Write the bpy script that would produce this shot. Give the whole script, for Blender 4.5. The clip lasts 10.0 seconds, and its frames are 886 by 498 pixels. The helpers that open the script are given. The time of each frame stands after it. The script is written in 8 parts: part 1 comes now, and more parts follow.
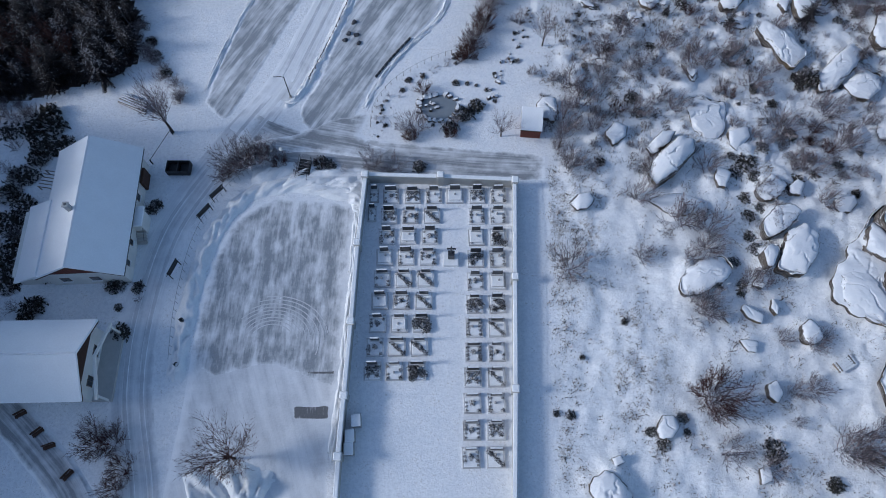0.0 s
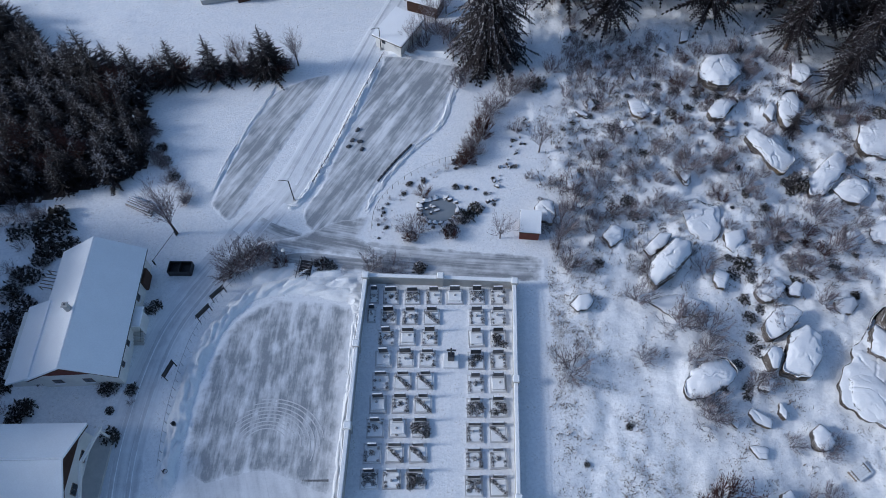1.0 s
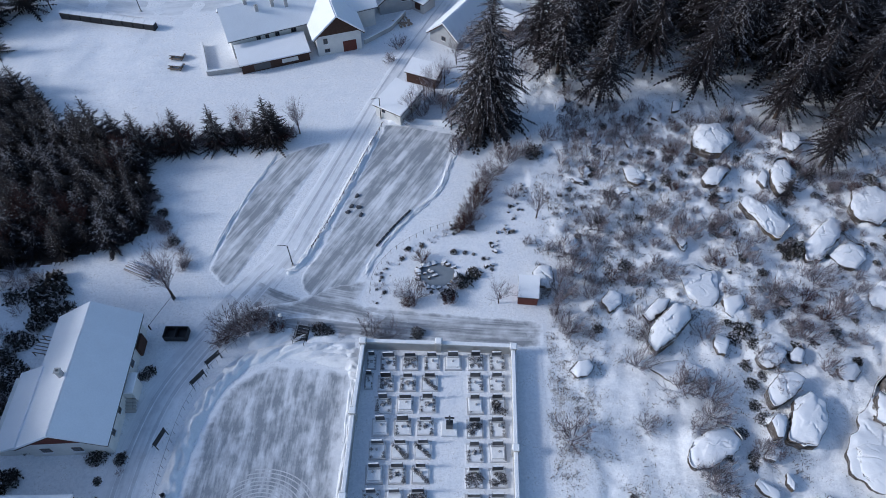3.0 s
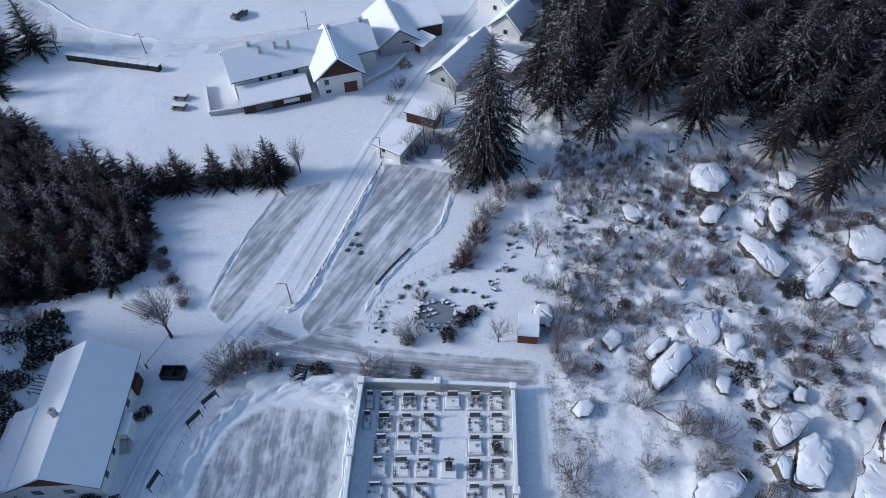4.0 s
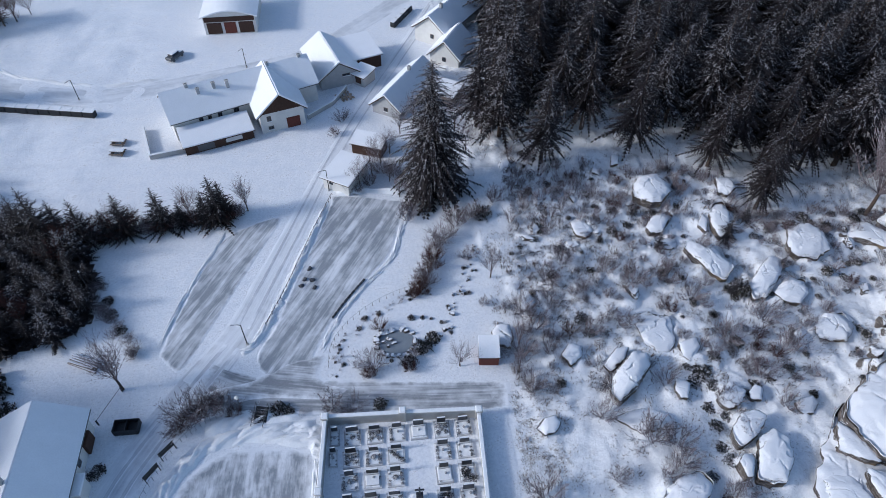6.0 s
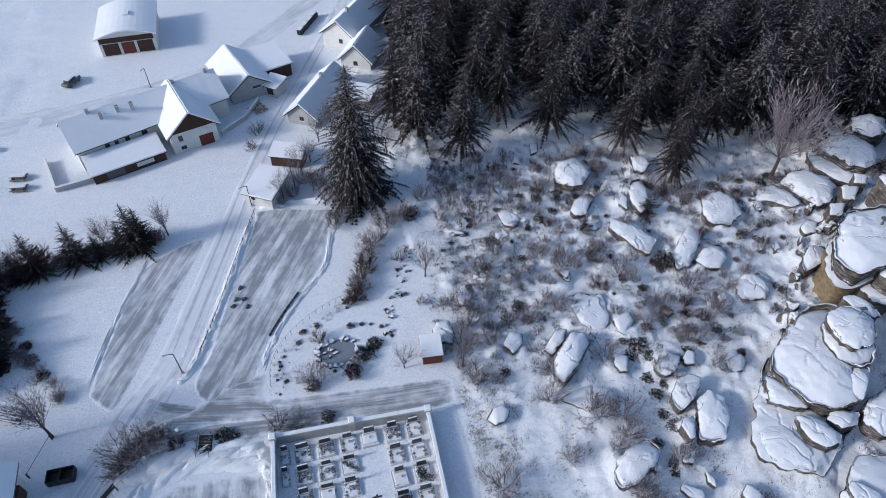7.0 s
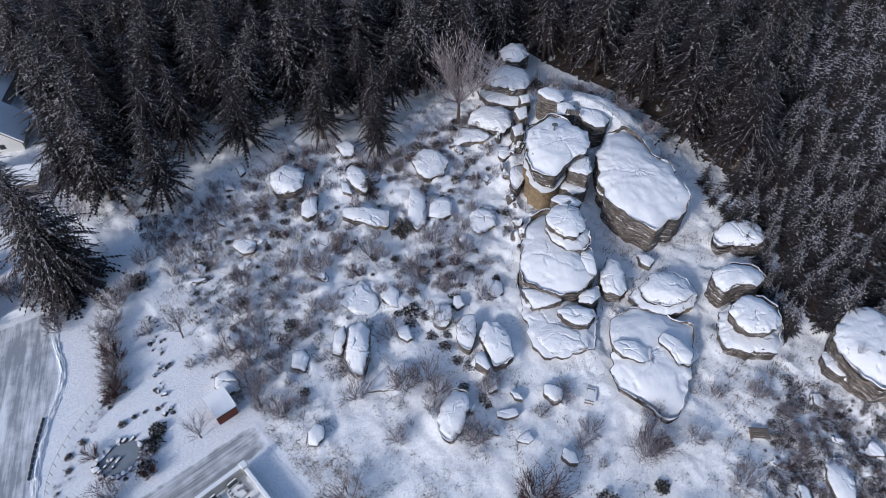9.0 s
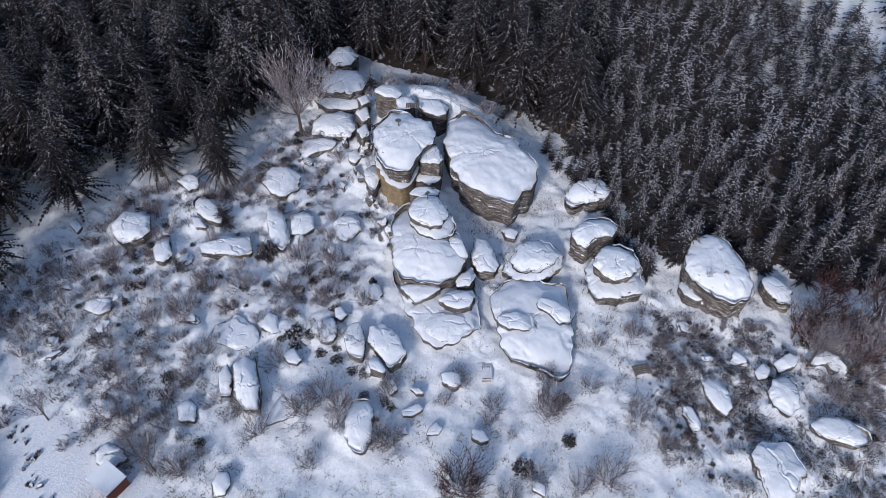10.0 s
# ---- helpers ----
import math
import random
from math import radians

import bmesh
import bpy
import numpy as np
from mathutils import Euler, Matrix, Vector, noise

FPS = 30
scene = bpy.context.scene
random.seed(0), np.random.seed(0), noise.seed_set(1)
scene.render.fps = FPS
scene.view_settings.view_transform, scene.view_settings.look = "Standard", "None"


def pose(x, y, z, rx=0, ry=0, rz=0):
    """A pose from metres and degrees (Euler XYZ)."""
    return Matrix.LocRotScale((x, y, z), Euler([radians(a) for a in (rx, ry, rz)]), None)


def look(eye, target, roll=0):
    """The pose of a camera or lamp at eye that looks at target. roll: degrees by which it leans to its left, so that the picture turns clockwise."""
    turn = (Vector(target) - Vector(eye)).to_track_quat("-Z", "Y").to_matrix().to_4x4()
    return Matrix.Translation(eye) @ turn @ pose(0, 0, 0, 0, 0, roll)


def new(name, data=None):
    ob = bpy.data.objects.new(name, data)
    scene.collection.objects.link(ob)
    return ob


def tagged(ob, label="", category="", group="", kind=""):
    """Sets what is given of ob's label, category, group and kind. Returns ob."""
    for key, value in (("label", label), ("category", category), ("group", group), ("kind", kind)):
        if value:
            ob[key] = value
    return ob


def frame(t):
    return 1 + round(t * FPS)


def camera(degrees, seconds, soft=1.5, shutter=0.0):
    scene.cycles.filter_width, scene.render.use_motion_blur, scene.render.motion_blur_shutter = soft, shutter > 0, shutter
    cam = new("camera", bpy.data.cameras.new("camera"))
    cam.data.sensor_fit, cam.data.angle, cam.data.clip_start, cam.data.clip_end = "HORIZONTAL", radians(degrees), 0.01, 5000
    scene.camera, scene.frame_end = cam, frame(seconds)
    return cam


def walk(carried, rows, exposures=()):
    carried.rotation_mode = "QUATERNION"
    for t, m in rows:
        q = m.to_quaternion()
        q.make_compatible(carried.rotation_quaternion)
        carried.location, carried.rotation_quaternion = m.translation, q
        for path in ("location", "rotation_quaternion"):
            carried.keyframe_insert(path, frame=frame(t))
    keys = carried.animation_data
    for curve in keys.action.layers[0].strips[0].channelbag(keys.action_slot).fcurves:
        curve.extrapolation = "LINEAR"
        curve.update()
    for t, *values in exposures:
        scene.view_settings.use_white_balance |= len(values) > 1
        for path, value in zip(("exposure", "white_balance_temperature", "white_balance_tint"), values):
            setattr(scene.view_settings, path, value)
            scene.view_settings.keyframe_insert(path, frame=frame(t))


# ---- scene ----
import collections

# ------------------------------------------------------------------ camera: hovers on one spot, tilts, then pans
cam = camera(67.9, 10.0, soft=0.85)
EYE = 75.0
TURNS = [  # seconds, yaw, pitch, lean
    (0.0, 0.0, -66.69, -0.52), (0.5, -0.08, -62.35, -0.39), (1.0, -0.15, -57.92, -0.27), (1.5, -0.25, -55.21, -0.17),
    (2.0, -0.34, -54.65, -0.07), (2.5, -0.41, -53.52, -0.03), (2.7, -0.42, -53.05, -0.01), (3.8, -0.5, -49.68, 0.07), (4.0, -0.52, -48.95, 0.09), (4.5, -0.56, -47.28, 0.15),
    (5.0, -0.62, -46.7, 0.17), (5.5, -0.68, -46.68, 0.21), (5.7, -2.9, -46.66, 0.24), (6.8, -12.5, -46.55, 0.38), (7.0, -15.07, -46.54, 0.4), (7.5, -25.69, -46.44, 0.37),
    (8.0, -30.23, -46.38, 0.25), (8.5, -31.94, -46.35, 0.31), (9.0, -46.34, -46.25, 0.18), (9.5, -56.17, -46.18, 0.03),
    (10.0, -62.55, -46.12, -0.09),
]
walk(cam, [(t, Matrix.Translation((0, 0, EYE)) @ pose(0, 0, 0, 0, 0, yaw) @ pose(0, 0, 0, 90 + pitch) @ pose(0, 0, 0, 0, 0, lean))
           for t, yaw, pitch, lean in TURNS],
     [(0.0, 0.04, 5540, 9), (2.5, 0.18, 5590, 10), (5.5, 0.25, 5640, 10), (7.5, 0.29, 5870, 11), (10.0, 0.32, 5940, 13)])

# ------------------------------------------------------------------ light: low hazy sun from the west, wide winter sky
SUN_EL, SUN_AZ = 25.0, 266.0          # degrees above the horizon; clockwise from north (+y)
world = bpy.data.worlds.new("winter_sky")
scene.world = world
world.use_nodes = True
wn = world.node_tree.nodes
sky = wn.new("ShaderNodeTexSky")
sky.sky_type = "NISHITA"
sky.sun_disc = False
sky.sun_elevation, sky.sun_rotation = radians(SUN_EL), radians(SUN_AZ)
sky.air_density, sky.dust_density, sky.ozone_density = 1.0, 1.2, 1.0
wn["Background"].inputs["Strength"].default_value = 0.125
world.node_tree.links.new(sky.outputs["Color"], wn["Background"].inputs["Color"])
sun = new("sun", bpy.data.lights.new("sun", "SUN"))
sun.data.energy, sun.data.angle, sun.data.color = 2.1, radians(9.0), (1.0, 0.93, 0.85)
az, el = radians(SUN_AZ), radians(SUN_EL)
sun.matrix_world = look((0, 0, 90), (-math.sin(az) * math.cos(el), -math.cos(az) * math.cos(el), 90 - math.sin(el)))


# ------------------------------------------------------------------ helpers
def mesh_ob(name, verts, faces, mat=None, smooth=False):
    me = bpy.data.meshes.new(name)
    me.from_pydata([tuple(v) for v in verts], [], [tuple(int(i) for i in f) for f in faces])
    if mat:
        me.materials.append(mat)
    if smooth:
        me.polygons.foreach_set("use_smooth", [True] * len(me.polygons))
    me.update()
    return new(name, me)


def part(name, bm, mat, parent=None, label="", smooth=False):
    """Links a bmesh as one mesh object under a thing or a part."""
    me = bpy.data.meshes.new(name)
    bm.to_mesh(me)
    bm.free()
    me.materials.append(mat)
    if smooth:
        me.polygons.foreach_set("use_smooth", [True] * len(me.polygons))
    ob = new(name, me)
    ob.parent = parent
    if label:
        ob["label"] = label
    return ob


def thing(name, m, label, category, group="", kind=""):
    ob = new(name)
    ob.empty_display_size = 0.3
    ob.matrix_world = m
    return tagged(ob, label, category, group, kind)


def add_box(bm, cx, cy, cz, sx, sy, sz, rz=0.0, bevel=0.0, rx=0.0, ry=0.0):
    """A box with its middle at cx, cy, cz."""
    m = pose(cx, cy, cz, rx, ry, rz) @ Matrix.Diagonal((sx, sy, sz, 1))
    geo = bmesh.ops.create_cube(bm, size=1.0, matrix=m)
    if bevel > 0:
        edges = list({e for v in geo["verts"] for e in v.link_edges})
        bmesh.ops.bevel(bm, geom=edges, offset=bevel, segments=1, affect="EDGES")
    return bm


def box(cx, cy, cz, sx, sy, sz, rz=0.0, bevel=0.0, rx=0.0, ry=0.0):
    return add_box(bmesh.new(), cx, cy, cz, sx, sy, sz, rz, bevel, rx, ry)


def add_tube(bm, pts, radii, sides=5):
    """A tapered tube along points."""
    rings = []
    for i, p in enumerate(pts):
        p = Vector(p)
        d = (Vector(pts[min(i + 1, len(pts) - 1)]) - Vector(pts[max(i - 1, 0)])).normalized()
        a = d.orthogonal().normalized()
        b = d.cross(a)
        rings.append([bm.verts.new(p + (a * math.cos(2 * math.pi * k / sides) + b * math.sin(2 * math.pi * k / sides)) * radii[i])
                      for k in range(sides)])
    for r0, r1 in zip(rings, rings[1:]):
        for k in range(sides):
            bm.faces.new((r0[k], r0[(k + 1) % sides], r1[(k + 1) % sides], r1[k]))
    bm.faces.new(rings[0][::-1])
    bm.faces.new(rings[-1])
    return bm


def tube(pts, radii, sides=5):
    return add_tube(bmesh.new(), pts, radii, sides)


def prism(outline, z0, z1):
    """An upright prism over a plan outline."""
    bm = bmesh.new()
    low = [bm.verts.new((x, y, z0)) for x, y in outline]
    top = [bm.verts.new((x, y, z1)) for x, y in outline]
    n = len(outline)
    bm.faces.new(low[::-1])
    bm.faces.new(top)
    for i in range(n):
        bm.faces.new((low[i], low[(i + 1) % n], top[(i + 1) % n], top[i]))
    bmesh.ops.recalc_face_normals(bm, faces=bm.faces)
    return bm


def smooth_line(pts, steps=6):
    """Catmull-Rom through plan points."""
    out = []
    p = [pts[0]] + list(pts) + [pts[-1]]
    for i in range(1, len(p) - 2):
        for s in range(steps):
            t = s / steps
            out.append(tuple(0.5 * (2 * p[i][k] + (p[i + 1][k] - p[i - 1][k]) * t + (2 * p[i - 1][k] - 5 * p[i][k] + 4 * p[i + 1][k] - p[i + 2][k]) * t * t
                                    + (3 * p[i][k] - p[i - 1][k] - 3 * p[i + 1][k] + p[i + 2][k]) * t ** 3) for k in range(len(pts[0]))))
    out.append(tuple(pts[-1]))
    return out


def fbm(x, y, z=0.0, octaves=4):
    return noise.fractal(Vector((x, y, z)), 1.0, 2.0, octaves)


def inside(x, y, poly):
    hit = False
    j = len(poly) - 1
    for i in range(len(poly)):
        if (poly[i][1] > y) != (poly[j][1] > y) and x < (poly[j][0] - poly[i][0]) * (y - poly[i][1]) / (poly[j][1] - poly[i][1]) + poly[i][0]:
            hit = not hit
        j = i
    return hit


# ------------------------------------------------------------------ materials
def material(name, rough=0.8):
    mat = bpy.data.materials.new(name)
    mat.use_nodes = True
    nt = mat.node_tree
    b = nt.nodes["Principled BSDF"]
    b.inputs["Roughness"].default_value = rough
    b.inputs["Specular IOR Level"].default_value = 0.3
    return mat, nt, b


def tex_noise(nt, scale, detail=4.0, rough=0.6, stretch=None, rot=0.0, coords="Object"):
    n = nt.nodes.new("ShaderNodeTexNoise")
    n.inputs["Scale"].default_value = scale
    n.inputs["Detail"].default_value = detail
    n.inputs["Roughness"].default_value = rough
    tc = nt.nodes.new("ShaderNodeTexCoord")
    if stretch:
        mp = nt.nodes.new("ShaderNodeMapping")
        mp.vector_type = "TEXTURE"
        mp.inputs["Rotation"].default_value = (0, 0, radians(rot))
        mp.inputs["Scale"].default_value = stretch
        nt.links.new(tc.outputs[coords], mp.inputs["Vector"])
        nt.links.new(mp.outputs["Vector"], n.inputs["Vector"])
    else:
        nt.links.new(tc.outputs[coords], n.inputs["Vector"])
    return n.outputs["Fac"]


def ramp(nt, fac, stops):
    r = nt.nodes.new("ShaderNodeValToRGB")
    el_ = r.color_ramp.elements
    while len(el_) < len(stops):
        el_.new(0.5)
    for e, (p, c) in zip(el_, stops):
        e.position = p
        e.color = (*c, 1) if len(c) == 3 else c
    nt.links.new(fac, r.inputs["Fac"])
    return r.outputs["Color"]


def mix(nt, fac, a, b, blend="MIX"):
    m = nt.nodes.new("ShaderNodeMix")
    m.data_type = "RGBA"
    m.blend_type = blend
    for sock, val in ((m.inputs["Factor"], fac), (m.inputs[6], a), (m.inputs[7], b)):
        if isinstance(val, (int, float)):
            sock.default_value = val
        elif isinstance(val, tuple):
            sock.default_value = (*val, 1)
        else:
            nt.links.new(val, sock)
    return m.outputs[2]


def calc(nt, op, a, b=0.0):
    m = nt.nodes.new("ShaderNodeMath")
    m.operation = op
    m.use_clamp = False
    for sock, val in ((m.inputs[0], a), (m.inputs[1], b)):
        if isinstance(val, (int, float)):
            sock.default_value = val
        else:
            nt.links.new(val, sock)
    return m.outputs[0]


def bump(nt, b, height, strength, dist):
    n = nt.nodes.new("ShaderNodeBump")
    n.inputs["Strength"].default_value = strength
    n.inputs["Distance"].default_value = dist
    nt.links.new(height, n.inputs["Height"])
    nt.links.new(n.outputs["Normal"], b.inputs["Normal"])


def up_facing(nt):
    g = nt.nodes.new("ShaderNodeNewGeometry")
    s = nt.nodes.new("ShaderNodeSeparateXYZ")
    nt.links.new(g.outputs["Normal"], s.inputs[0])
    return s.outputs["Z"]


def vary(nt, color, amount, island=False):
    """Shifts the brightness a little from piece to piece."""
    if island:
        src = nt.nodes.new("ShaderNodeNewGeometry").outputs["Random Per Island"]
    else:
        src = nt.nodes.new("ShaderNodeObjectInfo").outputs["Random"]
    h = nt.nodes.new("ShaderNodeHueSaturation")
    v = calc(nt, "ADD", calc(nt, "MULTIPLY", src, 2 * amount), 1 - amount)
    nt.links.new(v, h.inputs["Value"])
    nt.links.new(color, h.inputs["Color"])
    return h.outputs["Color"]


def plain(name, color, rough=0.7, dark=0.75, scale=3.0, grain=30.0, metal=0.0, random_amount=0.0, bump_d=0.004):
    """A surface with stains, grain and fine relief."""
    mat, nt, b = material(name, rough)
    c1 = tex_noise(nt, scale, 5)
    c2 = tex_noise(nt, grain, 3)
    col = ramp(nt, c1, [(0.3, tuple(c * dark for c in color)), (0.7, color)])
    col = mix(nt, 0.35, col, ramp(nt, c2, [(0.3, tuple(c * dark for c in color)), (0.7, tuple(min(1, c * 1.1) for c in color))]))
    if random_amount:
        col = vary(nt, col, random_amount)
    nt.links.new(col, b.inputs["Base Color"])
    b.inputs["Metallic"].default_value = metal
    bump(nt, b, c2, 0.5, bump_d)
    return mat


def snowy(name, color, dark, threshold, soft=0.12, patch=1.2, rough=0.85, random_amount=0.15, island=False, cracks=False):
    """A surface that carries snow on its upward faces, broken up by patches."""
    mat, nt, b = material(name, rough)
    n1, n2, n3 = tex_noise(nt, patch, 5), tex_noise(nt, patch * 7, 4), tex_noise(nt, patch * 0.35, 2)
    base = ramp(nt, n2, [(0.3, dark), (0.7, color)])
    base = mix(nt, n3, base, ramp(nt, n1, [(0.35, dark), (0.65, tuple(min(1, c * 1.25) for c in color))]))
    if cracks:
        bed = tex_noise(nt, 1.0, 6, 0.75, (1.6, 1.6, 0.22))
        base = mix(nt, ramp(nt, bed, [(0.40, (0, 0, 0)), (0.62, (1, 1, 1))]), mix(nt, 0.9, base, tuple(c * 0.7 for c in dark)), base)
        base = mix(nt, ramp(nt, tex_noise(nt, 0.12, 3), [(0.55, (0, 0, 0)), (0.66, (0.6, 0.6, 0.6))]), base, (0.30, 0.215, 0.11))
    base = vary(nt, base, random_amount, island)
    up = calc(nt, "ADD", up_facing(nt), calc(nt, "MULTIPLY", calc(nt, "ADD", n1, -0.5), 0.7))
    up = calc(nt, "ADD", up, calc(nt, "MULTIPLY", calc(nt, "ADD", n2, -0.5), 0.8 if cracks else 0.45))
    if cracks:
        up = calc(nt, "ADD", up, calc(nt, "MULTIPLY", calc(nt, "ADD", tex_noise(nt, 1.0, 5, 0.7, (3.4, 3.4, 0.2)), -0.5), 1.1))
    fac = ramp(nt, up, [(max(0.0, threshold - soft), (0, 0, 0)), (min(1.0, threshold + soft), (1, 1, 1))])
    if cracks:
        v = nt.nodes.new("ShaderNodeTexVoronoi")
        v.feature = "DISTANCE_TO_EDGE"
        v.inputs["Scale"].default_value = 0.34
        tc = nt.nodes.new("ShaderNodeTexCoord")
        nv = nt.nodes.new("ShaderNodeTexNoise")
        nv.inputs["Scale"].default_value = 0.8
        ad = nt.nodes.new("ShaderNodeVectorMath")
        ad.operation = "MULTIPLY_ADD"
        ad.inputs[1].default_value = (2.2, 2.2, 2.2)
        nt.links.new(tc.outputs["Object"], nv.inputs["Vector"])
        nt.links.new(nv.outputs["Color"], ad.inputs[0])
        nt.links.new(tc.outputs["Object"], ad.inputs[2])
        nt.links.new(ad.outputs[0], v.inputs["Vector"])
        gap = ramp(nt, v.outputs["Distance"], [(0.004, (0.0, 0.0, 0.0)), (0.012, (1, 1, 1))])
        keep = ramp(nt, n3, [(0.28, (0, 0, 0)), (0.36, (1, 1, 1))])
        fac = mix(nt, 1.0, fac, mix(nt, keep, gap, (1.0, 1.0, 1.0)), "MULTIPLY")
    if cracks:
        dust = ramp(nt, tex_noise(nt, 1.6, 6, 0.75, (2.4, 2.4, 0.22)), [(0.54, (0, 0, 0)), (0.66, (0.6, 0.6, 0.6))])
        base = mix(nt, dust, base, (0.72, 0.73, 0.75))
    col = mix(nt, fac, base, (0.75, 0.76, 0.785))
    nt.links.new(col, b.inputs["Base Color"])
    b.inputs["Specular IOR Level"].default_value = 0.12
    bump(nt, b, n2, 0.6, 0.05)
    return mat


def snow_ground(name):
    mat, nt, b = material(name, 0.75)
    big, mid, fine = tex_noise(nt, 0.05, 4), tex_noise(nt, 0.5, 6, 0.65), tex_noise(nt, 4.0, 5, 0.7)
    col = ramp(nt, mid, [(0.3, (0.78, 0.80, 0.83)), (0.65, (0.88, 0.885, 0.90))])
    grass = ramp(nt, calc(nt, "MULTIPLY", fine, calc(nt, "ADD", mid, 0.45)), [(0.58, (0, 0, 0)), (0.66, (1, 1, 1))])
    col = mix(nt, 1.0, col, ramp(nt, tex_noise(nt, 2.6, 3, 0.8), [(0.36, (0.87, 0.875, 0.885)), (0.58, (1, 1, 1))]), "MULTIPLY")
    col = mix(nt, calc(nt, "MULTIPLY", grass, 0.4), col, (0.33, 0.31, 0.27))
    nt.links.new(col, b.inputs["Base Color"])
    bump(nt, b, calc(nt, "ADD", mid, calc(nt, "MULTIPLY", fine, 0.55)), 0.6, 0.15)
    return mat


def snow_rough(name):
    """Thin snow over grass tufts and heather."""
    mat, nt, b = material(name, 0.8)
    big, mid, fine = tex_noise(nt, 0.09, 4), tex_noise(nt, 0.8, 6, 0.7), tex_noise(nt, 4.5, 6, 0.75)
    col = ramp(nt, mid, [(0.3, (0.83, 0.84, 0.86)), (0.62, (0.91, 0.915, 0.92))])
    f = calc(nt, "ADD", calc(nt, "MULTIPLY", fine, 0.45), calc(nt, "ADD", calc(nt, "MULTIPLY", mid, 0.5), calc(nt, "MULTIPLY", big, 0.35)))
    tuft = ramp(nt, f, [(0.69, (0, 0, 0)), (0.79, (1, 1, 1))])
    col = mix(nt, calc(nt, "MULTIPLY", tuft, 0.75), col, ramp(nt, mid, [(0.4, (0.16, 0.14, 0.12)), (0.7, (0.36, 0.32, 0.27))]))
    col = mix(nt, 1.0, col, ramp(nt, tex_noise(nt, 2.4, 3, 0.8), [(0.36, (0.87, 0.875, 0.885)), (0.58, (1, 1, 1))]), "MULTIPLY")
    steep = ramp(nt, calc(nt, "ADD", up_facing(nt), calc(nt, "MULTIPLY", calc(nt, "ADD", fine, -0.5), 0.5)), [(0.70, (1, 1, 1)), (0.80, (0, 0, 0))])
    col = mix(nt, steep, col, ramp(nt, fine, [(0.35, (0.05, 0.042, 0.038)), (0.7, (0.20, 0.17, 0.15))]))
    nt.links.new(col, b.inputs["Base Color"])
    bump(nt, b, calc(nt, "ADD", mid, calc(nt, "MULTIPLY", fine, 0.55)), 0.7, 0.2)
    return mat


def forest_floor(name):
    """Needle litter, darkened to paint in the shade of dense trees, with patches of snow that fell through."""
    mat, nt, b = material(name, 0.9)
    mid, fine = tex_noise(nt, 0.45, 6, 0.7), tex_noise(nt, 5.0, 5, 0.7)
    col = ramp(nt, fine, [(0.3, (0.022, 0.016, 0.014)), (0.7, (0.075, 0.055, 0.045))])
    col = mix(nt, ramp(nt, mid, [(0.56, (0, 0, 0)), (0.64, (1, 1, 1))]), col, ramp(nt, fine, [(0.35, (0.35, 0.35, 0.36)), (0.6, (0.82, 0.83, 0.85))]))
    nt.links.new(col, b.inputs["Base Color"])
    bump(nt, b, fine, 0.7, 0.15)
    return mat


def driven(name, wet, dark=(0.30, 0.305, 0.32), lane=0.9, long_=0.06, depth=0.9):
    """Driven or ploughed snow: icy grey streaks along the way, blotches, and soft edges that run out into clean snow."""
    mat, nt, b = material(name, 0.6)
    at = nt.nodes.new("ShaderNodeAttribute")
    at.attribute_name = "way"
    sep = nt.nodes.new("ShaderNodeSeparateXYZ")
    nt.links.new(at.outputs["Vector"], sep.inputs[0])

    def streak(across, along, detail):
        mp = nt.nodes.new("ShaderNodeMapping")
        mp.inputs["Scale"].default_value = (across, along, 0.0)
        nt.links.new(at.outputs["Vector"], mp.inputs["Vector"])
        n = nt.nodes.new("ShaderNodeTexNoise")
        n.inputs["Scale"].default_value, n.inputs["Detail"].default_value, n.inputs["Roughness"].default_value = 1.0, detail, 0.55
        nt.links.new(mp.outputs["Vector"], n.inputs["Vector"])
        return n.outputs["Fac"]
    wide_, thin = streak(lane, long_, 3.0), streak(lane * 4.2, long_ * 1.6, 3.0)
    blot, mid, fine = tex_noise(nt, 0.62, 4, 0.6), tex_noise(nt, 0.5, 6, 0.65), tex_noise(nt, 5.0, 4)
    f = calc(nt, "ADD", calc(nt, "MULTIPLY", wide_, 0.50), calc(nt, "ADD", calc(nt, "MULTIPLY", blot, 0.20), calc(nt, "MULTIPLY", thin, 0.30)))
    ice = ramp(nt, f, [(wet - 0.07, (0, 0, 0)), (wet + 0.10, (1, 1, 1))])
    rim = ramp(nt, calc(nt, "ADD", sep.outputs["Z"], calc(nt, "MULTIPLY", calc(nt, "ADD", blot, -0.5), 1.1)), [(0.25, (0, 0, 0)), (0.75, (1, 1, 1))])
    ice = calc(nt, "MULTIPLY", calc(nt, "MULTIPLY", ice, rim), depth)
    snow_c = ramp(nt, mid, [(0.3, (0.78, 0.80, 0.83)), (0.65, (0.88, 0.885, 0.90))])
    snow_c = mix(nt, calc(nt, "MULTIPLY", rim, 0.55), snow_c, ramp(nt, thin, [(0.35, (0.60, 0.61, 0.635)), (0.6, (0.80, 0.81, 0.83))]))
    col = mix(nt, ice, snow_c, ramp(nt, fine, [(0.3, dark), (0.7, tuple(c * 1.35 for c in dark))]))
    nt.links.new(col, b.inputs["Base Color"])
    bump(nt, b, calc(nt, "ADD", thin, fine), 0.4, 0.05)
    return mat


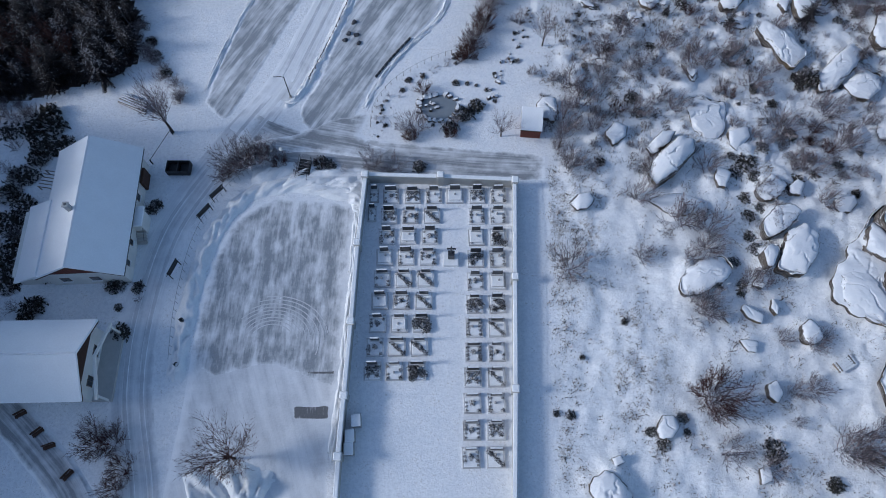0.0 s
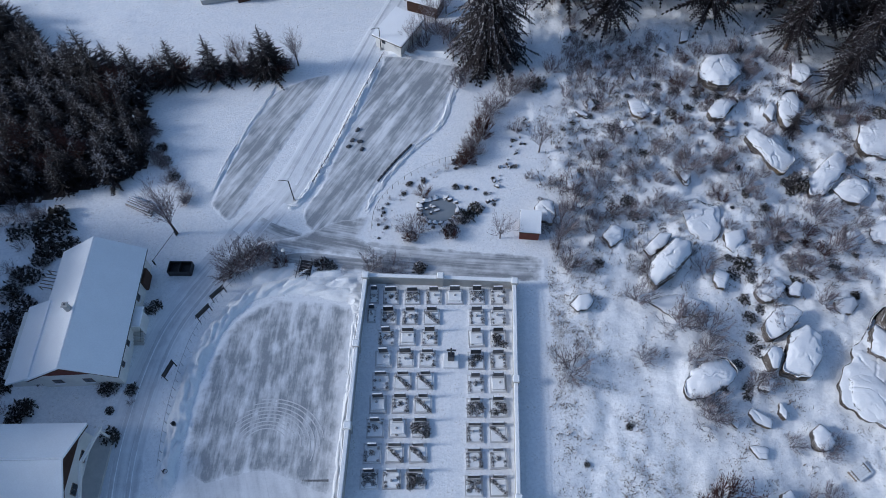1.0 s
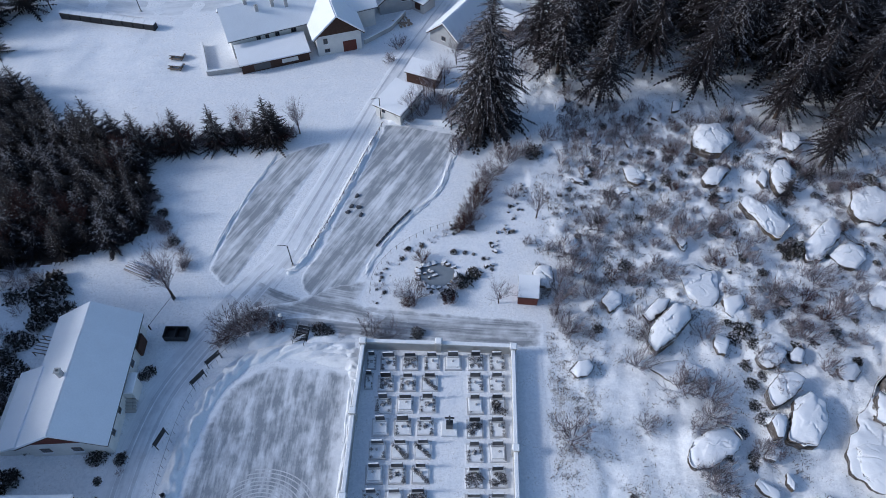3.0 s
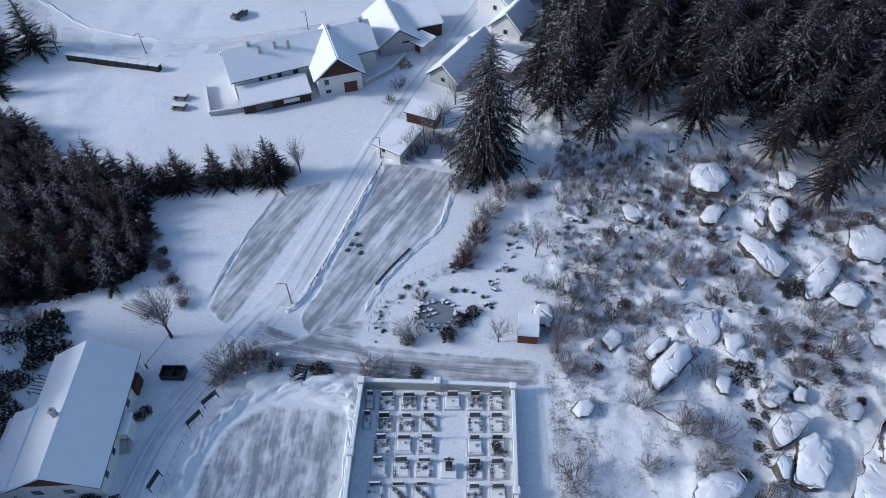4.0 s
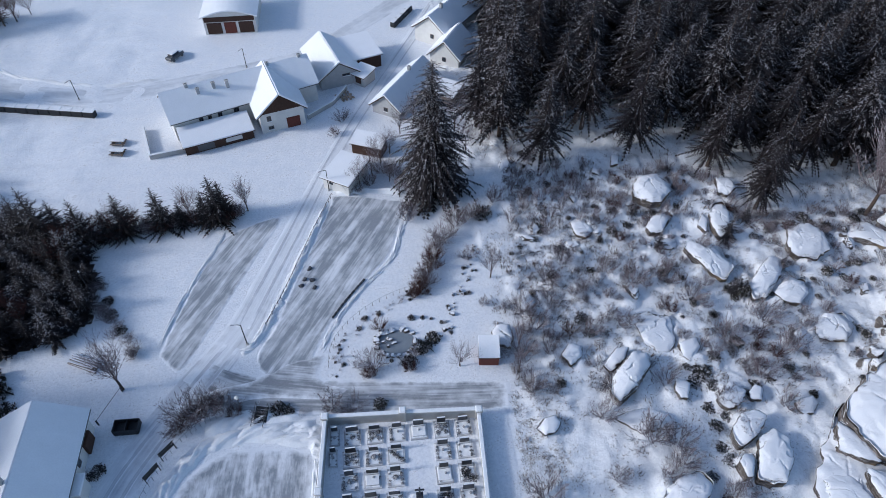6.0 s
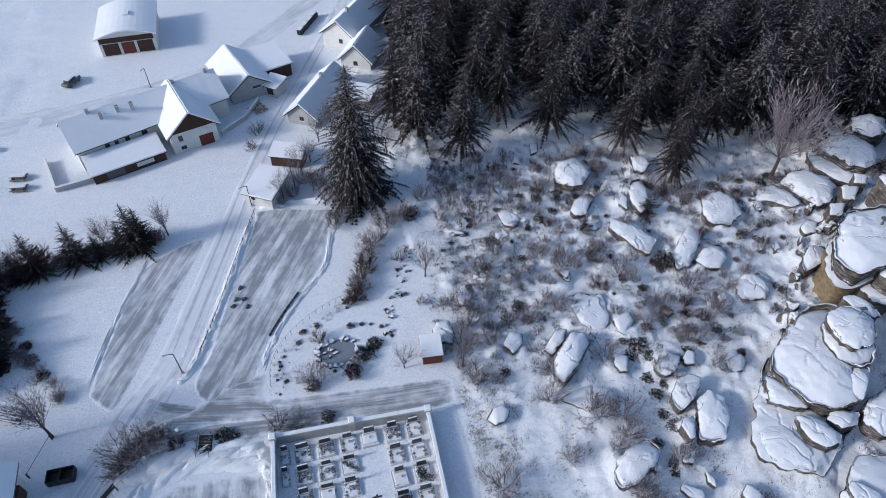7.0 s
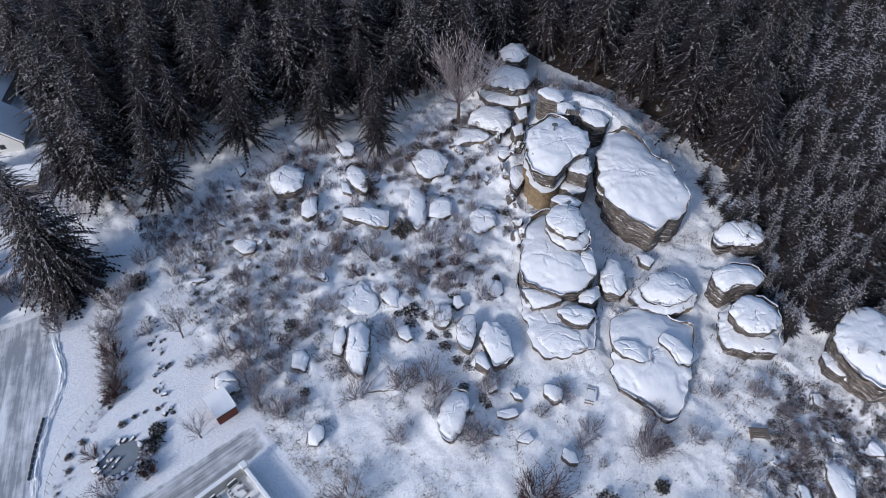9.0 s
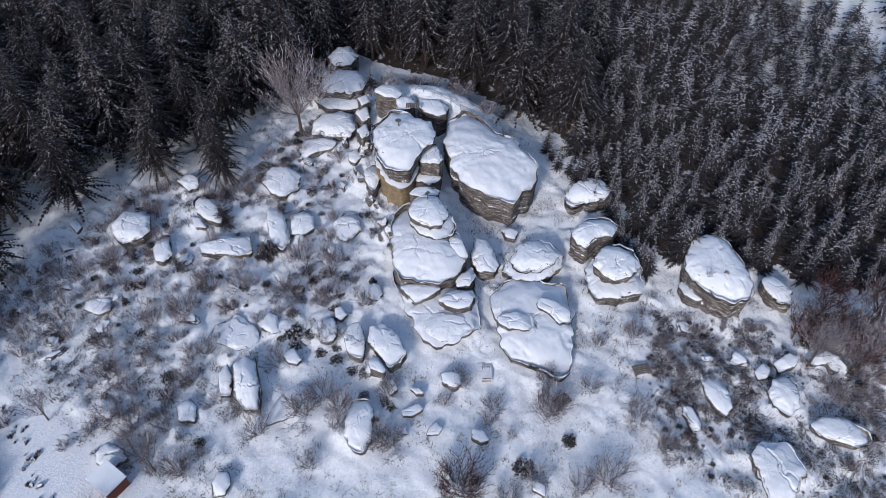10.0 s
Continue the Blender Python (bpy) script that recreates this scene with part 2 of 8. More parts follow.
M_SNOW = snow_ground("snow")
M_ROUGH = snow_rough("thin_snow_on_heath")
M_FLOOR = forest_floor("shade_dark_forest_litter")
M_ROAD = driven("driven_snow", 0.50, (0.36, 0.375, 0.41), 0.6, 0.04)
M_STREET = driven("driven_street_snow", 0.57, (0.36, 0.365, 0.38), 0.8, 0.05)
M_LANE = driven("driven_snow_lane", 0.44, (0.18, 0.19, 0.205), 0.8, 0.06)
M_LOT = driven("ploughed_lot", 0.46, (0.17, 0.19, 0.215), 0.75, 0.26, 0.85)
M_FAINT = driven("snowed_over_road", 0.50, (0.40, 0.415, 0.44), 0.45, 0.10, 0.75)
M_CUT = plain("cut_wood", (0.42, 0.33, 0.25), 0.8, 0.6, 2.0, 20.0, random_amount=0.3)
M_DIRT = plain("dirty_ice", (0.11, 0.11, 0.12), 0.7, 0.5, 3.0, 12.0)
M_STRIP = driven("ploughed_strip", 0.46, (0.17, 0.188, 0.21), 0.8, 0.10, 0.85)
M_ROOF = plain("roof_snow", (0.86, 0.87, 0.89), 0.8, 0.93, 0.5, 6.0, bump_d=0.03)
M_BANK = plain("bank_snow", (0.87, 0.88, 0.89), 0.85, 0.88, 1.5, 5.0, bump_d=0.14)
M_PLASTER = plain("white_plaster", (0.72, 0.71, 0.68), 0.85, 0.8, 0.8, 12.0)
M_GREYWALL = plain("grey_render", (0.45, 0.45, 0.45), 0.85, 0.75, 0.8, 12.0)
M_WOOD = plain("dark_boarding", (0.075, 0.04, 0.028), 0.75, 0.6, 2.0, 25.0)
M_WOODRED = plain("red_boarding", (0.15, 0.045, 0.032), 0.7, 0.7, 2.0, 25.0)
M_TIMBER = plain("weathered_timber", (0.20, 0.16, 0.13), 0.8, 0.6, 2.5, 30.0, random_amount=0.25)
M_METAL = plain("painted_metal", (0.12, 0.125, 0.13), 0.45, 0.75, 3.0, 40.0)
M_GALV = plain("galvanised_steel", (0.42, 0.43, 0.45), 0.45, 0.8, 3.0, 40.0, metal=0.6)
M_GLASS, nt_, b_ = material("window_glass", 0.08)
b_.inputs["Base Color"].default_value = (0.03, 0.035, 0.045, 1)
b_.inputs["Specular IOR Level"].default_value = 0.8
M_CONCRETE = plain("concrete", (0.50, 0.49, 0.47), 0.85, 0.75, 1.0, 14.0)
M_DARK = plain("black_steel", (0.028, 0.03, 0.034), 0.5, 0.6, 3.0, 30.0)
M_GRANITE = plain("polished_granite", (0.045, 0.048, 0.056), 0.3, 0.7, 3.0, 60.0, random_amount=0.5)
M_ROCK = snowy("lichened_granite", (0.23, 0.2, 0.18), (0.045, 0.037, 0.033), 0.56, 0.05, 0.9, cracks=True)
M_SNOWLOG = snowy("snowy_logs", (0.22, 0.18, 0.15), (0.07, 0.055, 0.045), 0.78, 0.08, 2.0)
M_OCHRE = snowy("ochre_granite", (0.24, 0.185, 0.115), (0.10, 0.07, 0.045), 0.62, 0.06, 0.9)
M_BARK = plain("bark", (0.085, 0.062, 0.05), 0.9, 0.55, 2.0, 18.0, random_amount=0.3)
M_TWIG = snowy("frosted_twigs", (0.255, 0.218, 0.232), (0.10, 0.083, 0.092), 0.70, 0.12, 2.0, island=True)
M_ICE = plain("pond_ice", (0.24, 0.27, 0.30), 0.25, 0.8, 1.2, 9.0)
M_TWIGRED = snowy("russet_twigs", (0.10, 0.048, 0.042), (0.045, 0.024, 0.024), 0.95, 0.1, 2.0, island=True)


def foliage(name, color, dark, frost, reach, tall=0.0, lift=0.0):
    """Needles or leaves: every blade a little different, some of them white with frost."""
    mat, nt, b = material(name, 0.75)
    rnd_ = nt.nodes.new("ShaderNodeNewGeometry").outputs["Random Per Island"]
    n1, tree = tex_noise(nt, 1.3, 3), nt.nodes.new("ShaderNodeObjectInfo").outputs["Random"]
    base = ramp(nt, rnd_, [(0.0, dark), (1.0, color)])
    amount = calc(nt, "ADD", calc(nt, "MULTIPLY", calc(nt, "ADD", n1, -0.5), 1.5), calc(nt, "MULTIPLY", calc(nt, "ADD", tree, -0.5), 0.2))
    # frost share rises with height: crown tips brightened, bases left dark
    if tall:
        sep = nt.nodes.new("ShaderNodeSeparateXYZ")
        nt.links.new(nt.nodes.new("ShaderNodeTexCoord").outputs["Object"], sep.inputs[0])
        amount = calc(nt, "ADD", amount, calc(nt, "MULTIPLY", calc(nt, "ADD", calc(nt, "MULTIPLY", sep.outputs["Z"], 1.0 / tall), -0.6), lift))
    wide_ = nt.nodes.new("ShaderNodeTexWhiteNoise")
    wide_.noise_dimensions = "1D"
    nt.links.new(calc(nt, "MULTIPLY", rnd_, 977.0), wide_.inputs["W"])
    f = calc(nt, "ADD", wide_.outputs["Value"], amount)
    f = calc(nt, "MULTIPLY", ramp(nt, f, [(1 - frost - 0.03, (0, 0, 0)), (1 - frost + 0.03, (1, 1, 1))]), reach)
    col = mix(nt, f, base, (0.74, 0.71, 0.73))
    nt.links.new(col, b.inputs["Base Color"])
    return mat


M_FIR = foliage("spruce_needles", (0.024, 0.018, 0.020), (0.006, 0.005, 0.006), 0.10, 0.34, 18.0, 0.22)
M_RIME = plain("rime_on_branches", (0.27, 0.265, 0.285), 0.8, 0.4, 1.5, 10.0)
M_FIRFROST = foliage("frosted_needles", (0.050, 0.045, 0.050), (0.010, 0.009, 0.010), 0.26, 0.52, 8.0, 0.9)
M_WOODLAND = foliage("dark_wood_needles", (0.020, 0.015, 0.017), (0.004, 0.0035, 0.0045), 0.06, 0.3, 7.0, 0.3)
M_WOODFROST = foliage("frosted_wood_needles", (0.026, 0.022, 0.026), (0.006, 0.005, 0.007), 0.14, 0.42, 7.0, 0.5)
M_SHRUB = foliage("evergreen_shrub", (0.055, 0.052, 0.045), (0.018, 0.017, 0.015), 0.26, 0.75)


# ------------------------------------------------------------------ ground
DRIFTS, NEAR = [], collections.defaultdict(list)


def drift(x, y):
    """Snow blown up against the boulders, more on some of their sides."""
    best = 0.0
    for cx, cy, r, h in NEAR.get((int(x // 6), int(y // 6)), ()):
        d = math.hypot(x - cx, y - cy) + 1e-6
        u = (d - r) / (0.3 * r + 0.45)
        if u < 2.2:
            ex, ey = (x - cx) / d, (y - cy) / d
            side = 0.42 + 0.9 * fbm(cx + ex * 0.8, cy + ey * 0.8, 3.3, 2) + 0.25 * (ex + ey) * 0.7
            best = max(best, h * (math.exp(-u * u) if u > 0 else 1.0) * min(0.85, max(0.04, side)))
    return best


def relief(x, y):
    """Height of the snow: level round the roads and plots, uneven on the rocky heath."""
    m = min(1.0, max(0.0, (x - 12.6 - 0.05 * (y - 20)) / 5.0)) if y < 46 else min(1.0, max(0.0, (x - 15) / 5.0))
    m = max(m, min(1.0, max(0.0, (y - 60 - 0.0) / 10)) * min(1.0, max(0.0, (x - 12) / 6)))
    w_ = min(1.0, max(0.0, (-46 - x) / 6))
    h = m * (0.38 * fbm(x * 0.11, y * 0.11, 3.1) + 0.22 * fbm(x * 0.5, y * 0.5, 7.7)) + w_ * 0.25 * fbm(x * 0.15, y * 0.15, 1.3)
    h += 6.6 * math.exp(-((x - 94) / 7.0) ** 2 - ((y - 50) / 13.0) ** 2)
    if m > 0.3:
        t_ = min(1.0, max(0.0, max((y - 38) / 8, (x - 43) / 6)))
        if t_ > 0:
            a = min(1.0, max(0.0, 0.5 + 2.2 * fbm(x * 0.09, y * 0.09, 11.3, 3)))
            s = min(1.0, max(0.0, (fbm(x * 0.23, y * 0.23, 5.5, 4) - 0.05) / 0.05))
            s2 = min(1.0, max(0.0, (fbm(x * 0.31, y * 0.31, 15.5, 4) - 0.12) / 0.05))
            h += t_ * (0.30 * a * s * s * (3 - 2 * s) + 0.2 * (1 - a) * s2 * s2 * (3 - 2 * s2) + 0.12 * fbm(x * 1.5, y * 1.5, 2.9, 3))
    h += drift(x, y)
    return h + 0.012 * fbm(x * 0.8, y * 0.8, 5.0, 2) - 0.02


def heath(x, y):
    edge_x = 11.6 + 0.045 * y if y < 44 else 15.0
    return x > edge_x + 0.8 * fbm(x * 0.3, y * 0.3, 2.2) and y < 150


def ways(ob, values):
    """Stores across, along and the nearness to the edge for each vertex of a driven surface."""
    at = ob.data.attributes.new("way", "FLOAT_VECTOR", "POINT")
    at.data.foreach_set("vector", [c for v in values for c in v])


def sheet(name, outline, z, mat, label, category, turn=0.0, soft=1.4, cell=0.42):
    """A flat driven area: a fine grid over its plan."""
    ring = smooth_line(list(outline) + [outline[0]], 6)[:-1]
    xs, ys = [p[0] for p in ring], [p[1] for p in ring]
    a, b = np.array(ring), np.roll(np.array(ring), -1, axis=0)
    ca, sa = math.cos(radians(turn)), math.sin(radians(turn))
    index, verts, vals, faces = {}, [], [], []

    def corner(i, j):
        if (i, j) not in index:
            x, y = min(xs) + i * cell, min(ys) + j * cell
            p = np.array((x, y))
            u = np.clip(((p - a) * (b - a)).sum(1) / (((b - a) ** 2).sum(1) + 1e-9), 0, 1)
            d = float(np.min(np.linalg.norm(a + (b - a) * u[:, None] - p, axis=1)))
            index[(i, j)] = len(verts)
            near = min(1.0, d / soft) if inside(x, y, ring) else 0.0
            verts.append((x, y, z * min(1.0, 2 * near) - 0.05 * (1 - min(1.0, 2 * near))))
            vals.append((x * ca + y * sa, -x * sa + y * ca, near))
        return index[(i, j)]
    for i in range(int((max(xs) - min(xs)) / cell) + 1):
        for j in range(int((max(ys) - min(ys)) / cell) + 1):
            if inside(min(xs) + (i + 0.5) * cell, min(ys) + (j + 0.5) * cell, ring):
                faces.append((corner(i, j), corner(i + 1, j), corner(i + 1, j + 1), corner(i, j + 1)))
    ob = mesh_ob(name, verts, faces, mat)
    ways(ob, vals)
    return tagged(ob, label, category, kind="structure")


def ribbon(name, line, width, z, mat, label, category, soft=0.9):
    """A way of uneven edge along a plan line; width is a number or one for each point."""
    pts = smooth_line([(*p, width if isinstance(width, (int, float)) else width[i]) for i, p in enumerate(line)])
    verts, vals, faces, gone = [], [], [], 0.0
    soft = min(soft, min(p[2] for p in pts) * 0.35)
    for i, (x, y, w_) in enumerate(pts):
        a, b = pts[max(i - 1, 0)], pts[min(i + 1, len(pts) - 1)]
        gone += math.hypot(x - pts[i - 1][0], y - pts[i - 1][1]) if i else 0.0
        d = Vector((b[0] - a[0], b[1] - a[1])).normalized()
        for k in range(9):
            s = (k / 8 - 0.5) * w_ + (0.25 * min(1.0, w_ / 3) * fbm(x * 0.4, y * 0.4, k) if k in (0, 8) else 0)
            verts.append((x - d.y * s, y + d.x * s, -0.05 if k in (0, 8) or i in (0, len(pts) - 1) else z))
            vals.append((s, gone, min(1.0, max(0.0, (w_ / 2 - abs(s)) / soft), i / 4, (len(pts) - 1 - i) / 4)))
        if i:
            n0 = (i - 1) * 9
            faces += [(n0 + k + 9, n0 + k + 10, n0 + k + 1, n0 + k)[::-1] for k in range(8)]
    ob = mesh_ob(name, verts, faces, mat)
    if sum(f.normal.z for f in ob.data.polygons) < 0:
        ob.data.flip_normals()
    ways(ob, vals)
    return tagged(ob, label, category, kind="structure")


def bank(name, line, width, height, label="ridge of ploughed snow along the edge", z=0.0):
    """A lumpy ridge of cleared snow."""
    pts = smooth_line([(*p,) for p in line], 14)
    bm = bmesh.new()
    prev = None
    for i, (x, y) in enumerate(pts):
        a, b = pts[max(i - 1, 0)], pts[min(i + 1, len(pts) - 1)]
        d = Vector((b[0] - a[0], b[1] - a[1])).normalized()
        n = Vector((-d.y, d.x))
        row = []
        for k in range(13):
            s = k / 12 - 0.5
            end = min(1.0, i / 4, (len(pts) - 1 - i) / 4)
            h = height * end * max(0.0, math.cos(s * math.pi)) * (0.75 + 0.9 * fbm(x * 0.9 + s * 4, y * 0.9, 4.4))
            ww = width * (1 + 0.25 * fbm(x * 0.3, y * 0.3, 9.1))
            row.append(bm.verts.new((x + n.x * s * ww, y + n.y * s * ww, z - 0.06 + h + 0.20 * fbm(x * 2.6 + k * 0.9, y * 2.6, 1.7) * (0 < k < 12))))
        if prev:
            for k in range(12):
                bm.faces.new((prev[k], row[k], row[k + 1], prev[k + 1]))
        prev = row
    bmesh.ops.recalc_face_normals(bm, faces=bm.faces)
    if sum(f.normal.z for f in bm.faces) < 0:
        bmesh.ops.reverse_faces(bm, faces=bm.faces)
    return tagged(part(name, bm, M_BANK, None, "", True), label, "snow bank", kind="structure")


WEST_ROAD = [(-31, -6), (-32.8, 4), (-35.6, 14.6), (-36.0, 24), (-34.6, 34.3), (-31.4, 41.5), (-27.3, 48.3), (-22.6, 56)]
VILLAGE_ROAD = [(-27.3, 48.3), (-22, 57.5), (-18.7, 67), (-14.3, 80), (-10.4, 91.7), (-4.5, 107.2), (3.6, 125.7), (12.4, 146), (19, 163), (27, 185)]
CROSS_ROAD = [(-27, 50.5), (-21, 47.6), (-13, 46.3), (-2, 45.0), (7, 44.2), (14.2, 43.7)]
EAST_LANE = [(11.4, 43), (11.3, 32), (10.5, 18), (9.5, 3), (8.8, -10)]
UPPER_ROAD = [(-125, 166), (-102.2, 146), (-90, 135.6), (-78.8, 126.1), (-67.9, 121.6), (-55.4, 119.4), (-44.2, 121.4), (-32.9, 124.7), (-22.4, 128.1), (-15.3, 131), (-8, 138.5), (1.4, 148.9), (14, 164)]
ribbon("road", WEST_ROAD, [5.2, 5.2, 5.6, 5.4, 5.2, 5.6, 6.2, 5.4], 0.012, M_ROAD, "driven snowy road with bluish wheel ruts", "road")
ribbon("road", VILLAGE_ROAD, [5.8, 5.2, 4.6, 4.0, 3.6, 3.4, 3.6, 4.0, 4, 4], 0.024, M_STREET, "village street under driven snow", "road")
ribbon("road", CROSS_ROAD, [7.0, 6.0, 5.4, 5.0, 4.8, 4.4], 0.036, M_LANE, "driven snowy lane with tyre tracks", "road")
ribbon("road", EAST_LANE, [3.6, 3.6, 3.6, 3.6, 3.6], 0.012, M_SNOW, "untouched snowy lane along the cemetery wall", "lane")
ribbon("road", UPPER_ROAD, 6.0, 0.012, M_FAINT, "snowed-over road behind the farm", "road")
LOT = [(-10.9, 38.6), (-15.8, 39.6), (-20.3, 39.9), (-24.0, 38.9), (-26.8, 35.8), (-28.5, 31.6), (-29.4, 26.6), (-29.6, 21.8),
       (-29.4, 18.0), (-26.6, 16.0), (-23.5, 16.6), (-20.5, 17.2), (-17.5, 16.4), (-14.5, 15.2), (-12.0, 15.4), (-11.7, 23.7), (-11.2, 34)]
FORECOURT = [(-29.7, 21), (-29.9, 12), (-30.5, 4), (-29.8, -8), (-13.2, -8), (-12.6, 8.2), (-12.0, 14.4), (-11.8, 20), (-20, 22)]
sheet("forecourt", FORECOURT, 0.042, M_FAINT, "snowy forecourt with faint tyre tracks", "parking lot", 20, 2.0)
sheet("parking_lot", LOT, 0.054, M_LOT, "ploughed parking lot with scraped icy snow", "parking lot", -3, 1.8)
sheet("parking_strip", [(-32.6, 54.6), (-31.2, 61.7), (-28.7, 70.7), (-26.8, 75.8), (-22.8, 78.9), (-17.6, 80.2), (-20.6, 72.2), (-24.3, 62.9), (-27.1, 55.9), (-29.2, 51.7), (-30.9, 52.6)], 0.05, M_STRIP,
      "narrow ploughed parking strip of grey ice", "parking strip", -27, 0.7)
sheet("parking_strip", [(3.9, 82.0), (1.7, 77.1), (-0.6, 69.7), (-5.4, 63.7), (-8.8, 58.7), (-11.2, 53.2), (-12.6, 48.9), (-17.6, 49.5), (-19.4, 53.2), (-17.4, 57.6), (-14.9, 66.0), (-12.2, 74.4), (-9.8, 82.4), (-8.2, 84.8)], 0.06, M_STRIP,
      "ploughed parking strip of grey scraped ice", "parking strip", -29, 0.7)
sheet("road_junction", [(-30.7, 45.7), (-25.4, 48.9), (-19.5, 50.0), (-14.9, 52.5), (-9.8, 52.7), (-10.3, 49.0), (-5.7, 46.7), (-10.0, 44.9), (-15.9, 45.6), (-20.4, 45.6), (-25.1, 43.8), (-28.7, 43.5)], 0.066, M_LANE,
      "driven snowy junction with crossing tyre tracks", "road", 78, 2.0)
bank("snow_bank", [(-10.6, 37.5), (-11.2, 39.6), (-15.8, 40.9), (-20.3, 41.4), (-24.6, 40.3), (-27.8, 36.4), (-29.6, 31.8), (-30.4, 26.6), (-30.7, 21.8), (-30.7, 16)], 2.4, 0.6)
bank("snow_bank", [(-10.85, 37.5), (-11.0, 30), (-11.4, 22), (-11.9, 14), (-12.4, 7)], 1.1, 0.45)
bank("snow_bank", [(-11.2, 41.9), (-16, 43.2), (-20.5, 43.6), (-25, 42.8)], 3.0, 0.6)
bank("snow_bank", [(-10.7, 40.6), (-13.5, 41.8), (-17, 42.0), (-21, 42.0)], 2.6, 0.7)
bank("snow_bank", [(-99, 148.5), (-86, 137.5), (-76, 129.5), (-66, 125.6), (-55, 123.2), (-44, 125)], 1.3, 0.35)
bank("snow_bank", [(-8.8, 85.6), (-3, 85.3), (3.5, 84.2)], 1.6, 0.6)


# ------------------------------------------------------------------ rocks
def rock_mesh(sx, sy, sz, seed, block=3.2, lumps=0.22, strata=0.0, cuts=26):
    """A weathered boulder, blocky to round, flat below, with ledges where it is layered."""
    n = 14 if max(sx, sy) < 3 else (20 if max(sx, sy) < 7 else cuts)
    verts, faces, index = [], [], {}
    for axis_ in range(3):
        for sgn in (-1, 1):
            grid = [[None] * (n + 1) for _ in range(n + 1)]
            for i in range(n + 1):
                for j in range(n + 1):
                    p = [0.0, 0.0, 0.0]
                    p[axis_], p[(axis_ + 1) % 3], p[(axis_ + 2) % 3] = sgn, 2 * i / n - 1, 2 * j / n - 1
                    key = tuple(round(c * n) for c in p)
                    if key not in index:
                        index[key] = len(verts)
                        verts.append(p)
                    grid[i][j] = index[key]
            for i in range(n):
                for j in range(n):
                    f = (grid[i][j], grid[i + 1][j], grid[i + 1][j + 1], grid[i][j + 1])
                    faces.append(f if sgn > 0 else f[::-1])
    out = []
    fr = random.Random(seed * 17 + 3)
    planes = [(Vector((fr.gauss(0, 1), fr.gauss(0, 1), abs(fr.gauss(0, 0.55)))).normalized(), fr.uniform(0.58, 0.86)) for _ in range(7)]
    for p in verts:
        k = sum(abs(c) ** block for c in p) ** (1 / block)
        v = Vector([c / k for c in p])
        v.z = math.copysign(min(1.0, abs(v.z) * 1.25) ** 0.8, v.z)
        d = 1 + 0.75 * lumps * noise.fractal(v * 1.1 + Vector((seed * 7.3, seed * 3.1, 0)), 1.0, 2.0, 3)
        d += 0.03 * noise.fractal(v * 4 + Vector((0, seed * 5.7, seed)), 1.0, 2.0, 3)
        for pn, po in planes:
            o_ = v.dot(pn) - po
            if o_ > 0:
                v = v - pn * o_ * 0.93
        v = v * d
        taper = 1 - 0.10 * (v.z > 0) * v.z
        x, y, z = v.x * sx / 2 * taper, v.y * sy / 2 * taper, v.z
        if strata:
            lay = noise.noise(Vector((x * 0.15, y * 0.15, seed + z * 0.4))) * 0.6
            step = (z * 3.2 + lay) % 1.0
            side = 1 - strata * (0.16 if step < 0.28 else 0.0) * (1 - abs(z) ** 4) * 0.4
            x, y = x * side, y * side
        out.append((x, y, (z + 1) * sz * 0.58 - sz * 0.16))
    me = bpy.data.meshes.new("rock")
    me.from_pydata(out, [], faces)
    me.materials.append(M_ROCK)
    me.polygons.foreach_set("use_smooth", [True] * len(me.polygons))
    me.update()
    return me


ROCKS = []


def rock(x, y, sx, sy, sz, rz, z=0.0, block=3.2, lumps=0.22, strata=0.0, label="", group="boulders on the heath"):
    seed = len(ROCKS) + 1
    ob = new("boulder", rock_mesh(sx, sy, sz, seed, block, lumps, strata))
    ob.matrix_world = pose(x, y, z + (relief(x, y) if z == 0 else 0), 0, 0, rz)
    tagged(ob, label or "grey-brown granite boulder capped with snow", "boulder", group)
    ROCKS.append((x, y, max(sx, sy) / 2))
    if z == 0:
        DRIFTS.append((x, y, (sx + sy) / 4 * 0.95, sz * 0.85))
    return ob


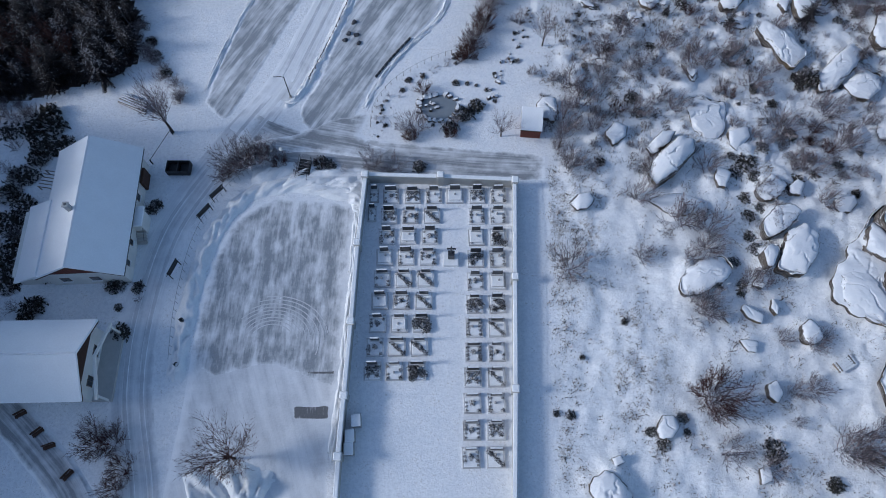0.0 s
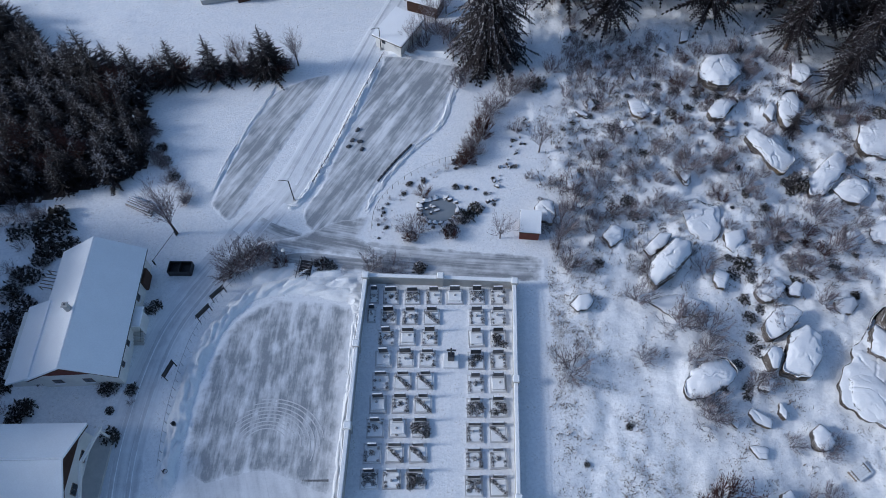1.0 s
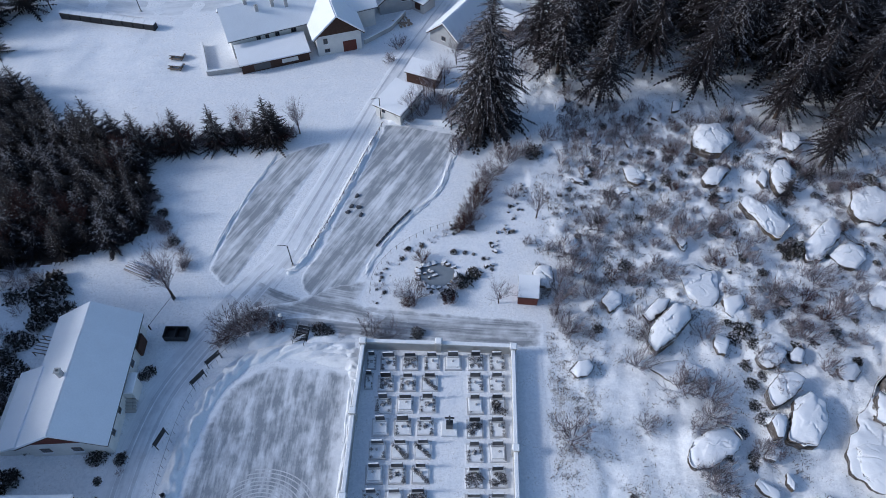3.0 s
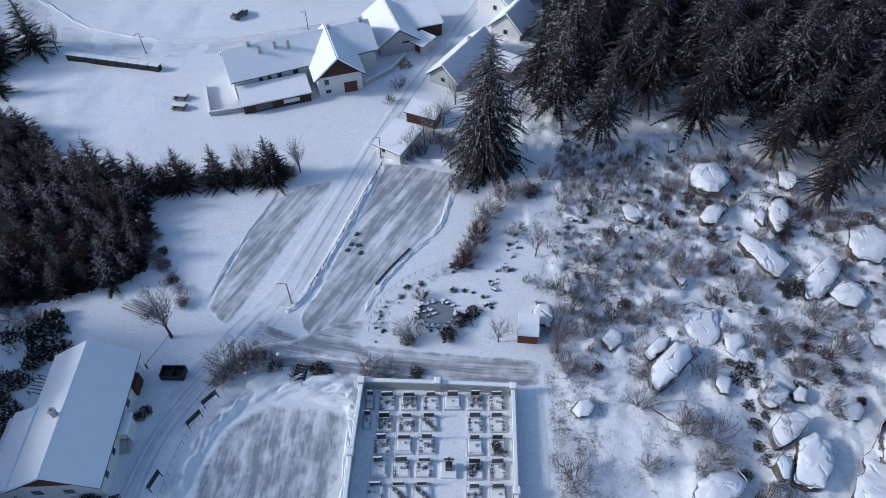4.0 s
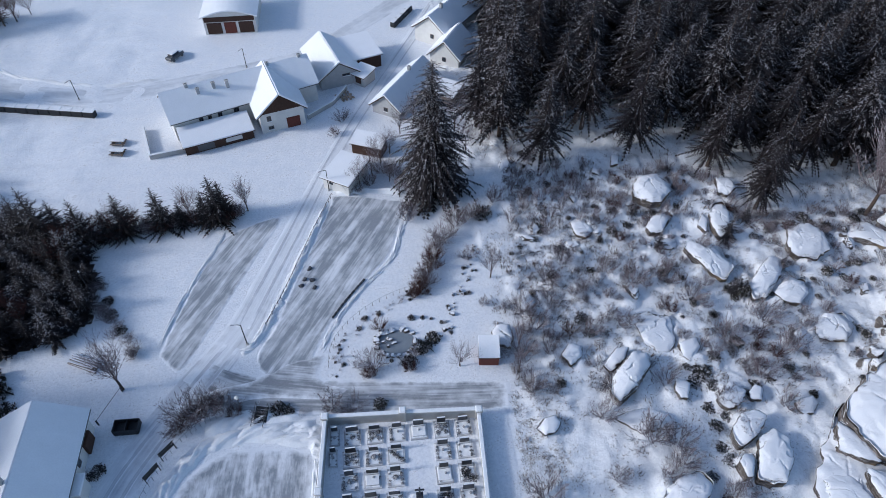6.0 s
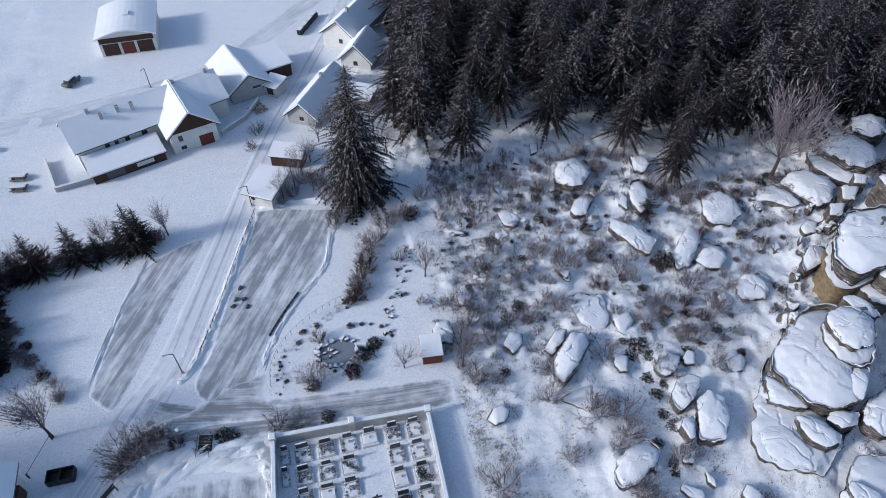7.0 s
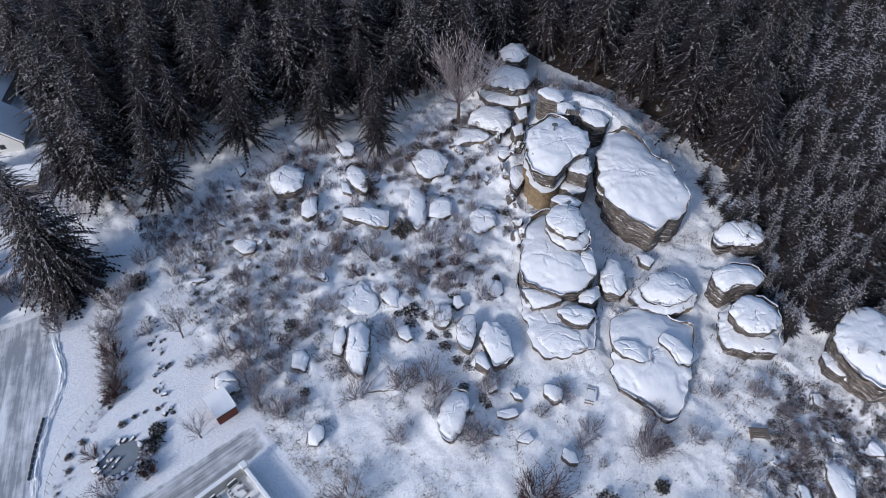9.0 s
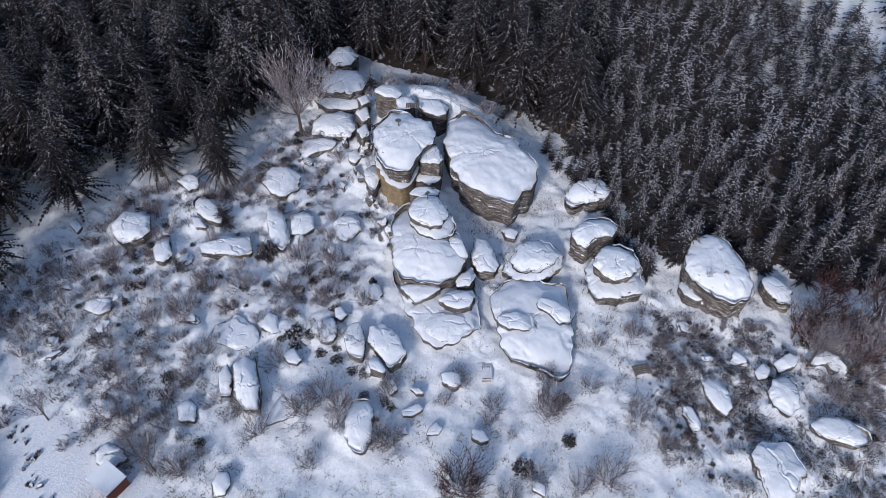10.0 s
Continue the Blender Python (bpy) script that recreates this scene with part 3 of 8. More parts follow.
def slab(outline, top, z0=0.0, dome=0.3, label="", group="boulders on the heath"):
    """A weathered rock with a snowed, rounded top of the given plan, layered steep sides and a broken foot."""
    seed = len(ROCKS) + 1
    cx, cy = sum(p[0] for p in outline) / len(outline), sum(p[1] for p in outline) / len(outline)
    reach = max(math.hypot(p[0] - cx, p[1] - cy) for p in outline)
    n, rad = (110 if reach > 4.5 else (72 if reach > 2 else 44)), []
    for k in range(n):
        a = 2 * math.pi * k / n
        dx, dy, best = math.cos(a), math.sin(a), 0.3
        for (ax, ay), (bx, by) in zip(outline, outline[1:] + outline[:1]):
            ax, ay, bx, by = ax - cx, ay - cy, bx - cx, by - cy
            den = dx * (by - ay) - dy * (bx - ax)
            if abs(den) > 1e-9:
                r = (ax * (by - ay) - ay * (bx - ax)) / den
                q_ = (ax * dy - ay * dx) / den
                if r > 0 and 0 <= q_ <= 1:
                    best = max(best, r)
        rad.append(best)
    rad = [(rad[k - 1] + 4 * rad[k] + rad[(k + 1) % n]) / 6 for k in range(n)]
    size = sum(rad) / n
    depth, small = top - z0, min(1.0, size / 3)
    q = Vector((seed * 3.7, seed * 1.9, 0))
    roll = min(0.4, 0.07 * size + 0.03) * (0.4 + 0.9 * dome)
    tilt = [(math.cos(a), math.sin(a), g) for a, g in ((noise.random() * 6.28, noise.random()) for _ in range(4))]
    cuts = [(math.cos(a), math.sin(a), o * size * 0.6) for a, o in ((noise.random() * 6.28, noise.random() - 0.5) for _ in range(2 if size > 1.6 else 1))]

    def cap(x, y, f):
        """Height of the snowed top: a dome with lumps, broken steps along its rim and a cleft."""
        z = dome * 0.26 * size * (1 - f ** 2.4) + 0.025 * size ** 0.8 * fbm(x * 0.42 + q.x, y * 0.42 + q.y, seed, 3) - roll * max(0.0, (f - 0.72) / 0.28) ** 2.2
        for ca, sa, g in tilt:
            z -= 0.16 * max(0.0, x * ca + y * sa - size * (0.25 + 0.4 * g))
        z += 0.03 * small * fbm(x * 1.3 + q.x, y * 1.3, seed + 2.2, 3)
        lip = (f - 0.98 - 0.62 * fbm(x * 0.35, y * 0.35, seed + 9.1, 4)) / 0.035
        z -= 0.16 * small * min(1.0, max(0.0, lip))
        lip2 = (f - 0.86 - 0.8 * fbm(x * 0.27, y * 0.27, seed + 3.1, 4)) / 0.03
        z -= 0.06 * small * min(1.0, max(0.0, lip2))
        for ca, sa, o in cuts:
            w_ = 0.5 + 1.4 * fbm(x * 0.4, y * 0.4, seed + 7.7, 2)
            z -= 0.26 * small * max(0.0, min(1.0, w_)) * math.exp(-((x * ca + y * sa - o + 0.9 * fbm(x * 0.5, y * 0.5, seed + 4.2, 3)) / 0.08) ** 2)
        return top + z
    verts, rings = [(0.0, 0.0, cap(0, 0, 0))], []
    for f in ([i / 30 for i in range(1, 31)] if size > 2.2 else [i / 14 for i in range(1, 15)]):
        rings.append((f, 0, 1))
    low = top - roll - 0.12 * small
    m = max(6, min(44, int(depth / 0.15)))
    for i in range(1, m + 1):
        rings.append((None, low - (low - z0 + (0.7 if z0 == 0 else 0.25)) * i / m, i / m))
    for f, z, u in rings:
        for k in range(n):
            a = 2 * math.pi * k / n
            r = rad[k] * (1 + 0.10 * fbm(math.cos(a) * 3.0 + q.x, math.sin(a) * 3.0, seed, 5))
            x, y = math.cos(a) * r, math.sin(a) * r
            if f is not None:
                r = r * f
                zz = cap(x * f, y * f, f)
            else:
                bed = z / (0.34 + 0.25 * small) + 1.1 * noise.noise(Vector((x * 0.13 + q.x, y * 0.13, z * 0.3 + seed)))
                layer, part_ = math.floor(bed), bed % 1.0
                step = noise.noise(Vector((layer * 3.17 + seed, x * 0.16, y * 0.16)))
                ledge = small * (0.5 * min(0.0, step - 0.08) - (0.22 if part_ < 0.22 else 0.0)) + 0.05 * size ** 0.7 * fbm(x * 0.6, y * 0.6, z * 0.5 + seed, 4)
                under = (0.10 * size * u if depth < 3 else 0.04 * size * u) if z0 == 0 else 0.18 * size * u
                r = max(0.2, r * 1.004 + ledge * min(1.0, u * 6 + 0.15) - under)
                zz = z + 0.05 * small * fbm(x, y, z + seed, 2)
            verts.append((math.cos(a) * r, math.sin(a) * r, zz))
    faces = [(0, 1 + k, 1 + (k + 1) % n) for k in range(n)]
    for j in range(len(rings) - 1):
        for k in range(n):
            a, b = 1 + j * n + k, 1 + j * n + (k + 1) % n
            faces.append((a, a + n, b + n, b))
    ob = mesh_ob("boulder", verts, faces, M_ROCK, True)
    ob.location = (cx, cy, 0)
    tagged(ob, label or "grey-brown granite rock capped with snow", "boulder", group)
    ROCKS.append((cx, cy, size))
    if z0 == 0:
        DRIFTS.append((cx, cy, size * 0.95, min(depth * 0.3, 0.9) if group.startswith("rocks of") else depth * 0.6))
    return ob


slab([(89.8, 44.8), (93.0, 44.1), (91.4, 39.9), (89.4, 36.2), (88.5, 32.5), (85.6, 27.7), (81.7, 23.9), (77.5, 24.4), (73.6, 26.1), (73.2, 28.4), (73.2, 31.3), (73.5, 34.5), (75.7, 37.1), (79.1, 40.4), (83.1, 43.0), (87.0, 44.5)], 6.2, dome=0.25, label="huge layered granite slab with a smooth snow top", group="rocks of the outcrop")
slab([(78.0, 54.0), (82.7, 53.4), (84.0, 50.8), (82.8, 48.4), (82.9, 45.1), (80.1, 42.9), (77.8, 42.1), (75.4, 42.9), (72.2, 42.5), (70.2, 42.4), (68.8, 43.6), (69.0, 46.4), (71.8, 49.7), (75.0, 52.7)], 8.8, z0=4.6, dome=0.3, label="tall granite tower rock with snow top and ochre foot", group="rocks of the outcrop")
ochre = slab([(77.4, 53.5), (81.8, 52.9), (83.0, 50.5), (81.9, 48.3), (82.0, 45.2), (79.3, 43.2), (77.2, 42.4), (75.0, 43.2), (72.0, 42.8), (70.1, 42.7), (68.8, 43.8), (69.0, 46.4), (71.6, 49.5), (74.6, 52.3)], 5.0, dome=0.05, label="ochre-stained recessed foot of the tower rock", group="rocks of the outcrop")
ochre.data.materials[0] = M_OCHRE
for x, y, d, rz in [(91.5, 68.1, 1.5, 26), (95.1, 67.9, 2.1, 122), (88.6, 62.5, 1.4, 17), (81.1, 59.6, 1.2, 140), (79.4, 56.8, 2.3, 15), (77.3, 56.7, 1.5, 137), (73.4, 55.4, 1.6, 44), (68.0, 49.1, 2.2, 67), (67.5, 47.4, 1.5, 6), (71.6, 53.1, 2.2, 66), (79.0, 61.3, 2.2, 49), (76.8, 61.3, 1.4, 74), (71.3, 64.3, 2.0, 95), (71.3, 66.2, 1.3, 155), (98.8, 63.5, 1.6, 99), (88.0, 74.1, 1.8, 45), (97.6, 68.2, 1.5, 71), (67.1, 43.7, 1.3, 140), (63.7, 43.9, 2.2, 1), (62.0, 41.8, 2.3, 146)]:
    rock(x, y, d, d * 0.75, d * 0.8, rz, block=4.5, lumps=0.3, label="broken granite block dusted with snow", group="rocks of the outcrop")
slab([(80.1, 42.9), (76.6, 39.7), (75.3, 40.0), (74.0, 42.5), (75.2, 43.9), (77.5, 43.9)], 7.0, dome=0.3, group="rocks of the outcrop")
slab([(90.5, 51.9), (91.9, 49.3), (91.4, 46.2), (88.3, 45.2), (86.8, 46.6), (87.2, 49.4), (88.3, 51.1)], 7.0, dome=0.4, group="rocks of the outcrop")
slab([(88.1, 55.6), (90.5, 53.9), (88.5, 51.6), (86.2, 51.5), (85.5, 53.5)], 7.3, dome=0.3, group="rocks of the outcrop")
slab([(87.4, 59.9), (90.1, 59.7), (90.9, 57.1), (89.4, 54.8), (87.7, 54.8), (86.8, 56.9)], 7.9, dome=0.1, label="brown angular block with a bare face", group="rocks of the outcrop")
slab([(88.1, 74.2), (92.8, 75.4), (95.9, 73.5), (96.8, 70.0), (94.6, 65.9), (91.9, 65.5), (89.2, 66.4), (87.9, 70.1)], 4.6, dome=0.5, label="rounded grey boulder dusted with snow", group="rocks of the outcrop")
slab([(86.5, 73.1), (89.4, 72.8), (91.3, 70.0), (91.5, 65.5), (89.8, 63.4), (86.9, 65.2), (85.2, 69.3)], 2.6, dome=0.2, label="layered grey boulder with thin snow", group="rocks of the outcrop")
slab([(79.2, 68.9), (83.5, 69.4), (86.2, 66.6), (85.8, 64.2), (82.3, 60.9), (79.8, 60.8), (78.4, 63.9), (77.4, 67.4)], 2.6, dome=0.5, label="rounded boulder of coarse pale granite dusted with snow", group="rocks of the outcrop")
slab([(73.0, 67.8), (76.3, 67.7), (78.4, 65.4), (78.1, 62.3), (76.2, 62.2), (73.8, 64.0), (71.3, 65.3)], 1.7, dome=0.2, group="rocks of the outcrop")
slab([(97.9, 77.6), (102.2, 78.3), (104.3, 76.2), (101.8, 72.5), (98.2, 72.2), (96.2, 75.0)], 4.8, dome=0.6, label="dark rounded boulder at the edge of the forest", group="rocks of the outcrop")
slab([(88.5, 64.5), (90.5, 63.7), (88.7, 61.6), (86.7, 62.3)], 4.4, dome=0.3, group="rocks of the outcrop")
slab([(84.7, 62.6), (87.5, 61.6), (84.9, 59.3), (83.0, 60.0)], 4.0, dome=0.3, group="rocks of the outcrop")
slab([(80.7, 59.8), (83.1, 59.1), (80.9, 56.9), (78.7, 57.3)], 3.6, dome=0.3, group="rocks of the outcrop")
slab([(73.4, 53.1), (75.1, 52.1), (71.9, 49.4), (68.6, 48.4), (69.1, 50.2), (71.1, 52.2)], 2.9, dome=0.3, label="upright block of coarse granite dusted with snow", group="rocks of the outcrop")
slab([(77.0, 59.2), (78.5, 58.4), (76.7, 56.3), (74.7, 56.5), (75.0, 58.1)], 1.2, dome=0.3, group="rocks of the outcrop")
slab([(74.4, 43.9), (76.4, 40.6), (75.2, 39.2), (73.1, 40.5), (72.7, 43.0)], 4.0, dome=0.2, group="rocks of the outcrop")
slab([(67.2, 41.2), (69.0, 41.0), (70.5, 39.3), (70.6, 37.3), (69.4, 37.0), (67.6, 39.3)], 5.9, dome=0.2, label="dark broken ledge under the tower rock", group="rocks of the outcrop")
slab([(65.2, 39.3), (67.0, 38.7), (67.9, 36.1), (67.0, 34.2), (65.1, 32.8), (62.9, 32.7), (61.4, 34.1), (61.3, 36.5), (61.9, 38.0), (63.6, 38.8)], 7.2, z0=4.6, dome=0.4, label="rounded summit rock stacked on a ledge", group="rocks of the outcrop")
slab([(63.6, 38.9), (65.3, 37.8), (67.2, 33.5), (65.0, 31.5), (63.0, 31.1), (60.9, 32.9), (60.8, 35.6), (61.7, 37.6)], 5.6, z0=2.4, dome=0.25, group="rocks of the outcrop")
slab([(64.8, 42.1), (67.9, 41.6), (67.1, 37.3), (64.5, 33.9), (62.6, 31.0), (61.7, 28.2), (59.2, 27.4), (56.3, 27.8), (54.2, 29.4), (53.4, 32.2), (53.2, 34.9), (54.9, 36.9), (58.8, 39.6), (62.3, 41.5)], 4.4, dome=0.3, label="broad layered granite ledge under snow", group="rocks of the outcrop")
slab([(63.6, 32.2), (65.0, 31.4), (63.2, 29.4), (60.7, 27.3), (60.0, 28.3), (61.3, 30.7)], 4.5, z0=1.0, dome=0.3, group="rocks of the outcrop")
slab([(66.8, 28.9), (67.1, 27.8), (65.7, 25.2), (63.4, 23.3), (61.6, 23.4), (60.5, 25.2), (61.2, 26.7), (63.4, 28.3)], 2.4, dome=0.5, group="rocks of the outcrop")
slab([(52.6, 34.6), (54.0, 32.6), (55.0, 29.4), (54.5, 28.6), (52.5, 29.3), (50.6, 30.7), (51.3, 32.8)], 2.9, dome=0.25, group="rocks of the outcrop")
slab([(52.7, 28.4), (55.0, 27.1), (56.3, 24.6), (55.5, 23.5), (53.5, 23.5), (52.2, 24.6), (52.0, 26.5)], 3.0, dome=0.25, group="rocks of the outcrop")
slab([(49.6, 30.4), (51.2, 28.8), (51.6, 26.3), (53.1, 23.5), (51.4, 21.6), (49.6, 22.6), (47.1, 24.4), (47.0, 26.4), (48.0, 28.7)], 1.9, dome=0.2, label="low granite tier at the foot of the outcrop", group="rocks of the outcrop")
slab([(57.5, 28.1), (60.7, 26.7), (59.2, 25.3), (57.0, 25.3), (56.1, 27.0)], 2.6, dome=0.3, group="rocks of the outcrop")
slab([(55.4, 37.8), (52.1, 34.1), (49.3, 31.2), (46.9, 28.1), (45.7, 25.1), (47.7, 23.4), (51.9, 21.1), (55.5, 22.8), (60.1, 25.9), (59.8, 31.4)], 1.5, dome=0.1, label="long low tier along the foot of the outcrop", group="rocks of the outcrop")
slab([(64.5, 22.2), (67.7, 22.4), (70.1, 20.6), (70.7, 18.0), (68.5, 15.8), (66.8, 15.7), (64.5, 17.0), (62.8, 19.5), (63.2, 21.4)], 3.1, z0=1.6, dome=0.4, label="rounded granite knob with ledges under snow", group="rocks of the outcrop")
slab([(62.7, 22.8), (66.1, 22.8), (70.2, 21.0), (71.8, 17.9), (69.6, 15.5), (67.2, 15.1), (64.8, 15.7), (62.4, 17.9), (61.5, 20.6)], 2.2, dome=0.2, group="rocks of the outcrop")
slab([(71.5, 26.8), (72.4, 25.7), (72.0, 23.8), (70.2, 23.6), (69.8, 25.1)], 1.3, dome=0.5, group="rocks of the outcrop")
slab([(57.7, 22.4), (61.2, 21.0), (63.4, 17.4), (64.2, 13.3), (60.8, 10.7), (55.1, 8.8), (50.7, 7.6), (48.8, 8.4), (48.8, 11.2), (48.3, 14.9), (49.8, 17.0), (52.6, 18.9), (55.4, 21.2)], 2.3, dome=0.2, label="broad low granite slab covered in snow", group="rocks of the outcrop")
slab([(53.6, 19.4), (55.6, 17.3), (56.1, 15.1), (54.4, 13.9), (52.9, 14.9), (52.1, 17.3), (52.5, 18.7)], 3.2, z0=1.2, dome=0.3, group="rocks of the outcrop")
slab([(59.5, 15.6), (59.9, 13.1), (59.1, 10.7), (57.3, 9.9), (56.2, 11.0), (57.2, 13.3), (57.4, 15.1)], 3.2, z0=1.2, dome=0.3, group="rocks of the outcrop")
slab([(82.0, 19.9), (85.1, 19.5), (87.8, 17.5), (88.1, 15.1), (86.1, 13.5), (84.3, 13.1), (82.4, 15.2), (80.4, 17.9), (80.8, 19.2)], 3.3, dome=0.6, group="rocks of the outcrop")
slab([(73.7, 15.6), (76.6, 14.4), (78.3, 11.8), (76.9, 9.5), (74.4, 9.7), (72.9, 11.4), (70.2, 12.4), (70.5, 14.0), (71.9, 15.4)], 4.8, dome=0.6, group="rocks of the outcrop")
slab([(68.4, 10.8), (71.7, 10.2), (73.7, 8.2), (72.9, 5.8), (70.2, 4.2), (67.7, 4.7), (65.7, 6.6), (66.1, 8.8), (67.1, 10.2)], 5.0, z0=2.6, dome=0.5, label="rounded cap rock resting on a snowy ledge", group="rocks of the outcrop")
slab([(67.9, 11.6), (70.6, 11.2), (74.4, 7.9), (72.9, 4.4), (69.3, 2.9), (67.5, 2.7), (65.2, 5.2), (63.6, 8.3), (65.0, 10.0)], 2.6, dome=0.2, group="rocks of the outcrop")
slab([(75.2, -0.8), (79.2, -1.5), (81.4, -3.8), (80.7, -6.4), (78.4, -8.2), (76.2, -10.0), (73.7, -11.0), (70.7, -10.5), (69.3, -9.5), (69.4, -6.6), (70.0, -4.2), (71.6, -2.2)], 5.4, dome=0.4, label="layered granite block below young spruces", group="rocks of the outcrop")
slab([(77.9, -11.8), (79.4, -13.5), (77.7, -16.1), (75.6, -17.0), (74.3, -15.4), (75.0, -13.8), (76.4, -12.4)], 2.8, dome=0.4, group="rocks of the outcrop")
slab([(71.6, -1.5), (73.5, -2.4), (72.1, -4.5), (70.4, -5.7), (69.4, -4.7), (69.6, -2.8)], 2.6, dome=0.2, label="dark layered flank of a granite block", group="rocks of the outcrop")
slab([(58.0, -7.9), (59.8, -9.4), (57.6, -11.6), (55.3, -12.7), (53.9, -12.0), (54.4, -10.5), (55.5, -9.2)], 1.2, dome=0.3)
slab([(59.5, -16.1), (61.6, -16.4), (63.5, -18.3), (62.2, -19.5), (59.1, -20.2), (57.0, -19.1), (57.7, -17.3)], 1.7, dome=0.4)
slab([(57.0, -21.4), (58.7, -22.5), (59.7, -25.3), (59.5, -28.2), (57.8, -28.5), (56.4, -27.1), (55.8, -24.4), (55.9, -22.3)], 1.8, dome=0.35, label="long layered boulder under snow")
slab([(49.4, -15.5), (51.5, -16.5), (53.1, -19.5), (50.2, -21.7), (44.4, -20.6), (44.2, -18.8), (46.9, -16.8)], 2.1, dome=0.2, label="layered boulder at the edge of the heath")
slab([(64.8, -16.2), (67.5, -17.8), (67.3, -19.1), (65.4, -18.9), (63.6, -17.0)], 1.2, dome=0.4)
slab([(67.7, -20.0), (69.8, -22.0), (69.8, -24.1), (68.2, -23.5), (66.7, -20.9)], 1.3, dome=0.4)
slab([(62.4, -14.1), (64.4, -15.0), (64.0, -16.1), (62.1, -15.9), (61.1, -14.8)], 0.9, dome=0.4)
slab([(41.2, 36.8), (43.2, 37.3), (44.4, 36.0), (42.3, 33.8), (39.6, 32.6), (39.4, 34.9)], 2.2, dome=0.3, label="large boulder split by a crack, capped with snow")
slab([(42.2, 33.6), (44.5, 34.4), (45.8, 33.0), (45.0, 30.3), (43.3, 28.0), (41.5, 27.8), (39.9, 28.6), (41.2, 31.5)], 2.4, dome=0.3, label="large boulder split by a crack, capped with snow")
slab([(39.5, 31.8), (41.0, 31.8), (39.5, 28.9), (38.7, 28.9), (38.6, 30.8)], 2.2, dome=0.25, label="large boulder split by a crack, capped with snow")
slab([(42.5, 42.2), (44.0, 40.3), (42.6, 38.6), (40.7, 38.1), (39.7, 39.7)], 1.4, dome=0.3)
slab([(45.6, 41.3), (46.5, 40.6), (45.6, 39.0), (44.2, 39.3), (44.3, 40.4)], 1.0, dome=0.4)
slab([(33.8, 30.8), (35.1, 29.1), (34.1, 27.5), (30.7, 25.7), (28.7, 25.5), (28.0, 26.9), (29.1, 28.8), (31.5, 30.1)], 1.8, dome=0.4)
slab([(38.3, 28.6), (39.5, 27.6), (38.1, 26.4), (36.9, 26.9)], 1.1, dome=0.4)
slab([(39.2, 25.5), (39.7, 24.1), (39.3, 23.1), (38.7, 24.1)], 0.8, dome=0.4)
slab([(35.8, 24.7), (37.7, 23.2), (37.4, 22.1), (35.7, 22.9), (35.1, 24.1)], 0.8, dome=0.4)
slab([(33.8, 24.0), (34.0, 22.9), (33.6, 22.2), (33.0, 23.0)], 0.5, dome=0.3)
slab([(30.7, 47.2), (32.8, 47.1), (32.9, 45.1), (30.0, 41.9), (27.1, 40.2), (26.2, 41.9), (27.6, 44.5)], 2.3, dome=0.8, label="rounded boulder wholly covered in snow")
slab([(29.0, 48.4), (30.9, 48.4), (29.7, 46.4), (27.3, 44.9), (26.7, 46.2)], 1.5, dome=0.7)
slab([(34.1, 55.0), (38.9, 53.7), (37.6, 48.7), (35.5, 47.1), (33.4, 49.4), (33.1, 52.2)], 0.9, dome=0.15, label="flat ledge overhanging a dark hollow")
slab([(37.9, 48.6), (40.7, 49.3), (40.9, 47.7), (38.6, 45.6), (37.7, 46.4)], 1.2, dome=0.3)
slab([(35.7, 43.3), (37.5, 42.4), (36.2, 40.2), (35.2, 40.3), (34.9, 41.7)], 1.1, dome=0.2)
slab([(43.0, 82.3), (45.9, 82.9), (47.8, 80.4), (47.2, 78.0), (44.8, 75.5), (42.4, 75.6), (40.6, 77.9), (41.2, 80.2)], 2.2, dome=0.5, label="large rounded boulder with a thick snow cap")
slab([(42.1, 72.8), (45.6, 74.2), (45.7, 72.6), (42.8, 69.3), (40.7, 69.5), (40.6, 70.9)], 1.5, dome=0.6)
slab([(56.1, 81.0), (58.4, 80.6), (58.6, 78.0), (56.4, 76.2), (55.2, 77.4)], 1.8, dome=0.2, label="dark-sided boulder dusted with snow")
slab([(53.5, 74.9), (55.3, 75.3), (54.8, 71.7), (52.7, 67.3), (51.3, 67.5), (51.0, 70.2), (51.7, 72.5)], 1.8, dome=0.3)
slab([(51.3, 73.8), (51.1, 71.4), (50.1, 68.9), (49.0, 70.4)], 1.2, dome=0.3)
slab([(46.3, 67.2), (48.9, 64.3), (51.2, 61.2), (49.0, 58.7), (47.3, 59.7), (45.7, 63.3), (45.0, 65.8)], 1.8, dome=0.15, label="flat-topped table rock under snow")
slab([(57.8, 62.9), (59.4, 61.9), (57.6, 58.8), (53.9, 55.2), (51.6, 54.8), (51.6, 57.0), (54.1, 59.8)], 1.8, dome=0.4)
slab([(58.8, 59.0), (60.9, 57.9), (60.0, 55.0), (57.7, 53.2), (55.6, 54.1), (54.9, 55.8)], 1.4, dome=0.3)
slab([(62.9, 68.1), (66.3, 68.3), (67.9, 65.8), (67.3, 63.0), (64.4, 61.0), (61.0, 61.9), (61.1, 64.9)], 2.0, dome=0.15, label="angular flat boulder with a thick snow cap")
slab([(60.6, 51.5), (63.7, 51.4), (63.6, 48.6), (61.2, 46.5), (57.5, 47.3), (58.2, 49.7)], 1.2, dome=0.4)
slab([(23.2, 50.5), (25.0, 49.8), (24.2, 47.7), (22.5, 46.6), (21.6, 48.5)], 1.0, dome=0.5)
slab([(17.2, 39.4), (18.8, 39.7), (19.3, 38.5), (18.3, 37.3), (16.8, 37.1), (16.1, 38.4)], 1.1, dome=0.7)
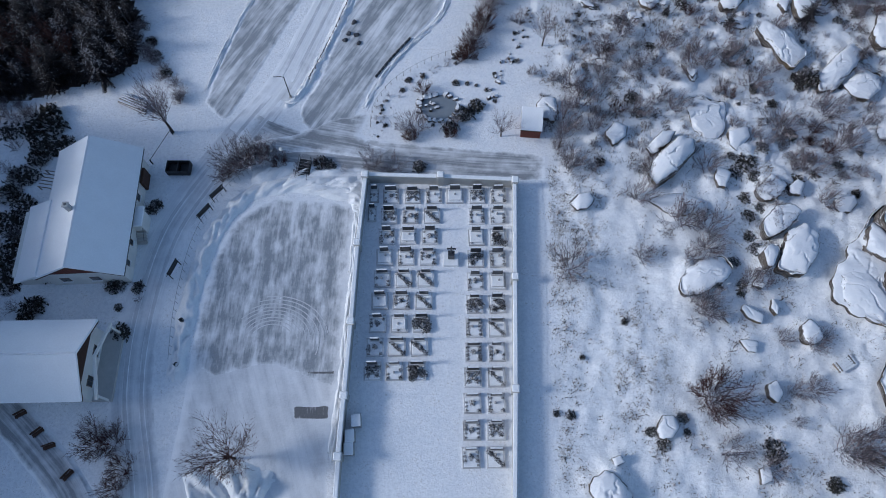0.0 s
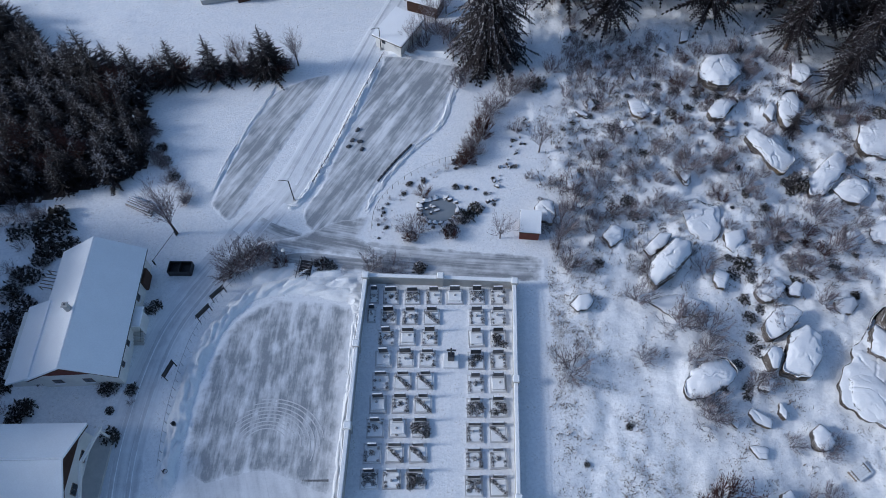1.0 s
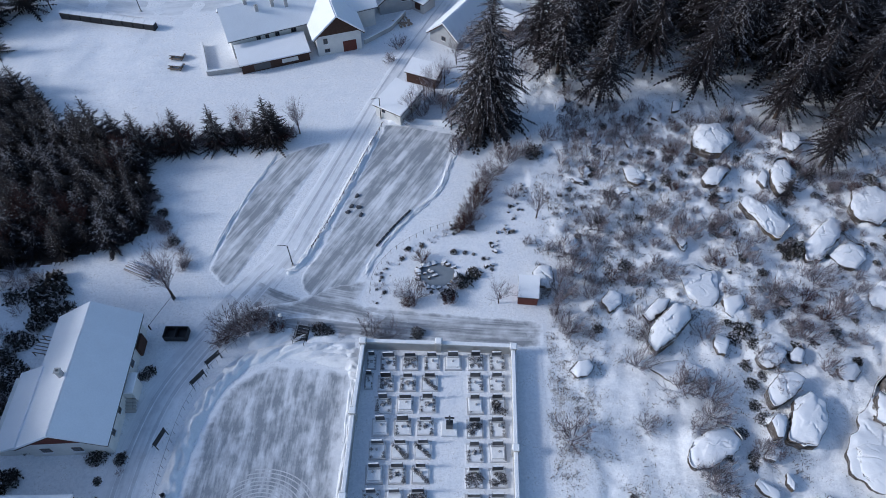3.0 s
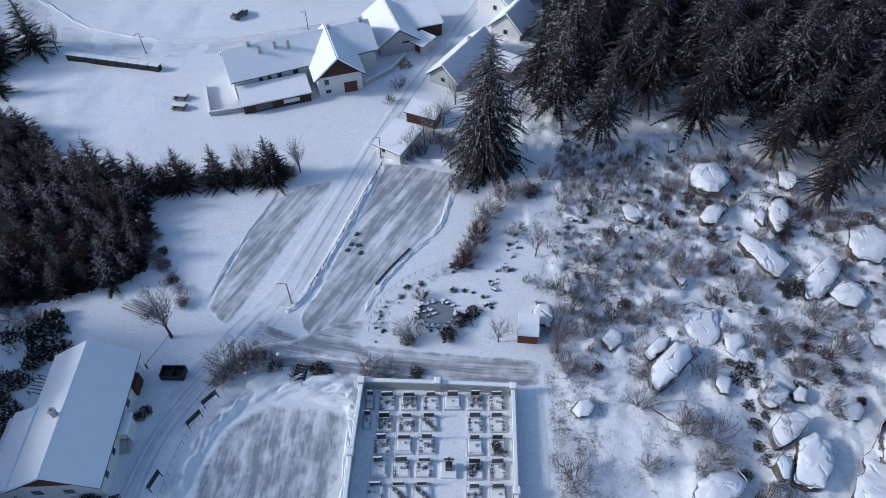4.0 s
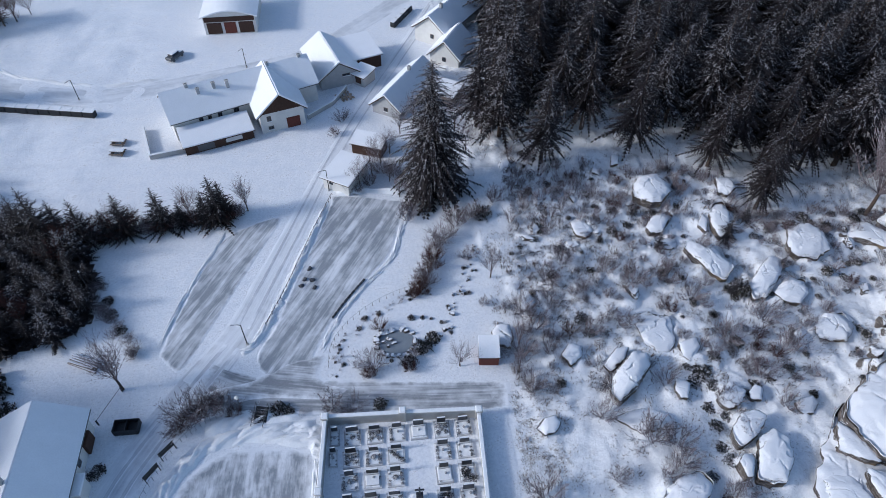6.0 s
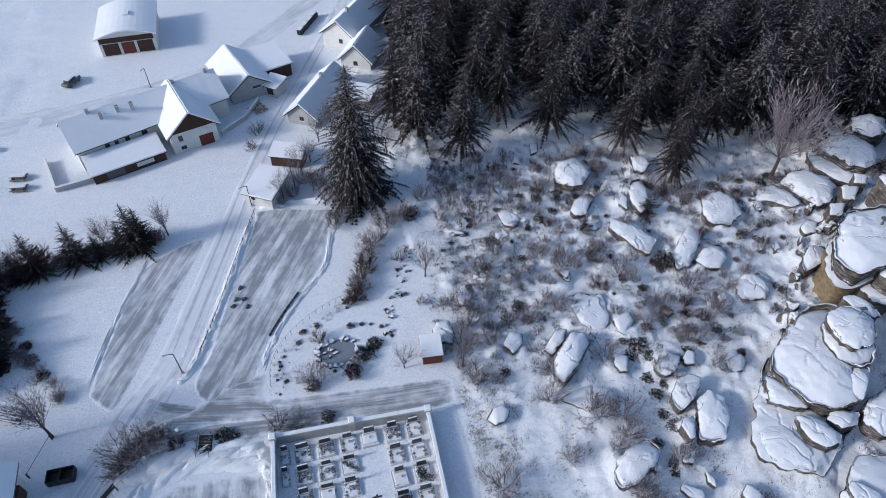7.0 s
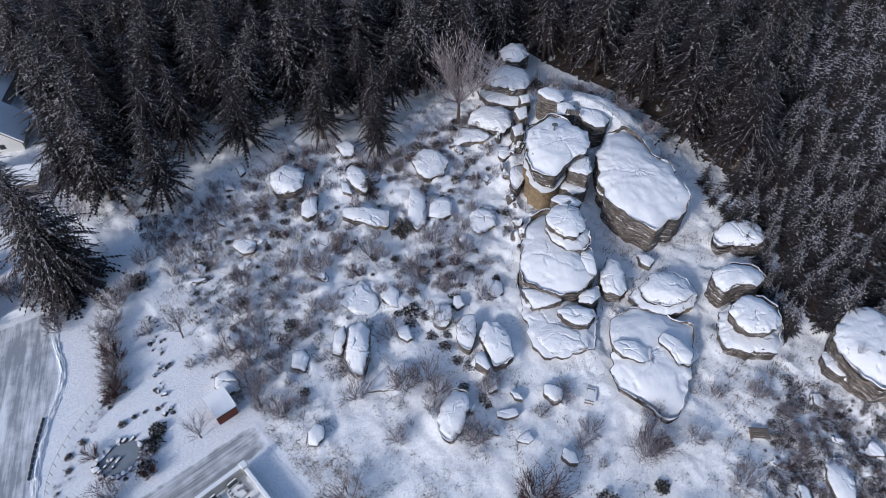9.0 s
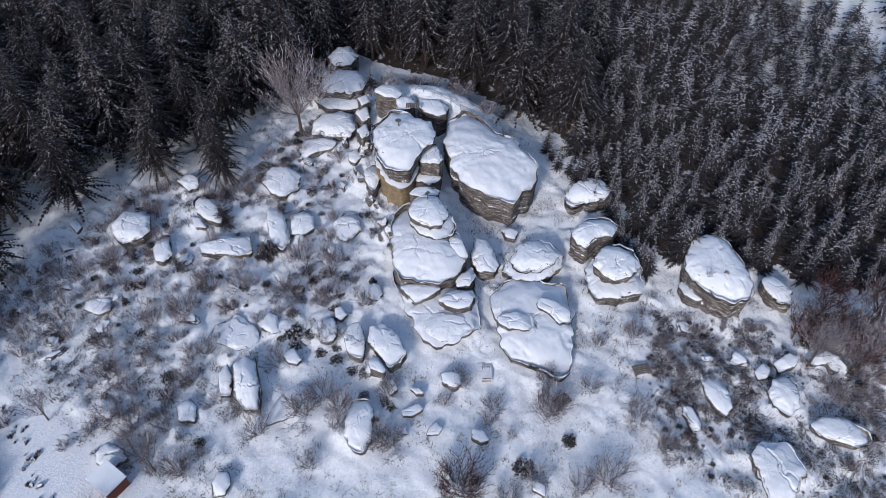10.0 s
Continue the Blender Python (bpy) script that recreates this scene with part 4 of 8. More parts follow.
slab([(13.6, 54.3), (15.5, 54.0), (15.7, 51.9), (15.1, 50.3), (13.4, 50.8), (12.7, 52.8)], 1.4, dome=0.5, label="boulder overgrown by brambles")
slab([(40.5, 89.8), (42.1, 89.7), (41.1, 87.2), (39.6, 86.9)], 0.8, dome=0.5)
slab([(36.5, 87.2), (37.7, 86.0), (37.1, 84.4), (35.8, 85.4)], 0.8, dome=0.3)
slab([(17.8, 59.0), (19.5, 59.7), (20.1, 57.9), (19.0, 56.4), (17.7, 56.7)], 0.9, dome=0.5)
slab([(28.9, 74.2), (30.8, 74.8), (32.4, 71.7), (30.7, 69.8), (29.1, 70.7)], 0.8, dome=0.2)
slab([(26.0, 39.0), (29.7, 40.1), (33.5, 38.5), (33.7, 36.7), (28.8, 36.3)], 0.6, dome=0.6)
slab([(49.8, 38.6), (52.5, 39.1), (52.6, 37.8), (51.1, 36.4), (49.4, 36.8)], 0.9, dome=0.4)
slab([(15.5, 5.0), (17.1, 6.0), (18.1, 5.6), (19.7, 3.8), (20.1, 2.1), (16.0, 2.2), (15.2, 3.8)], 1.5, dome=0.4)
slab([(18.0, 7.2), (19.0, 7.6), (19.5, 6.8), (18.3, 6.3)], 0.9, dome=0.4)
slab([(23.2, 10.2), (24.0, 11.7), (25.4, 11.7), (25.9, 10.4), (24.8, 9.3), (23.5, 9.1)], 1.1, dome=0.4, label="boulder ringed by dark heather")
slab([(41.6, 21.8), (42.8, 22.7), (43.8, 21.4), (43.8, 20.1), (42.4, 19.4), (41.5, 20.1)], 1.3, dome=0.4)
slab([(36.4, 15.0), (37.5, 15.5), (38.1, 14.0), (37.2, 12.8), (36.3, 13.7)], 1.0, dome=0.4)
slab([(34.2, 20.2), (35.0, 20.4), (36.6, 20.1), (36.0, 18.8), (35.0, 18.8)], 0.8, dome=0.3)
slab([(33.7, 6.0), (35.0, 6.4), (35.0, 4.8), (33.7, 4.3)], 0.9, dome=0.3)
rock(68.3, -23.1, 4.2, 2.5, 1.4, -109)
rock(70.4, -31.9, 3.8, 6.9, 3.0, -114)


# ------------------------------------------------------------------ ground
EDGE = [(15, 104), (22, 106), (29, 102.5), (37, 105), (45, 103), (53, 98), (59, 92), (64, 86), (70, 82), (76, 80), (84, 79), (92, 79), (100, 74), (106, 66),
        (108, 57), (105, 45), (101, 34), (93.5, 23.5), (87, 15), (81, 9.5), (76, 5.5), (75, 1.0), (78, -4), (79.5, -8), (81, -16), (83, -25), (93, -38), (103, -48)]
FOREST = EDGE + [(180, -60), (220, 60), (190, 190), (30, 210), (24, 150), (22, 118), (17, 106)]
smooth_edge = smooth_line(EDGE, 4)


def edge_gap(x, y):
    return min(math.hypot(x - a, y - b) for a, b in smooth_edge)


WOOD = [(-47.5, 76), (-54, 79), (-62, 82), (-70, 92), (-84, 98), (-100, 90), (-100, 48), (-61.1, 54.8), (-55.9, 55.5), (-51.1, 57.3), (-46.8, 58.8), (-43.6, 61.1), (-44.3, 67.5), (-45, 70)]


def ground_kind(x, y):
    if x > 14 and inside(x, y, FOREST) and not (x > 134 and y < 5) and (edge_gap(x, y) > (7.5 if y > 62 else 2.2) + 3.5 * fbm(x * 0.3, y * 0.3, 6.1) or x > 100 + 0.1 * y):
        return 2
    if x < -40 and inside(x, y, WOOD):
        return 2
    return 1 if heath(x, y) else 0

def axis(lo, hi, spans):
    inner = []
    for a, b, step in spans:
        inner += list(np.arange(a, b - step / 2, step))
    inner.append(spans[-1][1])
    outer = [60, 150, 400, 1000, 2200]
    return [inner[0] - d for d in outer[::-1]] + inner + [inner[-1] + d for d in outer]


for cx, cy, r, h in DRIFTS:
    reach = 2.0 * r + 1.5
    for i in range(int((cx - reach) // 6), int((cx + reach) // 6) + 1):
        for j in range(int((cy - reach) // 6), int((cy + reach) // 6) + 1):
            NEAR[(i, j)].append((cx, cy, r, h))
gx = axis(-2600, 2600, ((-95, 11.0, 0.8), (11.0, 100, 0.42), (100, 135, 0.8)))
gy = axis(-2600, 2600, ((-45, -35, 0.8), (-35, 100, 0.42), (100, 175, 0.8)))
gv = [(x, y, relief(x, y) if -96 < x < 136 and -46 < y < 176 else -0.02) for y in gy for x in gx]
nx = len(gx)
gf = [(j * nx + i, j * nx + i + 1, (j + 1) * nx + i + 1, (j + 1) * nx + i) for j in range(len(gy) - 1) for i in range(nx - 1)]
ground = mesh_ob("ground", gv, gf, M_SNOW, True)
ground.data.materials.append(M_ROUGH)
# dark floor inside the woods: tree shade is part of its colour
ground.data.materials.append(M_FLOOR)
ground.data.polygons.foreach_set("material_index", [ground_kind(gv[f[0]][0], gv[f[0]][1]) for f in gf])
tagged(ground, "snow-covered ground with heath and trampled patches", "ground", kind="structure")


# ------------------------------------------------------------------ buildings
def gable_walls(length, width, eave, ridge, off=0.0):
    """A closed body with gables at both ends; the ridge runs along y, shifted off from the middle."""
    prof = [(-width / 2, -0.3), (width / 2, -0.3), (width / 2, eave), (off, ridge), (-width / 2, eave)]
    bm = bmesh.new()
    a = [bm.verts.new((x, -length / 2, z)) for x, z in prof]
    b = [bm.verts.new((x, length / 2, z)) for x, z in prof]
    bm.faces.new(a)
    bm.faces.new(b[::-1])
    for i in range(5):
        bm.faces.new((a[i], b[i], b[(i + 1) % 5], a[(i + 1) % 5]))
    bmesh.ops.recalc_face_normals(bm, faces=bm.faces)
    return bm


def slope(x0, z0, x1, z1, y0, y1, thick):
    """One roof side from the eave (x0, z0) to the ridge (x1, z1)."""
    bm = bmesh.new()
    n = Vector((-(z1 - z0), 0, x1 - x0)).normalized() * thick
    if n.z < 0:
        n = -n
    ny = max(2, int((y1 - y0) / 1.2))
    nx_ = 4
    lay = []
    for top in (0, 1):
        g = []
        for j in range(ny + 1):
            row = []
            for i in range(nx_ + 1):
                s, t = i / nx_, j / ny
                x, z, y = x0 + (x1 - x0) * s, z0 + (z1 - z0) * s, y0 + (y1 - y0) * t
                wob = 0.035 * fbm(x * 0.6 + z, y * 0.6, thick * 9) if top and 0 < i and 0 < j < ny else 0
                row.append(bm.verts.new((x + n.x * top, y, z + (n.z + wob) * top)))
            g.append(row)
        lay.append(g)
    for j in range(ny):
        for i in range(nx_):
            for g, flip in ((lay[0], True), (lay[1], False)):
                f = (g[j][i], g[j][i + 1], g[j + 1][i + 1], g[j + 1][i])
                bm.faces.new(f[::-1] if flip else f)
    for j in range(ny):
        for i in (0, nx_):
            bm.faces.new((lay[0][j][i], lay[0][j + 1][i], lay[1][j + 1][i], lay[1][j][i]))
    for i in range(nx_):
        for j in (0, ny):
            bm.faces.new((lay[0][j][i], lay[0][j][i + 1], lay[1][j][i + 1], lay[1][j][i]))
    bmesh.ops.recalc_face_normals(bm, faces=bm.faces)
    return bm


def on_face(face, along, z, length, width, out):
    """Place and turn of a fitting on a wall: S and N are the gable ends, E and W the eaves sides."""
    return {"S": (along, -length / 2 - out, z, 0), "N": (-along, length / 2 + out, z, 180),
            "E": (width / 2 + out, along, z, 90), "W": (-width / 2 - out, -along, z, -90)}[face]


def add_window(house, face, along, z, w_, h_, length, width, frame_mat, panes=2):
    x, y, z_, rz = on_face(face, along, z, length, width, 0.0)
    win = part("window", box(0, -0.02, 0, w_, 0.08, h_), frame_mat, house)
    win.matrix_local = pose(x, y, z_, 0, 0, rz)
    pw = (w_ - 0.12) / panes - 0.05
    for k in range(panes):
        part("pane", box((k - (panes - 1) / 2) * (pw + 0.05), -0.065, 0, pw, 0.03, h_ - 0.16), M_GLASS, win)
    part("sill", box(0, -0.1, -h_ / 2 - 0.04, w_ + 0.15, 0.18, 0.05), M_ROOF, win)


def add_door(house, face, along, w_, h_, length, width, mat, name="door", z0=0.0):
    x, y, z_, rz = on_face(face, along, z0 + h_ / 2, length, width, 0.0)
    d = part(name, box(0, -0.03, 0, w_, 0.08, h_), mat, house)
    d.matrix_local = pose(x, y, z_, 0, 0, rz)
    for k in (-1, 1):
        part("panel", box(k * w_ / 4, -0.085, 0, w_ / 2 - 0.18, 0.03, h_ - 0.3, bevel=0.01), mat, d)
    return d


def chimney(house, x, y, z, top, size=0.55, mat=None):
    c = part("chimney", box(0, 0, (top - z) / 2, size, size, top - z, bevel=0.02), mat or M_GREYWALL, house, "rendered chimney with a snowy cap")
    c.matrix_local = pose(x, y, z)
    part("cap", box(0, 0, top - z + 0.06, size + 0.16, size + 0.16, 0.1, bevel=0.02), M_CONCRETE, c)
    part("flue", box(0, 0, top - z + 0.14, size * 0.45, size * 0.45, 0.08), M_METAL, c)


def gable_house(label, x, y, rz, length, width, eave, ridge, wall=None, gable=None, windows=(), doors=(), chimneys=(), over=0.5, off=0.0, name="house", thick=0.28,
                category="house", west_drop=0.0):
    """A house whose ridge runs along its own y axis."""
    h = thing(name, pose(x, y, 0, 0, 0, rz), label, category)
    part("wall", gable_walls(length, width, eave, ridge - 0.05, off), wall or M_PLASTER, h)
    k_e, k_w = (ridge - eave) / (width / 2 - off), (ridge - eave) / (width / 2 + off)
    part("roof", slope(width / 2 + over, eave - over * k_e, off - 0.02, ridge, -length / 2 - over, length / 2 + over, thick), M_ROOF, h, "roof slope under smooth snow")
    part("roof", slope(-width / 2 - over, eave - over * k_w, off + 0.02, ridge, -length / 2 - over, length / 2 + over, thick), M_ROOF, h, "roof slope under smooth snow")
    for sy in (-1, 1):
        if gable:
            bm = bmesh.new()
            yy = sy * (length / 2 + 0.04)
            p = [(-width / 2, eave - 0.15), (width / 2, eave - 0.15), (width / 2, eave), (off, ridge - 0.08), (-width / 2, eave)]
            f0 = [bm.verts.new((a, yy - 0.03, b)) for a, b in p]
            f1 = [bm.verts.new((a, yy + 0.03, b)) for a, b in p]
            bm.faces.new(f0)
            bm.faces.new(f1[::-1])
            for i in range(5):
                bm.faces.new((f0[i], f1[i], f1[(i + 1) % 5], f0[(i + 1) % 5]))
            bmesh.ops.recalc_face_normals(bm, faces=bm.faces)
            g = part("gable", bm, gable, h, "boarded gable")
            nb = int(width / 0.45)
            for i in range(1, nb):
                bx = -width / 2 + width * i / nb
                top = eave + (ridge - eave) * (1 - abs(bx - off) / (width / 2 + (off if bx < off else -off))) - 0.25
                if top > eave + 0.1:
                    part("batten", box(bx, yy + sy * 0.045, (eave + top) / 2, 0.06, 0.03, top - eave), gable, g)
        for sx, kk in ((1, k_e), (-1, k_w)):
            run = width / 2 + over - sx * off
            lnth = math.hypot(run, run * kk)
            bm = box(0, 0, 0, lnth, 0.06, 0.2)
            b = part("bargeboard", bm, M_WOOD, h)
            b.matrix_local = pose(off + sx * run / 2, sy * (length / 2 + over - 0.05), ridge - run * kk / 2 - 0.13, 0, sx * math.degrees(math.atan(kk)), 0)
    for sx, kk in ((1, k_e), (-1, k_w)):
        part("gutter", tube([(sx * (width / 2 + over + 0.06), -length / 2 - over, eave - over * kk - 0.03), (sx * (width / 2 + over + 0.06), length / 2 + over, eave - over * kk - 0.03)], [0.07, 0.07], 6), M_METAL, h)
    for face, along, z, w_, hh in windows:
        add_window(h, face, along, z, w_, hh, length, width, M_TIMBER)
    for face, along, w_, hh, mat in doors:
        add_door(h, face, along, w_, hh, length, width, mat)
    for cx, cy, top in chimneys:
        zc = ridge - abs(cx - off) * (k_e if cx > off else k_w)
        chimney(h, cx, cy, zc - 0.3, top)
    return h


def flat_shed(label, x, y, rz, sx, sy, front, back, wall, name="shed", over=0.3, snow=0.22, openings=()):
    """A small building with a single sloping roof, falling towards its own -y side."""
    h = thing(name, pose(x, y, 0, 0, 0, rz), label, "shed")
    bm = bmesh.new()
    prof = [(-sy / 2, -0.2), (sy / 2, -0.2), (sy / 2, back), (-sy / 2, front)]
    a = [bm.verts.new((-sx / 2, p, z)) for p, z in prof]
    b = [bm.verts.new((sx / 2, p, z)) for p, z in prof]
    bm.faces.new(a)
    bm.faces.new(b[::-1])
    for i in range(4):
        bm.faces.new((a[i], b[i], b[(i + 1) % 4], a[(i + 1) % 4]))
    bmesh.ops.recalc_face_normals(bm, faces=bm.faces)
    part("wall", bm, wall, h)
    tilt = math.degrees(math.atan2(back - front, sy))
    for nm, dz, th, grow, mat in (("roof", 0.06, 0.12, 0, M_WOOD), ("snow_cover", 0.12 + snow / 2, snow, -0.04, M_ROOF)):
        ob = part(nm, box(0, 0, 0, sx + 2 * over + grow, (sy + 2 * over) / math.cos(radians(tilt)) + grow, th, bevel=0.03), mat, h)
        ob.matrix_local = pose(0, 0, (front + back) / 2 + dz, tilt, 0, 0)
    for along, z, w_, hh, mat in openings:
        part("door" if hh > 1.5 else "window", box(along, -sy / 2 - 0.02, z, w_, 0.08, hh), mat, h)
    return h


# the house with the annex beside the west road
h1 = gable_house("white rendered house with a large snowy gable roof", -42.75, 36.25, 2.2, 16.2, 9.2, 3.75, 6.6, M_PLASTER, M_WOODRED,
                 windows=[("E", -6.3, 1.9, 0.7, 1.0), ("E", -3.6, 1.9, 0.7, 1.0), ("E", 2.6, 1.9, 0.9, 1.1), ("E", 5.6, 2.0, 0.8, 1.0),
                          ("S", -2.5, 1.7, 1.1, 1.0), ("S", 1.0, 1.7, 1.1, 1.0), ("N", 0.0, 1.7, 1.1, 1.0)],
                 chimneys=[(-0.75, -1.2, 7.6)], over=0.55)
part("annex_wall", box(-6.4, -3.6, 1.25, 4.0, 8.6, 2.9), M_PLASTER, h1)
part("annex_roof", slope(-8.0, 2.35, -4.6, 4.0, -8.65, 1.4, 0.28), M_ROOF, h1, "lean-to roof under smooth snow")
part("porch", box(5.15, -0.6, 1.2, 1.2, 2.2, 2.7), M_PLASTER, h1)
part("porch_roof", box(5.25, -0.6, 2.75, 1.6, 2.7, 0.3, bevel=0.05), M_ROOF, h1, "flat porch roof under snow")
for i in range(4):
    part("step", box(5.2, -2.0 - i * 0.34, 0.85 - i * 0.22, 1.3, 0.36, 0.2), M_CONCRETE, h1)
part("handrail", tube([(5.8, -1.8, 1.9), (5.8, -3.2, 1.0)], [0.03, 0.03]), M_METAL, h1)
part("woodpile", box(4.8, 5.6, 1.1, 0.4, 2.2, 2.0, bevel=0.05), M_WOOD, h1, "dark boarded bay at the wall")

# the lower house with a covered terrace
h2 = gable_house("broad house with snowy roof slopes and glazed gable terrace", -49.2, 17.8, 90.5, 19.0, 8.0, 3.6, 6.2, M_PLASTER, M_WOOD, over=0.5,
                 windows=[("S", -2.0, 1.6, 1.2, 1.2), ("S", 1.5, 1.6, 1.2, 1.2)], chimneys=[(0.8, 4.0, 7.2)])
for sx in (-1, 1):
    beam = part("terrace_beam", box(0, 0, 0, 4.9, 0.28, 0.3), M_PLASTER, h2, "white terrace rafter")
    beam.matrix_local = pose(sx * 2.1, -11.3, 3.95, 0, sx * 26, 0)
    part("terrace_post", box(sx * 3.9, -11.3, 1.45, 0.22, 0.22, 3.0), M_PLASTER, h2)
part("terrace_floor", box(0, -10.6, 0.2, 8.0, 2.2, 0.4), M_CONCRETE, h2)

# the farm: long wing, gabled wing, lean-to
fz = 23.0
farm = gable_house("long white farm wing with a deep snowy roof", -26.8, 112.6, fz - 90, 27.6, 9.4, 4.3, 7.5, M_PLASTER, M_WOOD,
                   windows=[("E", -8.8, 3.1, 0.8, 0.9), ("E", -7.2, 3.1, 0.7, 0.8), ("E", -5.3, 3.1, 0.8, 0.9), ("E", -2.2, 3.2, 1.0, 1.1), ("E", 9.6, 3.0, 1.0, 1.2), ("N", 0, 2, 1, 1.2)],
                   chimneys=[(0.15, -9.2, 8.2), (1.6, -7.6, 7.6), (1.4, -4.6, 7.8), (1.9, -2.2, 7.8), (0.1, 6.2, 8.1), (0.1, 12.6, 8.1)], over=0.5, name="farmhouse")
wing = gable_house("gabled white barn wing with a dark boarded gable and red gate", -20.1, 110.3, 17.5, 11.5, 8.3, 4.2, 7.7, M_PLASTER, M_WOOD,
                   windows=[("S", -2.5, 2.9, 0.8, 1.1), ("S", -2.4, 0.9, 1.0, 0.7)], doors=[("S", 1.9, 2.5, 2.2, M_WOODRED)], over=0.6, name="barn_wing")
lean = flat_shed("low lean-to with a snowy roof against the farm", -30.4, 102.6, fz - 3.5, 12.4, 4.6, 1.7, 2.6, M_WOOD, "lean_to", 0.3, 0.3,
                 openings=[(2.6, 1.0, 3.0, 0.8, M_PLASTER), (-2.5, 0.9, 3.0, 1.3, M_METAL)])
yard = thing("yard_wall", pose(0, 0, 0), "low snow-topped garden wall beside the farm", "wall")
for (ax, ay), (bx, by) in (((-44.6, 106.8), (-41.7, 98.0)), ((-41.7, 98.0), (-35.0, 99.6)), ((-14.1, 107.3), (-9.3, 111.7)), ((-9.3, 111.7), (-6.6, 117.0))):
    ang_ = math.degrees(math.atan2(by - ay, bx - ax))
    part("wall_run", box((ax + bx) / 2, (ay + by) / 2, 0.35, math.hypot(bx - ax, by - ay), 0.3, 1.1, ang_), M_CONCRETE, yard)
    part("snow_top", box((ax + bx) / 2, (ay + by) / 2, 0.98, math.hypot(bx - ax, by - ay), 0.42, 0.16, ang_, bevel=0.04), M_BANK, yard)
gable_house("white barn with a snow-covered gable roof", -9.6, 124.2, 18, 12.6, 8.2, 2.7, 5.5, M_GREYWALL, None,
            windows=[("S", 1.2, 2.4, 1.6, 0.5)], over=0.5, name="barn", category="barn")
flat_shed("open shed with snowy roof behind the barn", -3.6, 127.9, 20, 6.4, 8.2, 2.7, 3.4, M_WOOD, "open_shed", 0.4, 0.3)
flat_shed("small rendered hut with a snowy roof", -3.2, 119.6, -40, 3.4, 3.6, 2.1, 2.5, M_GREYWALL, "hut", 0.3, 0.25, openings=[(0.3, 1.2, 1.4, 1.3, M_WOOD)])
hall = thing("hall", pose(-32.3, 149.2, 0, 0, 0, 1), "long hall with a curved snowy roof and red doors", "hall")
arc = [(-5.7 + 11.4 * i / 10, 4.0 + 1.5 * math.sin(math.pi * i / 10)) for i in range(11)]
for nm, dz, ex, mat in (("wall", -0.05, 0.0, M_PLASTER), ("roof", 0.3, 0.6, M_ROOF)):
    bm = bmesh.new()
    sc = (5.7 + ex) / 5.7
    prof = [(x * sc, z + dz) for x, z in arc] + ([(5.7, -0.2), (-5.7, -0.2)] if nm == "wall" else [(x * sc, z) for x, z in arc[::-1]])
    a = [bm.verts.new((x, -7 - ex, z)) for x, z in prof]
    b = [bm.verts.new((x, 7 + ex, z)) for x, z in prof]
    bm.faces.new(a)
    bm.faces.new(b[::-1])
    for i in range(len(prof)):
        j = (i + 1) % len(prof)
        bm.faces.new((a[i], b[i], b[j], a[j]))
    bmesh.ops.recalc_face_normals(bm, faces=bm.faces)
    part(nm, bm, mat, hall)
for dx, w_, mat in ((-3.5, 3.2, M_WOOD), (0.0, 2.6, M_WOODRED), (3.5, 3.2, M_WOOD)):
    part("door", box(dx, -7.03, 1.5, w_, 0.1, 2.6), mat, hall)
part("gable", box(0, -7.04, 3.55, 11.0, 0.1, 1.1), M_WOOD, hall)
part("roof_hatch", box(0.4, 0, 5.95, 1.2, 1.8, 0.35, bevel=0.05), M_BANK, hall)
flat_shed("white garage with a broad snowy roof", -6.9, 88.4, -32, 5.0, 6.4, 2.3, 2.9, M_PLASTER, "garage", 0.4, 0.3, openings=[(-0.9, 1.6, 0.7, 0.5, M_GLASS)])
flat_shed("dark boarded shed with a snowy roof", -2.6, 96.4, -23, 5.6, 3.0, 2.1, 2.6, M_WOOD, "boarded_shed", 0.3, 0.25)
gable_house("cottage with a thinly snowed tiled roof", 5.0, 113.2, -33, 15.0, 6.0, 2.2, 4.8, M_GREYWALL, None, over=0.5, name="cottage", windows=[("S", 0, 1.4, 0.9, 0.9)], chimneys=[(0, 2, 5.6)])
gable_house("small white house with steep snowy roof", 16.0, 127.0, -30, 8.0, 6.6, 2.6, 5.8, M_PLASTER, None, over=0.5, windows=[("S", 0, 1.6, 0.9, 1.0), ("W", 1, 1.8, 0.8, 1.0)])
gable_house("long white house along the street under snow", 17.6, 140.6, -37, 19.0, 7.6, 3.6, 6.6, M_PLASTER, None, over=0.5,
            windows=[("S", 0.6, 2.0, 0.9, 1.0), ("W", 5.0, 1.9, 0.8, 1.0), ("W", 0.0, 1.9, 0.8, 1.0)], chimneys=[(0.2, 2.0, 7.6), (0.2, -5.0, 7.5)])
flat_shed("grey shed with snowy roof behind the cottage", 12.6, 111.5, -33, 6.0, 4.6, 2.3, 2.7, M_TIMBER, "shed")
flat_shed("small red-fronted shed with snow on its roof", 11.9, 49.9, -6, 2.6, 3.0, 1.7, 2.3, M_WOODRED, "garden_shed", 0.15, 0.2)

# ------------------------------------------------------------------ cemetery
CEM = {"nw": (-9.8, 42.0), "ne": (9.2, 41.0)}
wall_group = "cemetery wall runs"


